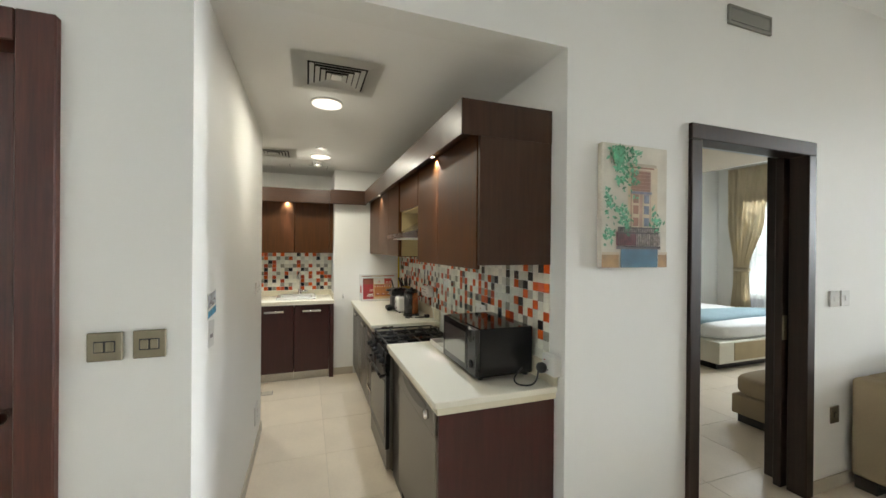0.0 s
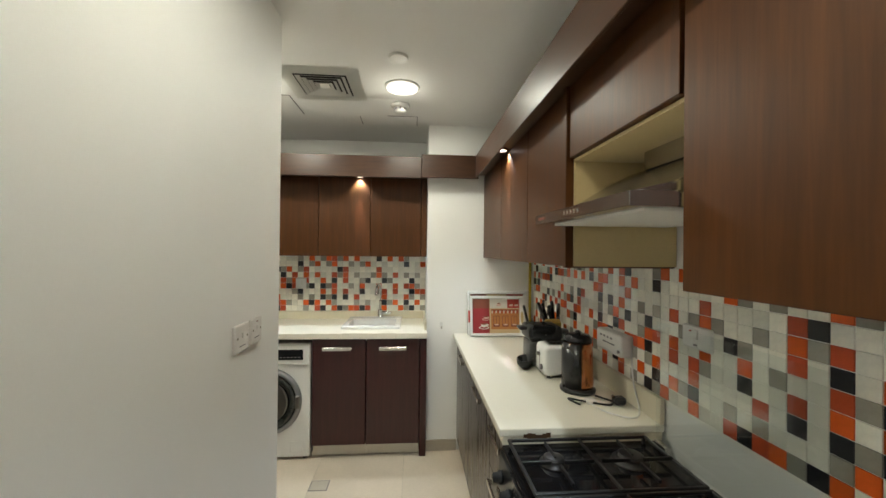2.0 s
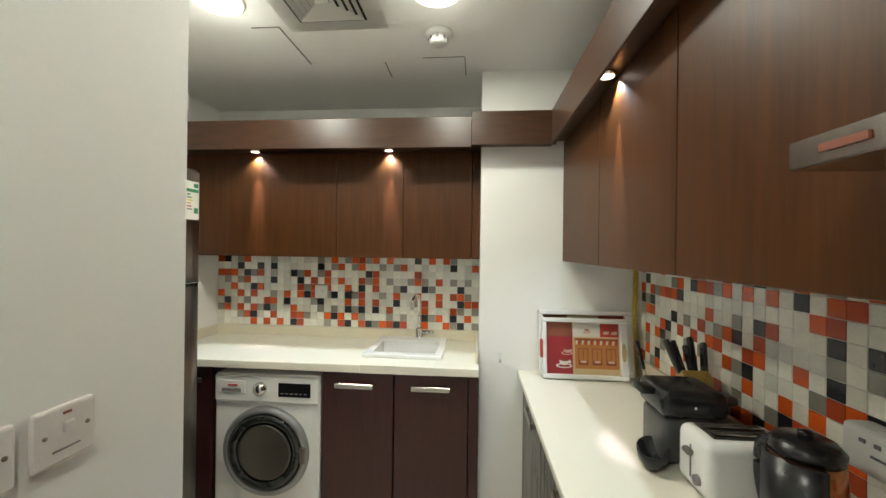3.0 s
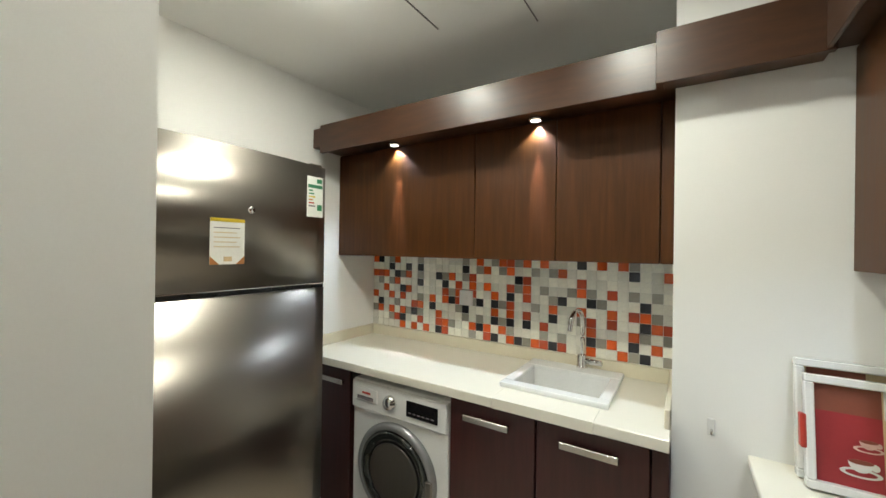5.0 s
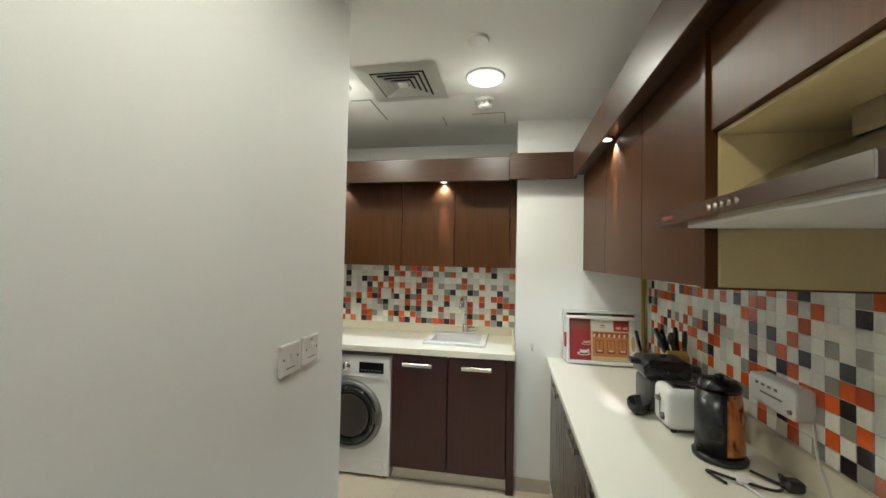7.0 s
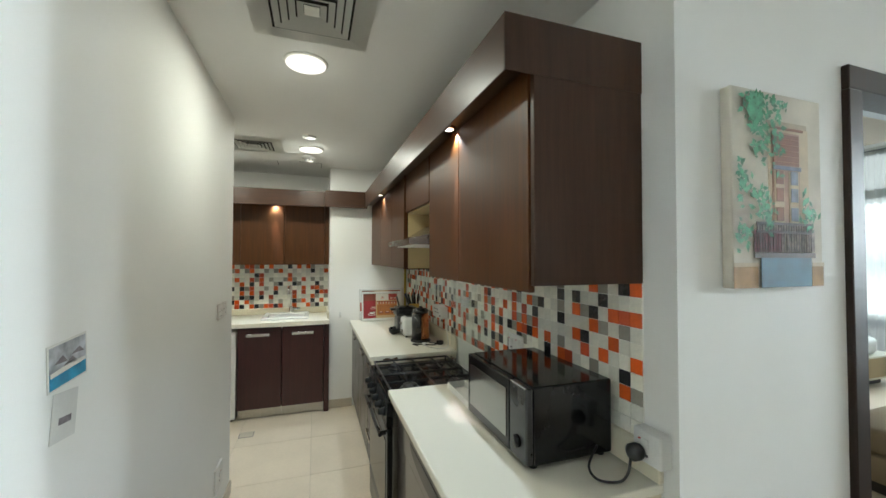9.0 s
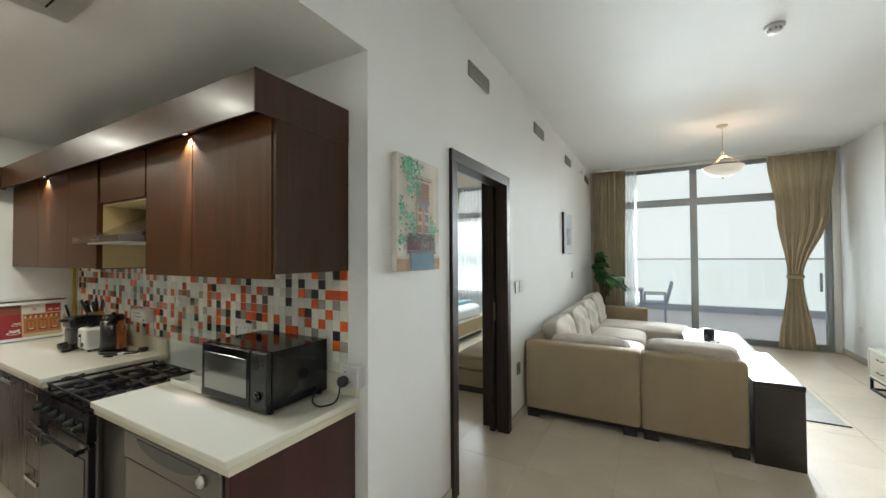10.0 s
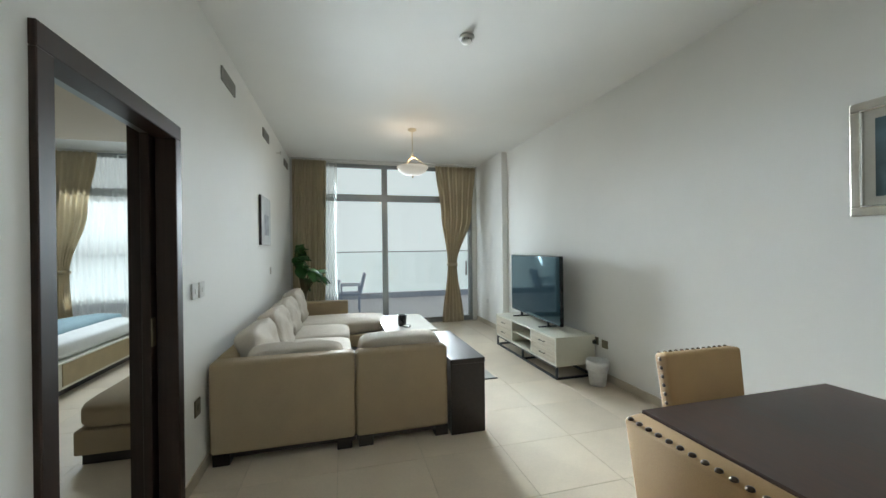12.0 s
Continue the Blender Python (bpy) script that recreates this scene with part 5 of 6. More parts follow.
# corner module, its back towards the dining area
s1 = sofa((4.0, 1.08, 0), "beige fabric corner sofa module with loose back cushions")
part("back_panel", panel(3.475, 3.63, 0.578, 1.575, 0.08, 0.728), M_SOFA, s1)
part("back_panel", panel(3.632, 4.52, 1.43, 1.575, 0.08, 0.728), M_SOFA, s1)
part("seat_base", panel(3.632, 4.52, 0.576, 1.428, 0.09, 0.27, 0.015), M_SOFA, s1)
part("seat_cushion", cushion(3.64, 4.52, 0.578, 1.42, 0.27, 0.46, 0.03, wob=0.008), M_SOFA2, s1)
part("back_cushion", cushion(-0.42, 0.42, -0.09, 0.09, -0.23, 0.23, 0.012, wob=0.035, m=Matrix.Translation((4.16, 1.365, 0.64)) @ Matrix.Rotation(radians(-14), 4, 'X')), M_SOFA2, s1)
part("back_cushion", cushion(-0.10, 0.10, -0.36, 0.36, -0.21, 0.21, 0.02, wob=0.03, m=Matrix.Translation((3.74, 1.02, 0.565)) @ Matrix.Rotation(radians(-15), 4, 'Y')), M_SOFA2, s1)
feet(((3.54, 1.50), (3.54, 0.66), (4.45, 0.66), (4.45, 1.5)), s1)
# dark slab put in for the shade beneath the module
part("underside_shade", box(3.50, 4.50, 0.576, 1.56, 0.05, 0.088), M_DARKCAB, s1)
s2 = sofa((3.95, 0.2, 0), "beige fabric armless sofa end module with a plump cushion")
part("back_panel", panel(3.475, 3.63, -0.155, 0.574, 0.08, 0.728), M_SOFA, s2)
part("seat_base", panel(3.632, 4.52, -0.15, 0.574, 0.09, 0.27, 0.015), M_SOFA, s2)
part("seat_cushion", cushion(3.64, 4.52, -0.15, 0.574, 0.27, 0.46, 0.03, wob=0.008), M_SOFA2, s2)
part("back_cushion", cushion(-0.11, 0.11, -0.345, 0.345, -0.22, 0.22, 0.012, wob=0.02, m=Matrix.Translation((3.735, 0.205, 0.585)) @ Matrix.Rotation(radians(-12), 4, 'Y')), M_SOFA2, s2)
feet(((3.54, -0.10), (3.54, 0.50), (4.45, -0.10), (4.45, 0.5)), s2)
# same dark slab, standing in for shade under this module
part("underside_shade", box(3.50, 4.50, -0.14, 0.5745, 0.05, 0.088), M_DARKCAB, s2)
for x0, x1 in ((4.53, 5.35), (5.355, 6.17)):
    s = sofa(((x0 + x1) / 2, 1.1, 0), "beige fabric middle sofa module along the wall")
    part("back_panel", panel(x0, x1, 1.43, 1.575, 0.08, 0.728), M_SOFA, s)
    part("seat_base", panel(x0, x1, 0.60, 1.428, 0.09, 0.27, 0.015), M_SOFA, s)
    part("seat_cushion", cushion(x0 + 0.005, x1 - 0.005, 0.58, 1.42, 0.27, 0.46, 0.035, wob=0.008), M_SOFA2, s)
    part("back_cushion", cushion(-0.40, 0.40, -0.10, 0.10, -0.22, 0.23, 0.012, wob=0.035, m=Matrix.Translation(((x0 + x1) / 2, 1.345, 0.655)) @ Matrix.Rotation(radians(-16), 4, 'X')), M_SOFA2, s)
    feet(((x0 + 0.08, 0.68), (x1 - 0.08, 0.68), (x0 + 0.08, 1.5), (x1 - 0.08, 1.5)), s)
ch = sofa((6.6, 0.8, 0), "beige fabric chaise sofa module with a low arm")
part("back_panel", panel(6.175, 7.24, 1.43, 1.575, 0.08, 0.728), M_SOFA, ch)
part("seat_base", panel(6.175, 7.03, 0.02, 1.428, 0.09, 0.27, 0.015), M_SOFA, ch)
part("seat_cushion", cushion(6.18, 7.03, 0.0, 1.42, 0.27, 0.46, 0.03, wob=0.008), M_SOFA2, ch)
part("arm", panel(7.035, 7.24, 0.58, 1.428, 0.08, 0.66), M_SOFA, ch)
part("back_cushion", cushion(-0.41, 0.41, -0.10, 0.10, -0.24, 0.24, 0.015, wob=0.035, m=Matrix.Translation((6.60, 1.34, 0.68)) @ Matrix.Rotation(radians(-16), 4, 'X')), M_SOFA2, ch)
feet(((6.26, 0.10), (6.95, 0.10), (6.26, 1.5), (7.15, 1.5)), ch)

st = thing("side_table", (3.98, -0.32, 0), "dark espresso wood console table at the end of the sofa", "side table")
part("top", box(3.455, 4.52, -0.468, -0.172, 0.57, 0.612, 0.004), M_DARKCAB, st)
part("side", box(3.458, 3.50, -0.465, -0.175, 0.0, 0.569, 0.003), M_DARKCAB, st)
part("side", box(4.475, 4.517, -0.465, -0.175, 0.0, 0.569, 0.003), M_DARKCAB, st)
part("back", box(3.50, 4.475, -0.22, -0.18, 0.0, 0.569), M_DARKCAB, st)

ct = thing("coffee_table", (6.0, -0.2, 0), "low pale glossy coffee table before the sofa", "coffee table")
M_CTOP = mat("pale_gloss_top", (0.58, 0.55, 0.49), 0.12, var=0.03)
part("tabletop", box(5.36, 6.62, -0.54, 0.13, 0.41, 0.45, 0.005), M_CTOP, ct)
part("body", box(5.40, 6.58, -0.50, 0.09, 0.05, 0.409, 0.004), M_TVC, ct)
for x in (5.44, 6.54):
    for y in (-0.46, 0.05):
        part("foot", box(x - 0.03, x + 0.03, y - 0.03, y + 0.03, 0.009, 0.051), M_DARKCAB, ct)
pc = thing("pot", (5.75, -0.13, 0.45), "small dark round pot on the coffee table", "pot")
part("body", smooth(lathe([(0.001, 0.4505), (0.055, 0.4505), (0.065, 0.60), (0.060, 0.60), (0.05, 0.47), (0.001, 0.47)], (5.75, -0.13, 0), 24)), M_BLACK, pc)
part("filling", smooth(lathe([(0.001, 0.58), (0.058, 0.575), (0.059, 0.57)], (5.75, -0.13, 0), 20)), M_IRON, pc)
ash = thing("glass_dish", (5.62, -0.15, 0.45), "small clear glass dish on the coffee table", "dish")
part("body", smooth(lathe([(0.001, 0.4505), (0.05, 0.4505), (0.06, 0.475), (0.055, 0.475), (0.045, 0.46), (0.001, 0.459)], (5.62, -0.17, 0), 24)), M_GLASS, ash)
rg = thing("rug", (5.8, -0.4, 0), "thin pale rug with a dark bound edge", "rug")
part("rug_cloth", box(4.62, 7.0, -1.04, 0.55, 0.0005, 0.008, 0.003), M_RUG, rg)
part("binding", box(4.595, 4.619, -1.06, 0.55, 0.0005, 0.009, 0.003), M_METAL, rg)

tc = thing("tv_stand", (5.2, -1.92, 0), "cream lacquer television cabinet on a black metal frame", "tv stand")
X0, X1, Y0, Y1, Z0, Z1 = 4.335, 6.07, -2.175, -1.665, 0.15, 0.48
part("top", box(X0, X1, Y0, Y1, Z1 - 0.022, Z1, 0.002), M_TVC, tc)
part("bottom", box(X0, X1, Y0, Y1, Z0, Z0 + 0.022, 0.002), M_TVC, tc)
part("side", box(X0, X0 + 0.022, Y0, Y1, Z0 + 0.023, Z1 - 0.023), M_TVC, tc)
part("side", box(X1 - 0.022, X1, Y0, Y1, Z0 + 0.023, Z1 - 0.023), M_TVC, tc)
part("back", box(X0 + 0.023, X1 - 0.023, Y0, Y0 + 0.012, Z0 + 0.023, Z1 - 0.023), M_TVC, tc)
part("divider", box(4.93, 4.95, Y0 + 0.013, Y1 - 0.004, Z0 + 0.023, Z1 - 0.023), M_TVC, tc)
part("divider", box(5.50, 5.52, Y0 + 0.013, Y1 - 0.004, Z0 + 0.023, Z1 - 0.023), M_TVC, tc)
part("shelf", box(4.951, 5.499, Y0 + 0.013, Y1 - 0.02, 0.305, 0.322), M_TVC, tc)
for a, b in ((4.36, 4.927), (5.523, 6.045)):
    for c, d in ((Z0 + 0.026, 0.312), (0.317, Z1 - 0.026)):
        f = part("drawer", box(a, b, Y1 - 0.40, Y1 - 0.003, c, d, 0.002), M_TVCW, tc)
        m_ = (a + b) / 2
        bm = box(m_ - 0.06, m_ + 0.06, Y1 + 0.014, Y1 + 0.022, (c + d) / 2 - 0.004, (c + d) / 2 + 0.004, 0.002)
        for q in (-0.052, 0.052):
            box(m_ + q - 0.004, m_ + q + 0.004, Y1 - 0.004, Y1 + 0.016, (c + d) / 2 - 0.004, (c + d) / 2 + 0.004, bm=bm)
        part("handle", bm, M_METAL, f)
for y in (Y0 + 0.02, Y1 - 0.02):
    part("frame_rail", box(X0 + 0.01, X1 - 0.01, y - 0.012, y + 0.012, 0.0, 0.022), M_METAL, tc)
    part("frame_rail", box(X0 + 0.01, X1 - 0.01, y - 0.012, y + 0.012, 0.128, 0.149), M_METAL, tc)
    for x in (X0 + 0.022, (X0 + X1) / 2, X1 - 0.022):
        part("leg", box(x - 0.012, x + 0.012, y - 0.012, y + 0.012, 0.0225, 0.1275), M_METAL, tc)
for x in (X0 + 0.022, (X0 + X1) / 2, X1 - 0.022):
    part("cross_rail", box(x - 0.012, x + 0.012, Y0 + 0.033, Y1 - 0.033, 0.0, 0.022), M_METAL, tc)
tv = thing("television", (5.33, -1.91, 0.48), "large flat black television standing on the cream cabinet", "television")
mm = Matrix.Translation((5.33, -1.91, 0)) @ Matrix.Rotation(radians(-3), 4, 'Z')
part("casing", box(-0.765, 0.765, -0.045, 0.0, 0.545, 1.40, 0.006, m=mm), M_BLACK, tv)
M_SCREEN = mat("tv_screen", (0.010, 0.026, 0.036), 0.06, spec=0.5, var=0.02)
M_SCREEN.node_tree.nodes["Principled BSDF"].inputs["IOR"].default_value = 2.0
M_SCREEN.node_tree.nodes["Principled BSDF"].inputs["Specular Tint"].default_value = (0.50, 0.86, 1.0, 1)
part("screen", box(-0.755, 0.755, 0.0005, 0.003, 0.56, 1.392, m=mm), M_SCREEN, tv)
for x in (-0.42, 0.42):
    bm = box(x - 0.012, x + 0.012, -0.03, -0.005, 0.49, 0.55, m=mm)
    box(x - 0.015, x + 0.015, -0.13, 0.12, 0.481, 0.495, 0.003, bm, m=mm)
    part("stand", bm, M_METAL, tv)
bn = thing("waste_bin", (4.10, -2.03, 0), "small round bin lined with a white bag", "waste bin")
part("bucket", smooth(lathe([(0.001, 0.001), (0.085, 0.001), (0.115, 0.26), (0.105, 0.262), (0.09, 0.23), (0.001, 0.22)], (4.10, -2.03, 0), 28)), M_BIN, bn)
bm = lathe([(0.118, 0.17), (0.126, 0.22), (0.120, 0.272), (0.108, 0.268), (0.10, 0.24)], (4.10, -2.03, 0), 40)
for v in bm.verts:
    v.co += Vector((v.co.x - 4.10, v.co.y + 2.03, 0)) * (0.07 * noise.noise(v.co * 30)) + Vector((0, 0, 0.012 * noise.noise(v.co * 22)))
part("liner", smooth(bm), M_BIN, bn)


def plate_s(name, label, x0, x1, z0, z1, material, cat="socket"):
    s = thing(name, ((x0 + x1) / 2, -2.2, (z0 + z1) / 2), label, cat)
    part("plate", box(x0, x1, -2.2, -2.19, z0, z1, 0.003), material, s)
    part("rocker", box((x0 + x1) / 2 - 0.012, (x0 + x1) / 2 + 0.012, -2.191, -2.185, (z0 + z1) / 2 - 0.005, (z0 + z1) / 2 + 0.03, 0.002), material, s)
    return s


plate_s("wall_socket", "bronze wall socket low on the white wall", 4.14, 4.24, 0.36, 0.45, M_BRONZE)
pg = plate_s("wall_socket", "bronze wall socket with a black plug", 4.30, 4.40, 0.37, 0.46, M_BRONZE)
part("plug", box(4.32, 4.38, -2.185, -2.14, 0.38, 0.43, 0.008), M_BLACK, pg)
cd = pg
part("cord", smooth(tube(arc([(4.35, -2.15, 0.385), (4.33, -2.17, 0.28), (4.30, -2.17, 0.12), (4.32, -2.16, 0.01)], 6), 0.004, 6)), M_WHITE, cd)
so = thing("wall_socket", (7.5, -2.09, 0.46), "white socket low on the pilaster", "socket")
part("plate", box(7.45, 7.54, -2.091, -2.08, 0.42, 0.51, 0.003), M_WHITE, so)
so = thing("wall_socket", (5.98, 1.6, 1.2), "white control plate on the wall over the sofa", "switch")
part("plate", box(6.0, 6.09, 1.589, 1.6, 1.20, 1.29, 0.003), M_WHITE, so)
sp = thing("wall_sprinkler", (6.6, 1.6, 2.97), "small metal sprinkler head on the wall", "sprinkler")
part("stem", cyl((6.62, 1.6, 2.97), (6.62, 1.54, 2.97), 0.012, seg=12), M_CHROME, sp)
part("deflector", cyl((6.62, 1.545, 2.97), (6.62, 1.535, 2.97), 0.026, seg=16), M_CHROME, sp)


def wall_vent(x0, x1, z0, z1):
    v = thing("wall_vent", ((x0 + x1) / 2, 1.6, z0), "white louvred air grille high on the wall", "air vent", "wall air grilles")
    part("backing", box(x0 + 0.01, x1 - 0.01, 1.5965, 1.5995, z0 + 0.01, z1 - 0.01), M_DARKVOID, v)
    for a in ((x0, x1, z0, z0 + 0.018), (x0, x1, z1 - 0.018, z1), (x0, x0 + 0.018, z0 + 0.018, z1 - 0.018), (x1 - 0.018, x1, z0 + 0.018, z1 - 0.018)):
        part("frame", box(a[0], a[1], 1.585, 1.6, a[2], a[3], 0.002), M_GRILLE, v)
    n = 5
    for k in range(n):
        z = z0 + 0.026 + k * (z1 - z0 - 0.045) / n
        part("slat", box(x0 + 0.018, x1 - 0.018, -0.001, 0.001, -0.0055, 0.0055, m=Matrix.Translation((0, 1.589, z + 0.005)) @ Matrix.Rotation(radians(35), 4, 'X')), M_GRILLE, v)


for x0, x1, z0, z1 in ((2.28, 2.65, 2.845, 2.955), (3.95, 4.34, 2.91, 3.025), (5.60, 5.98, 2.93, 3.04), (7.35, 7.75, 2.95, 3.06)):
    wall_vent(x0, x1, z0, z1)

# pictures
cv = thing("canvas_picture", (1.58, 1.58, 1.475), "canvas print of a balcony window with green vines", "picture")
PX0, PX1, PZ0, PZ1, PY = 1.378, 1.795, 1.475, 2.078, 1.566
W, Hh = PX1 - PX0, PZ1 - PZ0
part("canvas", box(PX0, PX1, PY, 1.599, PZ0, PZ1, 0.003), mat("canvas_stucco", (0.66, 0.61, 0.52), 0.75, var=0.14, scale=9, bump=0.2, bscale=300), cv)


def paint(u0, u1, v0, v1, layer, material, name="print"):
    part(name, box(PX0 + u0 * W, PX0 + u1 * W, PY - 0.0012 * (layer + 1), PY - 0.0012 * layer - 0.0002, PZ0 + v0 * Hh, PZ0 + v1 * Hh), material, cv)


M_PWIN = mat("print_shutter", (0.27, 0.13, 0.09), 0.7, var=0.25, scale=20)
M_PGLASS = mat("print_window", (0.16, 0.18, 0.24), 0.6, var=0.5, scale=40)
M_PPINK = mat("print_frame", (0.46, 0.30, 0.22), 0.7, var=0.15, scale=20)
M_PSTONE = mat("print_stone", (0.62, 0.52, 0.38), 0.7, var=0.12, scale=20)
M_POCHRE = mat("print_ochre_stone", (0.38, 0.24, 0.12), 0.7, var=0.3, scale=18)
M_PDARK = mat("print_railing", (0.05, 0.035, 0.035), 0.6, var=0.5, scale=60)
M_PMAROON = mat("print_maroon_cloth", (0.17, 0.055, 0.06), 0.6, var=0.5, scale=35)
M_PFLOWER = mat("print_flowers", (0.30, 0.25, 0.22), 0.7, var=0.8, scale=60)
M_PBLUE = mat("print_blue", (0.035, 0.12, 0.19), 0.6, var=0.3, scale=12)
M_PVINE = mat("print_vine", (0.02, 0.17, 0.07), 0.6, var=0.5, scale=40)
M_PVINEL = mat("print_vine_light", (0.10, 0.36, 0.20), 0.6, var=0.4, scale=40)
M_PSHADE = mat("print_stucco_wash", (0.50, 0.42, 0.31), 0.75, var=0.2, scale=14)
paint(0.38, 0.84, 0.26, 0.83, 0, M_PSTONE)
paint(0.36, 0.82, 0.83, 0.855, 1, M_PSHADE)
paint(0.40, 0.78, 0.815, 0.828, 1, M_PWIN)
paint(0.42, 0.73, 0.30, 0.80, 1, M_PPINK)
paint(0.43, 0.72, 0.63, 0.79, 2, M_PWIN)
for k in range(5):
    paint(0.435, 0.715, 0.645 + 0.03 * k, 0.648 + 0.03 * k, 3, M_PPINK)
for u in (0.435, 0.60):
    paint(u, u + 0.115, 0.33, 0.60, 2, M_PSTONE)
    for v in (0.34, 0.44, 0.53):
        paint(u + 0.02, u + 0.10, v, v + 0.07, 3, M_PGLASS if u > 0.5 else M_PWIN)
paint(0.42, 0.74, 0.605, 0.625, 3, M_PGLASS)
paint(0.20, 0.50, 0.18, 0.29, 4, M_PMAROON)
paint(0.50, 0.88, 0.18, 0.29, 4, M_PFLOWER)
paint(0.24, 0.84, 0.29, 0.32, 4, M_PFLOWER)
paint(0.22, 0.84, 0.318, 0.330, 5, M_PDARK)
paint(0.22, 0.84, 0.275, 0.287, 5, M_PDARK)
for k in range(22):
    paint(0.225 + 0.029 * k, 0.231 + 0.029 * k, 0.17, 0.322, 5, M_PDARK)
paint(0.20, 0.88, 0.150, 0.175, 5, M_PDARK)
paint(0.27, 0.84, 0.0, 0.150, 4, M_PBLUE)
for u0, u1 in ((0.0, 0.25), (0.86, 1.0)):
    paint(u0, u1, 0.0, 0.105, 1, M_POCHRE)
    paint(u0, u1, 0.105, 0.125, 2, M_PSTONE)
random.seed(4)
PATCHES = ((0.30, 0.22, 0.05, 0.95, 0.05), (0.30, 0.24, 0.06, 0.88, 0.06), (0.26, 0.38, 0.07, 0.79, 0.08), (0.05, 0.24, 0.04, 0.70, 0.02), (0.14, 0.06, 0.05, 0.54, 0.07),
           (0.14, 0.05, 0.05, 0.26, 0.03), (0.12, 0.24, 0.05, 0.43, 0.05), (0.10, 0.34, 0.04, 0.37, 0.04), (0.12, 0.80, 0.05, 0.39, 0.05), (0.05, 0.50, 0.10, 0.965, 0.02))
for tone, material in enumerate((M_PVINE, M_PVINEL)):
    bm = bmesh.new()
    for share, cu, su, cv_, sv in PATCHES:
        for k in range(int(170 * share)):
            u, v = random.gauss(cu, su), random.gauss(cv_, sv)
            if not (0.02 < u < 0.97 and 0.03 < v < 0.975):
                continue
            a, r = random.uniform(0, 6.28), random.uniform(0.006, 0.014)
            q = [bm.verts.new((PX0 + u * W + r * math.cos(a + d) * e, PY - 0.0085 - 0.0004 * tone - 0.000003 * k, PZ0 + v * Hh + r * math.sin(a + d) * e)) for d, e in ((0, 1.4), (1.6, 0.6), (3.14, 1), (4.7, 0.6))]
            bm.faces.new(q)
    part("vines", bm, material, cv, kind="stuff")

c3 = thing("canvas_picture", (5.6, 1.58, 1.58), "pale canvas picture with dark edges over the sofa", "picture")
part("canvas", box(5.34, 5.90, 1.572, 1.599, 1.58, 2.17, 0.002), M_DARKCAB, c3)
part("print", box(5.346, 5.895, 1.5685, 1.5715, 1.585, 2.165), mat("pale_print", (0.50, 0.52, 0.52), 0.6, var=0.25, scale=4), c3)
part("print", box(5.50, 5.76, 1.566, 1.568, 1.70, 1.95), mat("grey_wash", (0.26, 0.28, 0.30), 0.6, var=0.4, scale=9), c3)

p2 = thing("framed_picture", (1.72, -2.2, 1.67), "abstract print in a broad silver frame with cream mount", "picture")
for a in ((1.42, 2.025, 1.665, 1.715), (1.42, 2.025, 2.255, 2.305), (1.42, 1.47, 1.715, 2.255), (1.975, 2.025, 1.715, 2.255)):
    part("frame", box(a[0], a[1], -2.199, -2.165, a[2], a[3], 0.008, seg=2), M_SILVER, p2)
for a in ((1.465, 1.98, 1.710, 1.722), (1.465, 1.98, 2.248, 2.260), (1.465, 1.477, 1.722, 2.248), (1.968, 1.98, 1.722, 2.248)):
    part("inner_frame", box(a[0], a[1], -2.199, -2.160, a[2], a[3], 0.003), M_CHROME, p2)
part("mount", box(1.47, 1.975, -2.198, -2.185, 1.715, 2.255), M_PAPER, p2)
part("print", box(1.53, 1.922, -2.1855, -2.183, 1.77, 2.20), mat("print_teal_grey", (0.10, 0.16, 0.19), 0.6, var=0.3, scale=6), p2)
part("print", box(1.58, 1.86, -2.184, -2.181, 1.84, 2.05), mat("print_ochre", (0.42, 0.34, 0.16), 0.6, var=0.2), p2)

# pendant lamp
pd = thing("pendant_lamp", (5.85, -0.32, 2.54), "brass pendant lamp with an alabaster glass bowl, lit warm", "pendant lamp")
part("ceiling_rose", smooth(lathe([(0.001, 3.219), (0.06, 3.219), (0.062, 3.205), (0.03, 3.185), (0.001, 3.183)], (5.85, -0.32, 0), 24)), M_BRASS, pd)
part("rod", cyl((5.85, -0.32, 3.185), (5.85, -0.32, 2.86), 0.007, seg=10), M_BRASS, pd)
part("hub", smooth(lathe([(0.001, 2.80), (0.02, 2.81), (0.028, 2.84), (0.012, 2.87), (0.001, 2.87)], (5.85, -0.32, 0), 18)), M_BRASS, pd)
for k in range(3):
    a = 2 * math.pi * k / 3 + 0.4
    part("arm", tube(arc([(5.85 + 0.015 * math.cos(a), -0.32 + 0.015 * math.sin(a), 2.83), (5.85 + 0.09 * math.cos(a), -0.32 + 0.09 * math.sin(a), 2.78), (5.85 + 0.215 * math.cos(a), -0.32 + 0.215 * math.sin(a), 2.675)], 6), 0.005, 8), M_BRASS, pd)
part("bowl", smooth(lathe([(0.222, 2.682), (0.226, 2.676), (0.19, 2.62), (0.12, 2.575), (0.05, 2.556), (0.012, 2.553), (0.012, 2.559), (0.05, 2.562), (0.118, 2.582), (0.186, 2.626), (0.218, 2.678)], (5.85, -0.32, 0), 40)), M_LSHADE, pd)
part("finial", smooth(lathe([(0.001, 2.555), (0.016, 2.552), (0.01, 2.54), (0.013, 2.53), (0.001, 2.52)], (5.85, -0.32, 0), 14)), M_BRASS, pd)


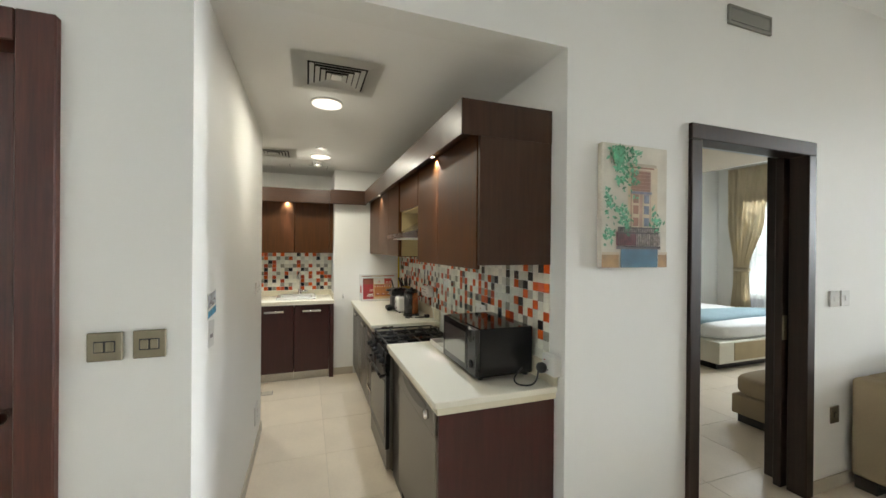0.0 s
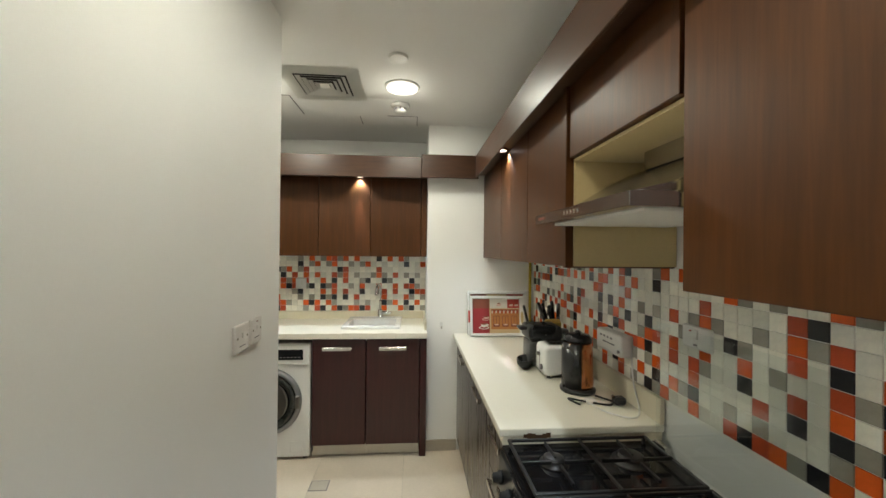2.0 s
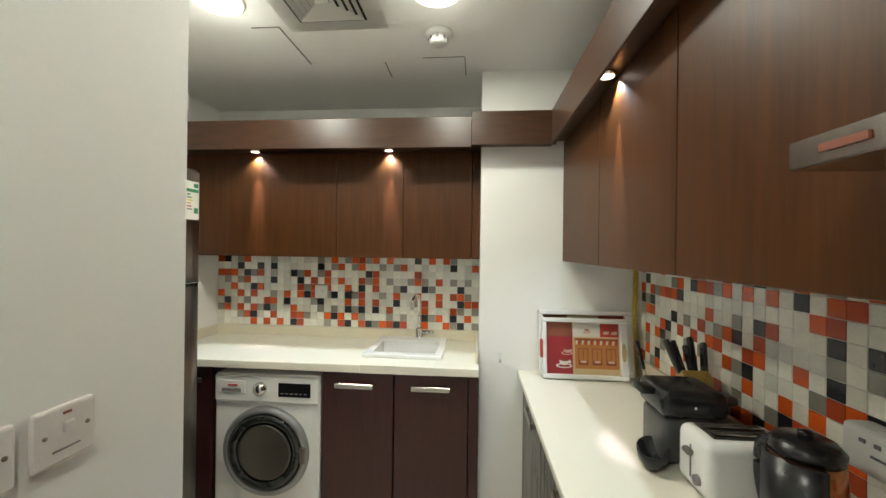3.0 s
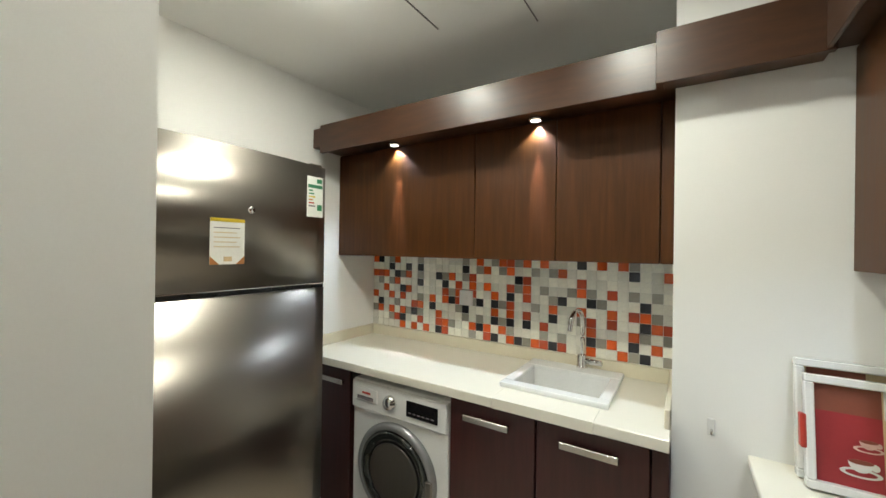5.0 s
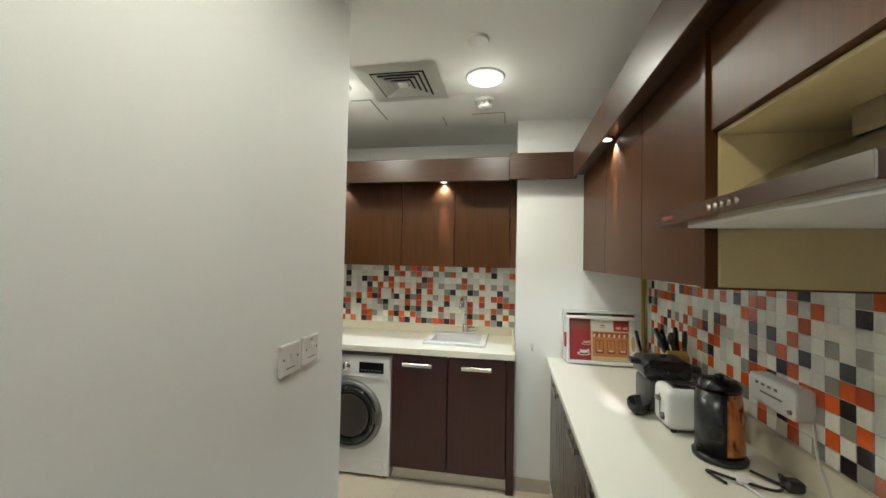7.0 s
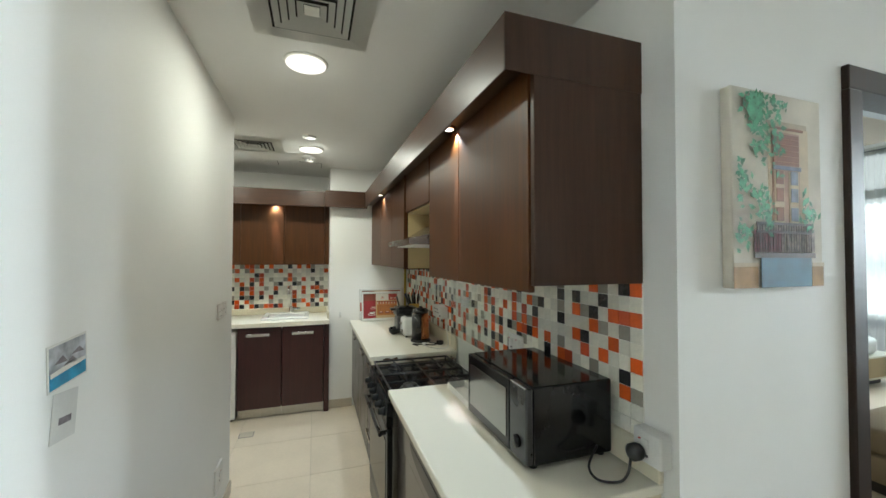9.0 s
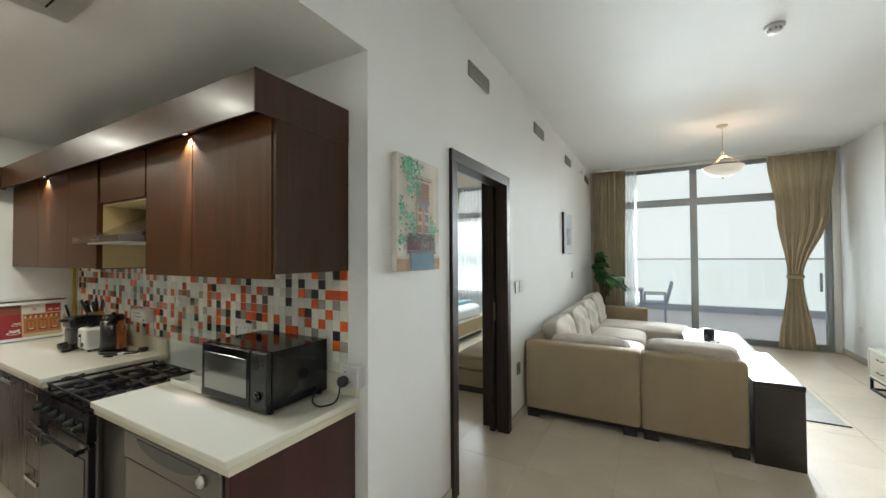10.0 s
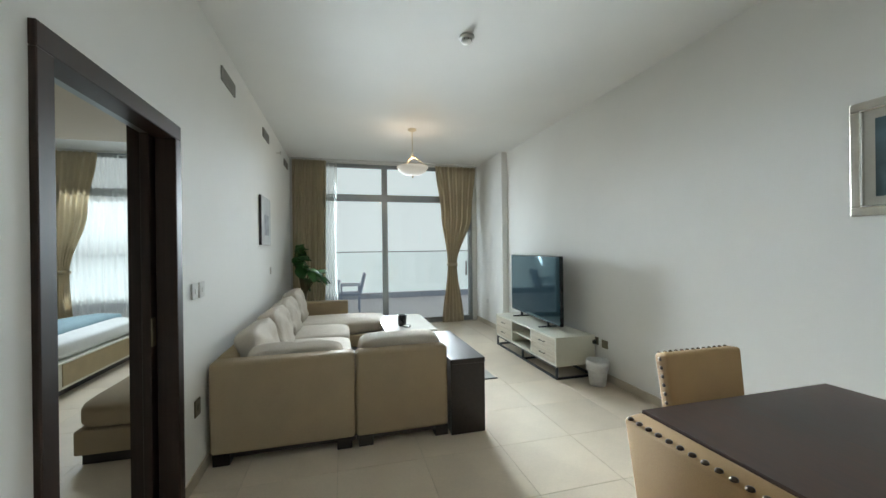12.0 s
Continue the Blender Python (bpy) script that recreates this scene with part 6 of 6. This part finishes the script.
# curtains
def curtain(name, spans, x, folds, deep, material, label, tie=None, axis=1):
    """Pleated cloth: spans are (height, edge, edge) from top to bottom."""
    c = thing(name, (x, (spans[-1][1] + spans[-1][2]) / 2, spans[-1][0]), label, "curtain")
    bm = bmesh.new()
    nz, nu = 40, folds * 8
    grid = []
    zt, zb = spans[0][0], spans[-1][0]
    for i in range(nz + 1):
        z = zt + (zb - zt) * i / nz
        for (za, a0, a1), (zc, c0, c1) in zip(spans, spans[1:]):
            if za >= z >= zc:
                t = (za - z) / (za - zc)
                t = t * t * (3 - 2 * t)
                lo, hi = a0 + (c0 - a0) * t, a1 + (c1 - a1) * t
                break
        w = hi - lo
        row = []
        for j in range(nu + 1):
            u = j / nu
            ph = 2 * math.pi * folds * u + 0.9 * noise.noise(Vector((u * 5, z * 0.5, x))) * 2
            d = deep * (0.75 + 0.35 * noise.noise(Vector((u * 7, z * 0.3, 3)))) * min(1.0, 0.45 + w * 0.9)
            row.append(bm.verts.new((x + d * math.sin(ph), lo + w * u + 0.25 * d * math.cos(ph * 0.5), z)))
        grid.append(row)
    for a, b in zip(grid, grid[1:]):
        for j in range(nu):
            bm.faces.new((a[j], a[j + 1], b[j + 1], b[j]))
    bmesh.ops.solidify(bm, geom=bm.faces[:], thickness=0.003)
    part("cloth", smooth(bm), material, c)
    if tie:
        z, lo, hi = tie
        part("tieback", smooth(cushion(x - deep * 1.1, x + deep * 1.1, lo - 0.01, hi + 0.01, z - 0.03, z + 0.03, 0.006, 6)), material, c)
    return c


curtain("curtain", [(3.19, 0.93, 1.55), (1.6, 0.95, 1.55), (0.02, 0.98, 1.55)], 7.93, 11, 0.045, M_CURT, "tall beige pleated curtain hanging straight by the window")
curtain("curtain", [(3.17, -2.02, -1.16), (2.2, -1.93, -1.27), (1.19, -1.60, -1.40), (0.02, -1.74, -1.27)], 7.93, 11, 0.045, M_CURT, "tall beige curtain gathered with a tieback", (1.19, -1.60, -1.40))
curtain("sheer_curtain", [(3.17, 0.74, 1.30), (1.6, 0.77, 1.30), (0.02, 0.72, 1.30)], 8.03, 12, 0.02, M_SHEER, "thin white sheer curtain behind the beige one")
tk = thing("curtain_track", (7.95, -0.2, 3.2), "slim white curtain track under the ceiling", "curtain track")
part("rail", box(7.90, 7.97, -2.05, 1.56, 3.195, 3.219, 0.003), M_WHITE, tk)
curtain("curtain", [(3.15, 4.50, 5.30), (2.2, 4.64, 5.28), (1.2, 4.90, 5.16), (0.02, 4.84, 5.24)], 7.93, 8, 0.045, M_CURT, "beige bedroom curtain gathered with a tieback", (1.2, 4.90, 5.16))
curtain("sheer_curtain", [(3.15, 2.4, 4.95), (1.6, 2.4, 4.98), (0.02, 2.4, 4.98)], 8.03, 30, 0.02, M_SHEER, "thin white sheer curtain across the bedroom window")

# plant
pt = thing("potted_plant", (7.45, 1.30, 0), "leafy green potted plant behind the sofa", "plant")
part("pot", smooth(lathe([(0.001, 0.001), (0.12, 0.001), (0.16, 0.36), (0.15, 0.36), (0.13, 0.30), (0.001, 0.30)], (7.45, 1.30, 0), 28)), M_BLACK, pt)
random.seed(11)
leaf_me = []
for q in range(3):
    bm = bmesh.new()
    mid, n = [], 8
    rows = []
    for i in range(n + 1):
        t = i / n
        w = 0.085 * (math.sin(math.pi * min(1, t * 0.93 + 0.06)) ** 0.7) * (0.55 + 0.45 * (i % 2) if q != 2 else 1.0)
        z = 0.03 * math.sin(t * 2.6) - 0.06 * t * t
        rows.append([bm.verts.new((t * 0.26, s * w, z - 0.25 * abs(s) * w)) for s in (-1, -0.5, 0, 0.5, 1)])
    for a, b in zip(rows, rows[1:]):
        for j in range(4):
            bm.faces.new((a[j], b[j], b[j + 1], a[j + 1]))
    me = bpy.data.meshes.new("leaf")
    smooth(bm).to_mesh(me)
    bm.free()
    me.materials.append(M_LEAF)
    leaf_me.append(me)
for k in range(52):
    a, h = k * 2.4, 0.92 + 0.66 * ((k * 0.618) % 1)
    r = random.uniform(0.06, 0.30)
    tip = Vector((7.45 + r * math.cos(a), min(1.34 + r * math.sin(a), 1.46), h))
    part("stem", tube(arc([(7.45 + 0.02 * math.cos(a), 1.30 + 0.02 * math.sin(a), 0.30), (7.45 + 0.05 * math.cos(a), 1.32 + 0.05 * math.sin(a), 0.3 + (h - 0.3) * 0.6), tip], 4), 0.005, 5), M_STEM, pt)
    lf_ = new("leaf", leaf_me[k % 3])
    lf_.parent = pt
    aim = a if math.sin(a) < 0.35 else -a
    lf_.matrix_basis = Matrix.Translation(tip - Vector((7.45, 1.30, 0))) @ Matrix.Rotation(aim, 4, 'Z') @ Matrix.Rotation(radians(random.uniform(-25, 45)), 4, 'Y') @ Matrix.Rotation(radians(random.uniform(-35, 35)), 4, 'X')

# dining table and chairs
dt = thing("dining_table", (1.0, -0.955, 0), "dark brown wooden dining table with square legs", "dining table")
part("tabletop", box(0.25, 1.756, -1.485, -0.465, 0.835, 0.87, 0.004), M_TABLE, dt)
part("apron", box(0.32, 1.685, -1.42, -0.53, 0.775, 0.834), M_TABLE, dt)
for x in (0.335, 1.675):
    for y in (-1.405, -0.545):
        part("leg", box(x - 0.035, x + 0.035, y - 0.035, y + 0.035, 0, 0.774, 0.004), M_TABLE, dt)
nail_bm = lathe([(0.0095, 0), (0.0085, 0.004), (0.005, 0.0065), (0.0008, 0.0075)], (0, 0, 0), 10)
NAIL = bpy.data.meshes.new("nail")
smooth(nail_bm).to_mesh(NAIL)
nail_bm.free()
NAIL.materials.append(M_NAIL)


def dining_chair():
    """Upholstered chair at the origin, its back on the +y side."""
    c = thing("dining_chair", (0, 0, 0), "tan upholstered dining chair with dark nailhead trim", "chair", "chairs at the dining table")
    back = smooth(box(-0.232, 0.232, -0.036, 0.036, 0.0, 0.60, 0.016, seg=3))
    for v in back.verts:
        v.co.x *= 0.88 + 0.12 * v.co.z / 0.6
        v.co.y += 0.02 * (v.co.x / 0.232) ** 2 * -1 + 0.02
    mm = Matrix.Translation((0, 0.205, 0.405)) @ Matrix.Rotation(radians(-7.5), 4, 'X')
    bmesh.ops.transform(back, matrix=mm, verts=back.verts)
    bk = part("backrest", back, M_CHAIR, c)
    spots = [((-0.205 + 0.0342 * k, 0.030, 0.599), 'T') for k in range(13)]
    for k in range(13):
        h = 0.575 - 0.04 * k
        half = 0.232 * (0.88 + 0.12 * h / 0.6)
        spots += [((half, 0.0, h), 'R'), ((-half, 0.0, h), 'L')]
    for p, side in spots:
        n_ = new("nail", NAIL)
        n_.parent = bk
        turn = {'T': Matrix.Identity(4), 'R': Matrix.Rotation(radians(90), 4, 'Y'), 'L': Matrix.Rotation(radians(-90), 4, 'Y')}[side]
        n_.matrix_basis = mm @ Matrix.Translation(p) @ turn
    part("seat", smooth(cushion(-0.235, 0.235, -0.26, 0.215, 0.40, 0.51, 0.02, 8)), M_SEAT, c)
    part("seat_frame", box(-0.225, 0.225, -0.25, 0.21, 0.37, 0.415, 0.004), M_CHAIR, c)
    for k in range(12):
        n_ = new("nail", NAIL)
        n_.parent = c
        n_.matrix_basis = Matrix.Translation((-0.205 + 0.0373 * k, -0.251, 0.40)) @ Matrix.Rotation(radians(90), 4, 'X')
    for sx in (-1, 1):
        part("leg", prism([(sx * 0.215, -0.24), (sx * 0.17, -0.24), (sx * 0.17, -0.195), (sx * 0.215, -0.195)], "Z", 0, 0.37), M_TABLE, c)
        bm = bmesh.new()
        box(-0.02, 0.02, -0.022, 0.022, 0.0, 0.42, 0.003, bm)
        for v in bm.verts:
            v.co.y += 0.10 * (0.42 - v.co.z)
        bmesh.ops.translate(bm, verts=bm.verts, vec=(sx * 0.19, 0.19, 0))
        part("leg", bm, M_TABLE, c)
    return c


chair = dining_chair()
chair.matrix_basis = pose(1.262, -0.478, 0, 0, 0, 0)
copy_thing(chair, pose(1.71, -1.02, 0, 0, 0, -90))

# ---- bedroom ----
bed = thing("bed", (6.1, 4.5, 0), "double bed with a beige panelled base and white bedding", "bed")
part("plinth", box(5.12, 7.0, 3.58, 5.5, 0.0, 0.10), M_DARKCAB, bed)
part("base", box(5.02, 7.1, 3.47, 5.56, 0.10, 0.38, 0.006), M_TVC, bed)
part("footboard_panel", box(5.30, 7.05, 3.462, 3.471, 0.13, 0.36, 0.002), M_BEDPANEL, bed)
part("mattress", cushion(5.05, 7.07, 3.50, 5.55, 0.36, 0.60, 0.03, 12, wob=0.015), M_SHEET, bed)
part("headboard", box(4.95, 7.15, 5.56, 5.60, 0.1, 1.1, 0.01), M_BEDPANEL, bed)
bl = thing("bed_runner", (6.06, 3.95, 0.6), "teal blanket folded across the foot of the bed", "blanket")
part("cloth", cushion(5.02, 7.10, 3.72, 4.30, 0.44, 0.655, 0.02, 12, wob=0.015), M_TEAL, bl)
ns = thing("nightstand", (4.72, 5.35, 0), "white bedside table beside the bed", "nightstand")
part("body", box(4.50, 4.93, 5.18, 5.58, 0.02, 0.52, 0.005), M_TVC, ns)
part("top", box(4.49, 4.94, 5.17, 5.59, 0.521, 0.55, 0.004), M_TVC, ns)
tl = thing("table_lamp", (4.72, 5.38, 0.55), "slim bedside lamp with a pale tapered shade", "table lamp")
part("base", smooth(lathe([(0.001, 0.551), (0.08, 0.551), (0.075, 0.565), (0.012, 0.58), (0.010, 0.72), (0.02, 0.74), (0.009, 0.76), (0.009, 0.95), (0.001, 0.95)], (4.72, 5.38, 0), 20)), M_CHROME, tl)
part("shade", smooth(lathe([(0.11, 0.92), (0.07, 1.20), (0.067, 1.20), (0.107, 0.922)], (4.72, 5.38, 0), 28)), M_CURT, tl)
ot = thing("ottoman", (4.2, 2.2, 0), "beige fabric ottoman on a dark plinth", "ottoman")
part("plinth", box(3.79, 4.75, 1.89, 2.47, 0.0, 0.075), M_DARKCAB, ot)
part("base", panel(3.76, 4.78, 1.87, 2.51, 0.075, 0.25, 0.015), M_SOFA, ot)
part("cushion", cushion(3.75, 4.79, 1.86, 2.52, 0.25, 0.43, 0.03, wob=0.008), M_SOFA, ot)
bs = thing("wall_socket", (7.2, 5.6, 1.3), "small dark switch on the bedroom wall", "switch")
part("plate", box(7.25, 7.33, 5.59, 5.6, 1.28, 1.36, 0.002), M_BRONZE, bs)

# ---- terrace ----
tt = thing("terrace_table", (10.3, 1.07, 0), "small terrace table behind the glass, tinted blue for haze", "table")
part("top", box(9.9, 10.7, 0.72, 1.42, 0.70, 0.73, 0.005), M_WICKER, tt)
for x in (9.95, 10.65):
    for y in (0.77, 1.37):
        part("leg", box(x - 0.02, x + 0.02, y - 0.02, y + 0.02, -0.03, 0.699), M_WICKER, tt)
tcx = thing("terrace_chair", (10.3, 0.5, 0), "wicker terrace armchair beside the table, tinted blue for haze", "chair")
part("seat", box(10.05, 10.55, 0.25, 0.75, 0.38, 0.44, 0.01), M_WICKER, tcx)
part("backrest", box(10.05, 10.55, -0.03, 0.03, 0.0, 0.52, 0.015, m=Matrix.Translation((0, 0.25, 0.42)) @ Matrix.Rotation(radians(14), 4, 'X')), M_WICKER, tcx)
for x in (10.06, 10.54):
    part("arm", box(x - 0.025, x + 0.025, 0.24, 0.72, 0.62, 0.65, 0.006), M_WICKER, tcx)
    part("leg", box(x - 0.02, x + 0.02, 0.68, 0.72, -0.03, 0.62), M_WICKER, tcx)
    part("leg", box(x - 0.02, x + 0.02, 0.25, 0.29, -0.03, 0.62), M_WICKER, tcx)


# ---- tiles ----
def chamfered(sx, sy, sz, c):
    """A flat tile with a chamfered face towards +z."""
    bm = bmesh.new()
    lo = [bm.verts.new((x * sx / 2, y * sy / 2, 0)) for x, y in ((-1, -1), (1, -1), (1, 1), (-1, 1))]
    md = [bm.verts.new((x * sx / 2, y * sy / 2, sz - c)) for x, y in ((-1, -1), (1, -1), (1, 1), (-1, 1))]
    hi = [bm.verts.new((x * (sx / 2 - c), y * (sy / 2 - c), sz)) for x, y in ((-1, -1), (1, -1), (1, 1), (-1, 1))]
    for a, b in ((lo, md), (md, hi)):
        for i in range(4):
            bm.faces.new((a[i], a[(i + 1) % 4], b[(i + 1) % 4], b[i]))
    bm.faces.new(hi)
    return bm


bm = chamfered(0.5975, 0.5975, 0.012, 0.0012)
TILE = bpy.data.meshes.new("floor_tile")
bm.to_mesh(TILE)
bm.free()
ftile = M_FLOOR.node_tree
oi = ftile.nodes.new("ShaderNodeObjectInfo")
vr = ftile.nodes.new("ShaderNodeMapRange")
vr.inputs["To Min"].default_value, vr.inputs["To Max"].default_value = 0.95, 1.03
ftile.links.new(oi.outputs["Random"], vr.inputs[0])
hs = ftile.nodes.new("ShaderNodeHueSaturation")
ftile.links.new(vr.outputs[0], hs.inputs["Value"])
bsdf = ftile.nodes["Principled BSDF"]
ftile.links.new(bsdf.inputs["Base Color"].links[0].from_socket, hs.inputs["Color"])
ftile.links.new(hs.outputs[0], bsdf.inputs["Base Color"])
TILE.materials.append(M_FLOOR)
for i in range(-5, 14):
    for j in range(-4, 9):
        x, y = 0.2 + 0.6 * i + 0.3, 0.11 + 0.6 * j + 0.3
        if x > 8.0 or y > 5.6:
            continue
        t = new("tile", TILE)
        t.parent = floor
        t.location = (x, y, -0.012)

PITCH = 0.0488
bm = chamfered(PITCH - 0.0022, PITCH - 0.0022, 0.0035, 0.0008)
PIECES = []
for glaze in GLAZES:
    me = bpy.data.meshes.new("mosaic_tile")
    bm.to_mesh(me)
    me.materials.append(glaze)
    PIECES.append(me)
bm.free()
PIECE = PIECES[0]


def backsplash(name, grout, corner, along, normal, columns, rows, near, label):
    """Mosaic on a thin bed: the near columns are pieces of their own, the rest one mesh."""
    random.seed(7)
    b = setting(name, grout, M_TGROUT, label, "wall tiles")
    along, normal = Vector(along), Vector(normal)
    up = Vector((0, 0, 1))
    m = Matrix((along, up, normal)).transposed()
    if m.determinant() < 0:
        m = Matrix((-along, up, normal)).transposed()
    m = m.to_4x4()
    verts, faces, glazes, laid = [], [], [], {}
    src = [v.co.copy() for v in PIECE.vertices]
    polys = [tuple(p.vertices) for p in PIECE.polygons]
    for c in range(columns):
        for r in range(rows):
            p = Vector(corner) + along * (c + 0.5) * PITCH + up * (r + 0.5) * PITCH
            k = random.choices(range(5), GLAZE_SHARE)[0]
            while k and k in (laid.get((c - 1, r)), laid.get((c, r - 1)), laid.get((c - 1, r - 1))):
                k = random.choices(range(5), GLAZE_SHARE)[0]
            laid[c, r] = k
            if c in near:
                t = new("tile", PIECES[k])
                t.parent = b
                t.matrix_basis = Matrix.Translation(p) @ m
            else:
                first = len(verts)
                verts += [p + (m.to_3x3() @ v) for v in src]
                faces += [tuple(i + first for i in f) for f in polys]
                glazes += [k] * len(polys)
    me = bpy.data.meshes.new("tiles")
    me.from_pydata(verts, [], faces)
    for glaze in GLAZES:
        me.materials.append(glaze)
    me.polygons.foreach_set("material_index", glazes)
    ob = new("tiles", me)
    ob.parent = b
    tagged(ob, kind="stuff")


backsplash("backsplash_cooker", box(1.1955, 1.1995, 1.718, 4.928, 0.985, 1.486), (1.1955, 1.718, 0.998), (0, 1, 0), (-1, 0, 0), 65, 10, range(0, 30), "mosaic wall tiles in white, grey, orange and black")
backsplash("backsplash_sink", box(-1.488, 0.364, 5.4305, 5.4345, 0.985, 1.486), (-1.488, 5.4305, 0.998), (1, 0, 0), (0, -1, 0), 38, 10, range(8, 38), "mosaic wall tiles in white, grey, orange and black")
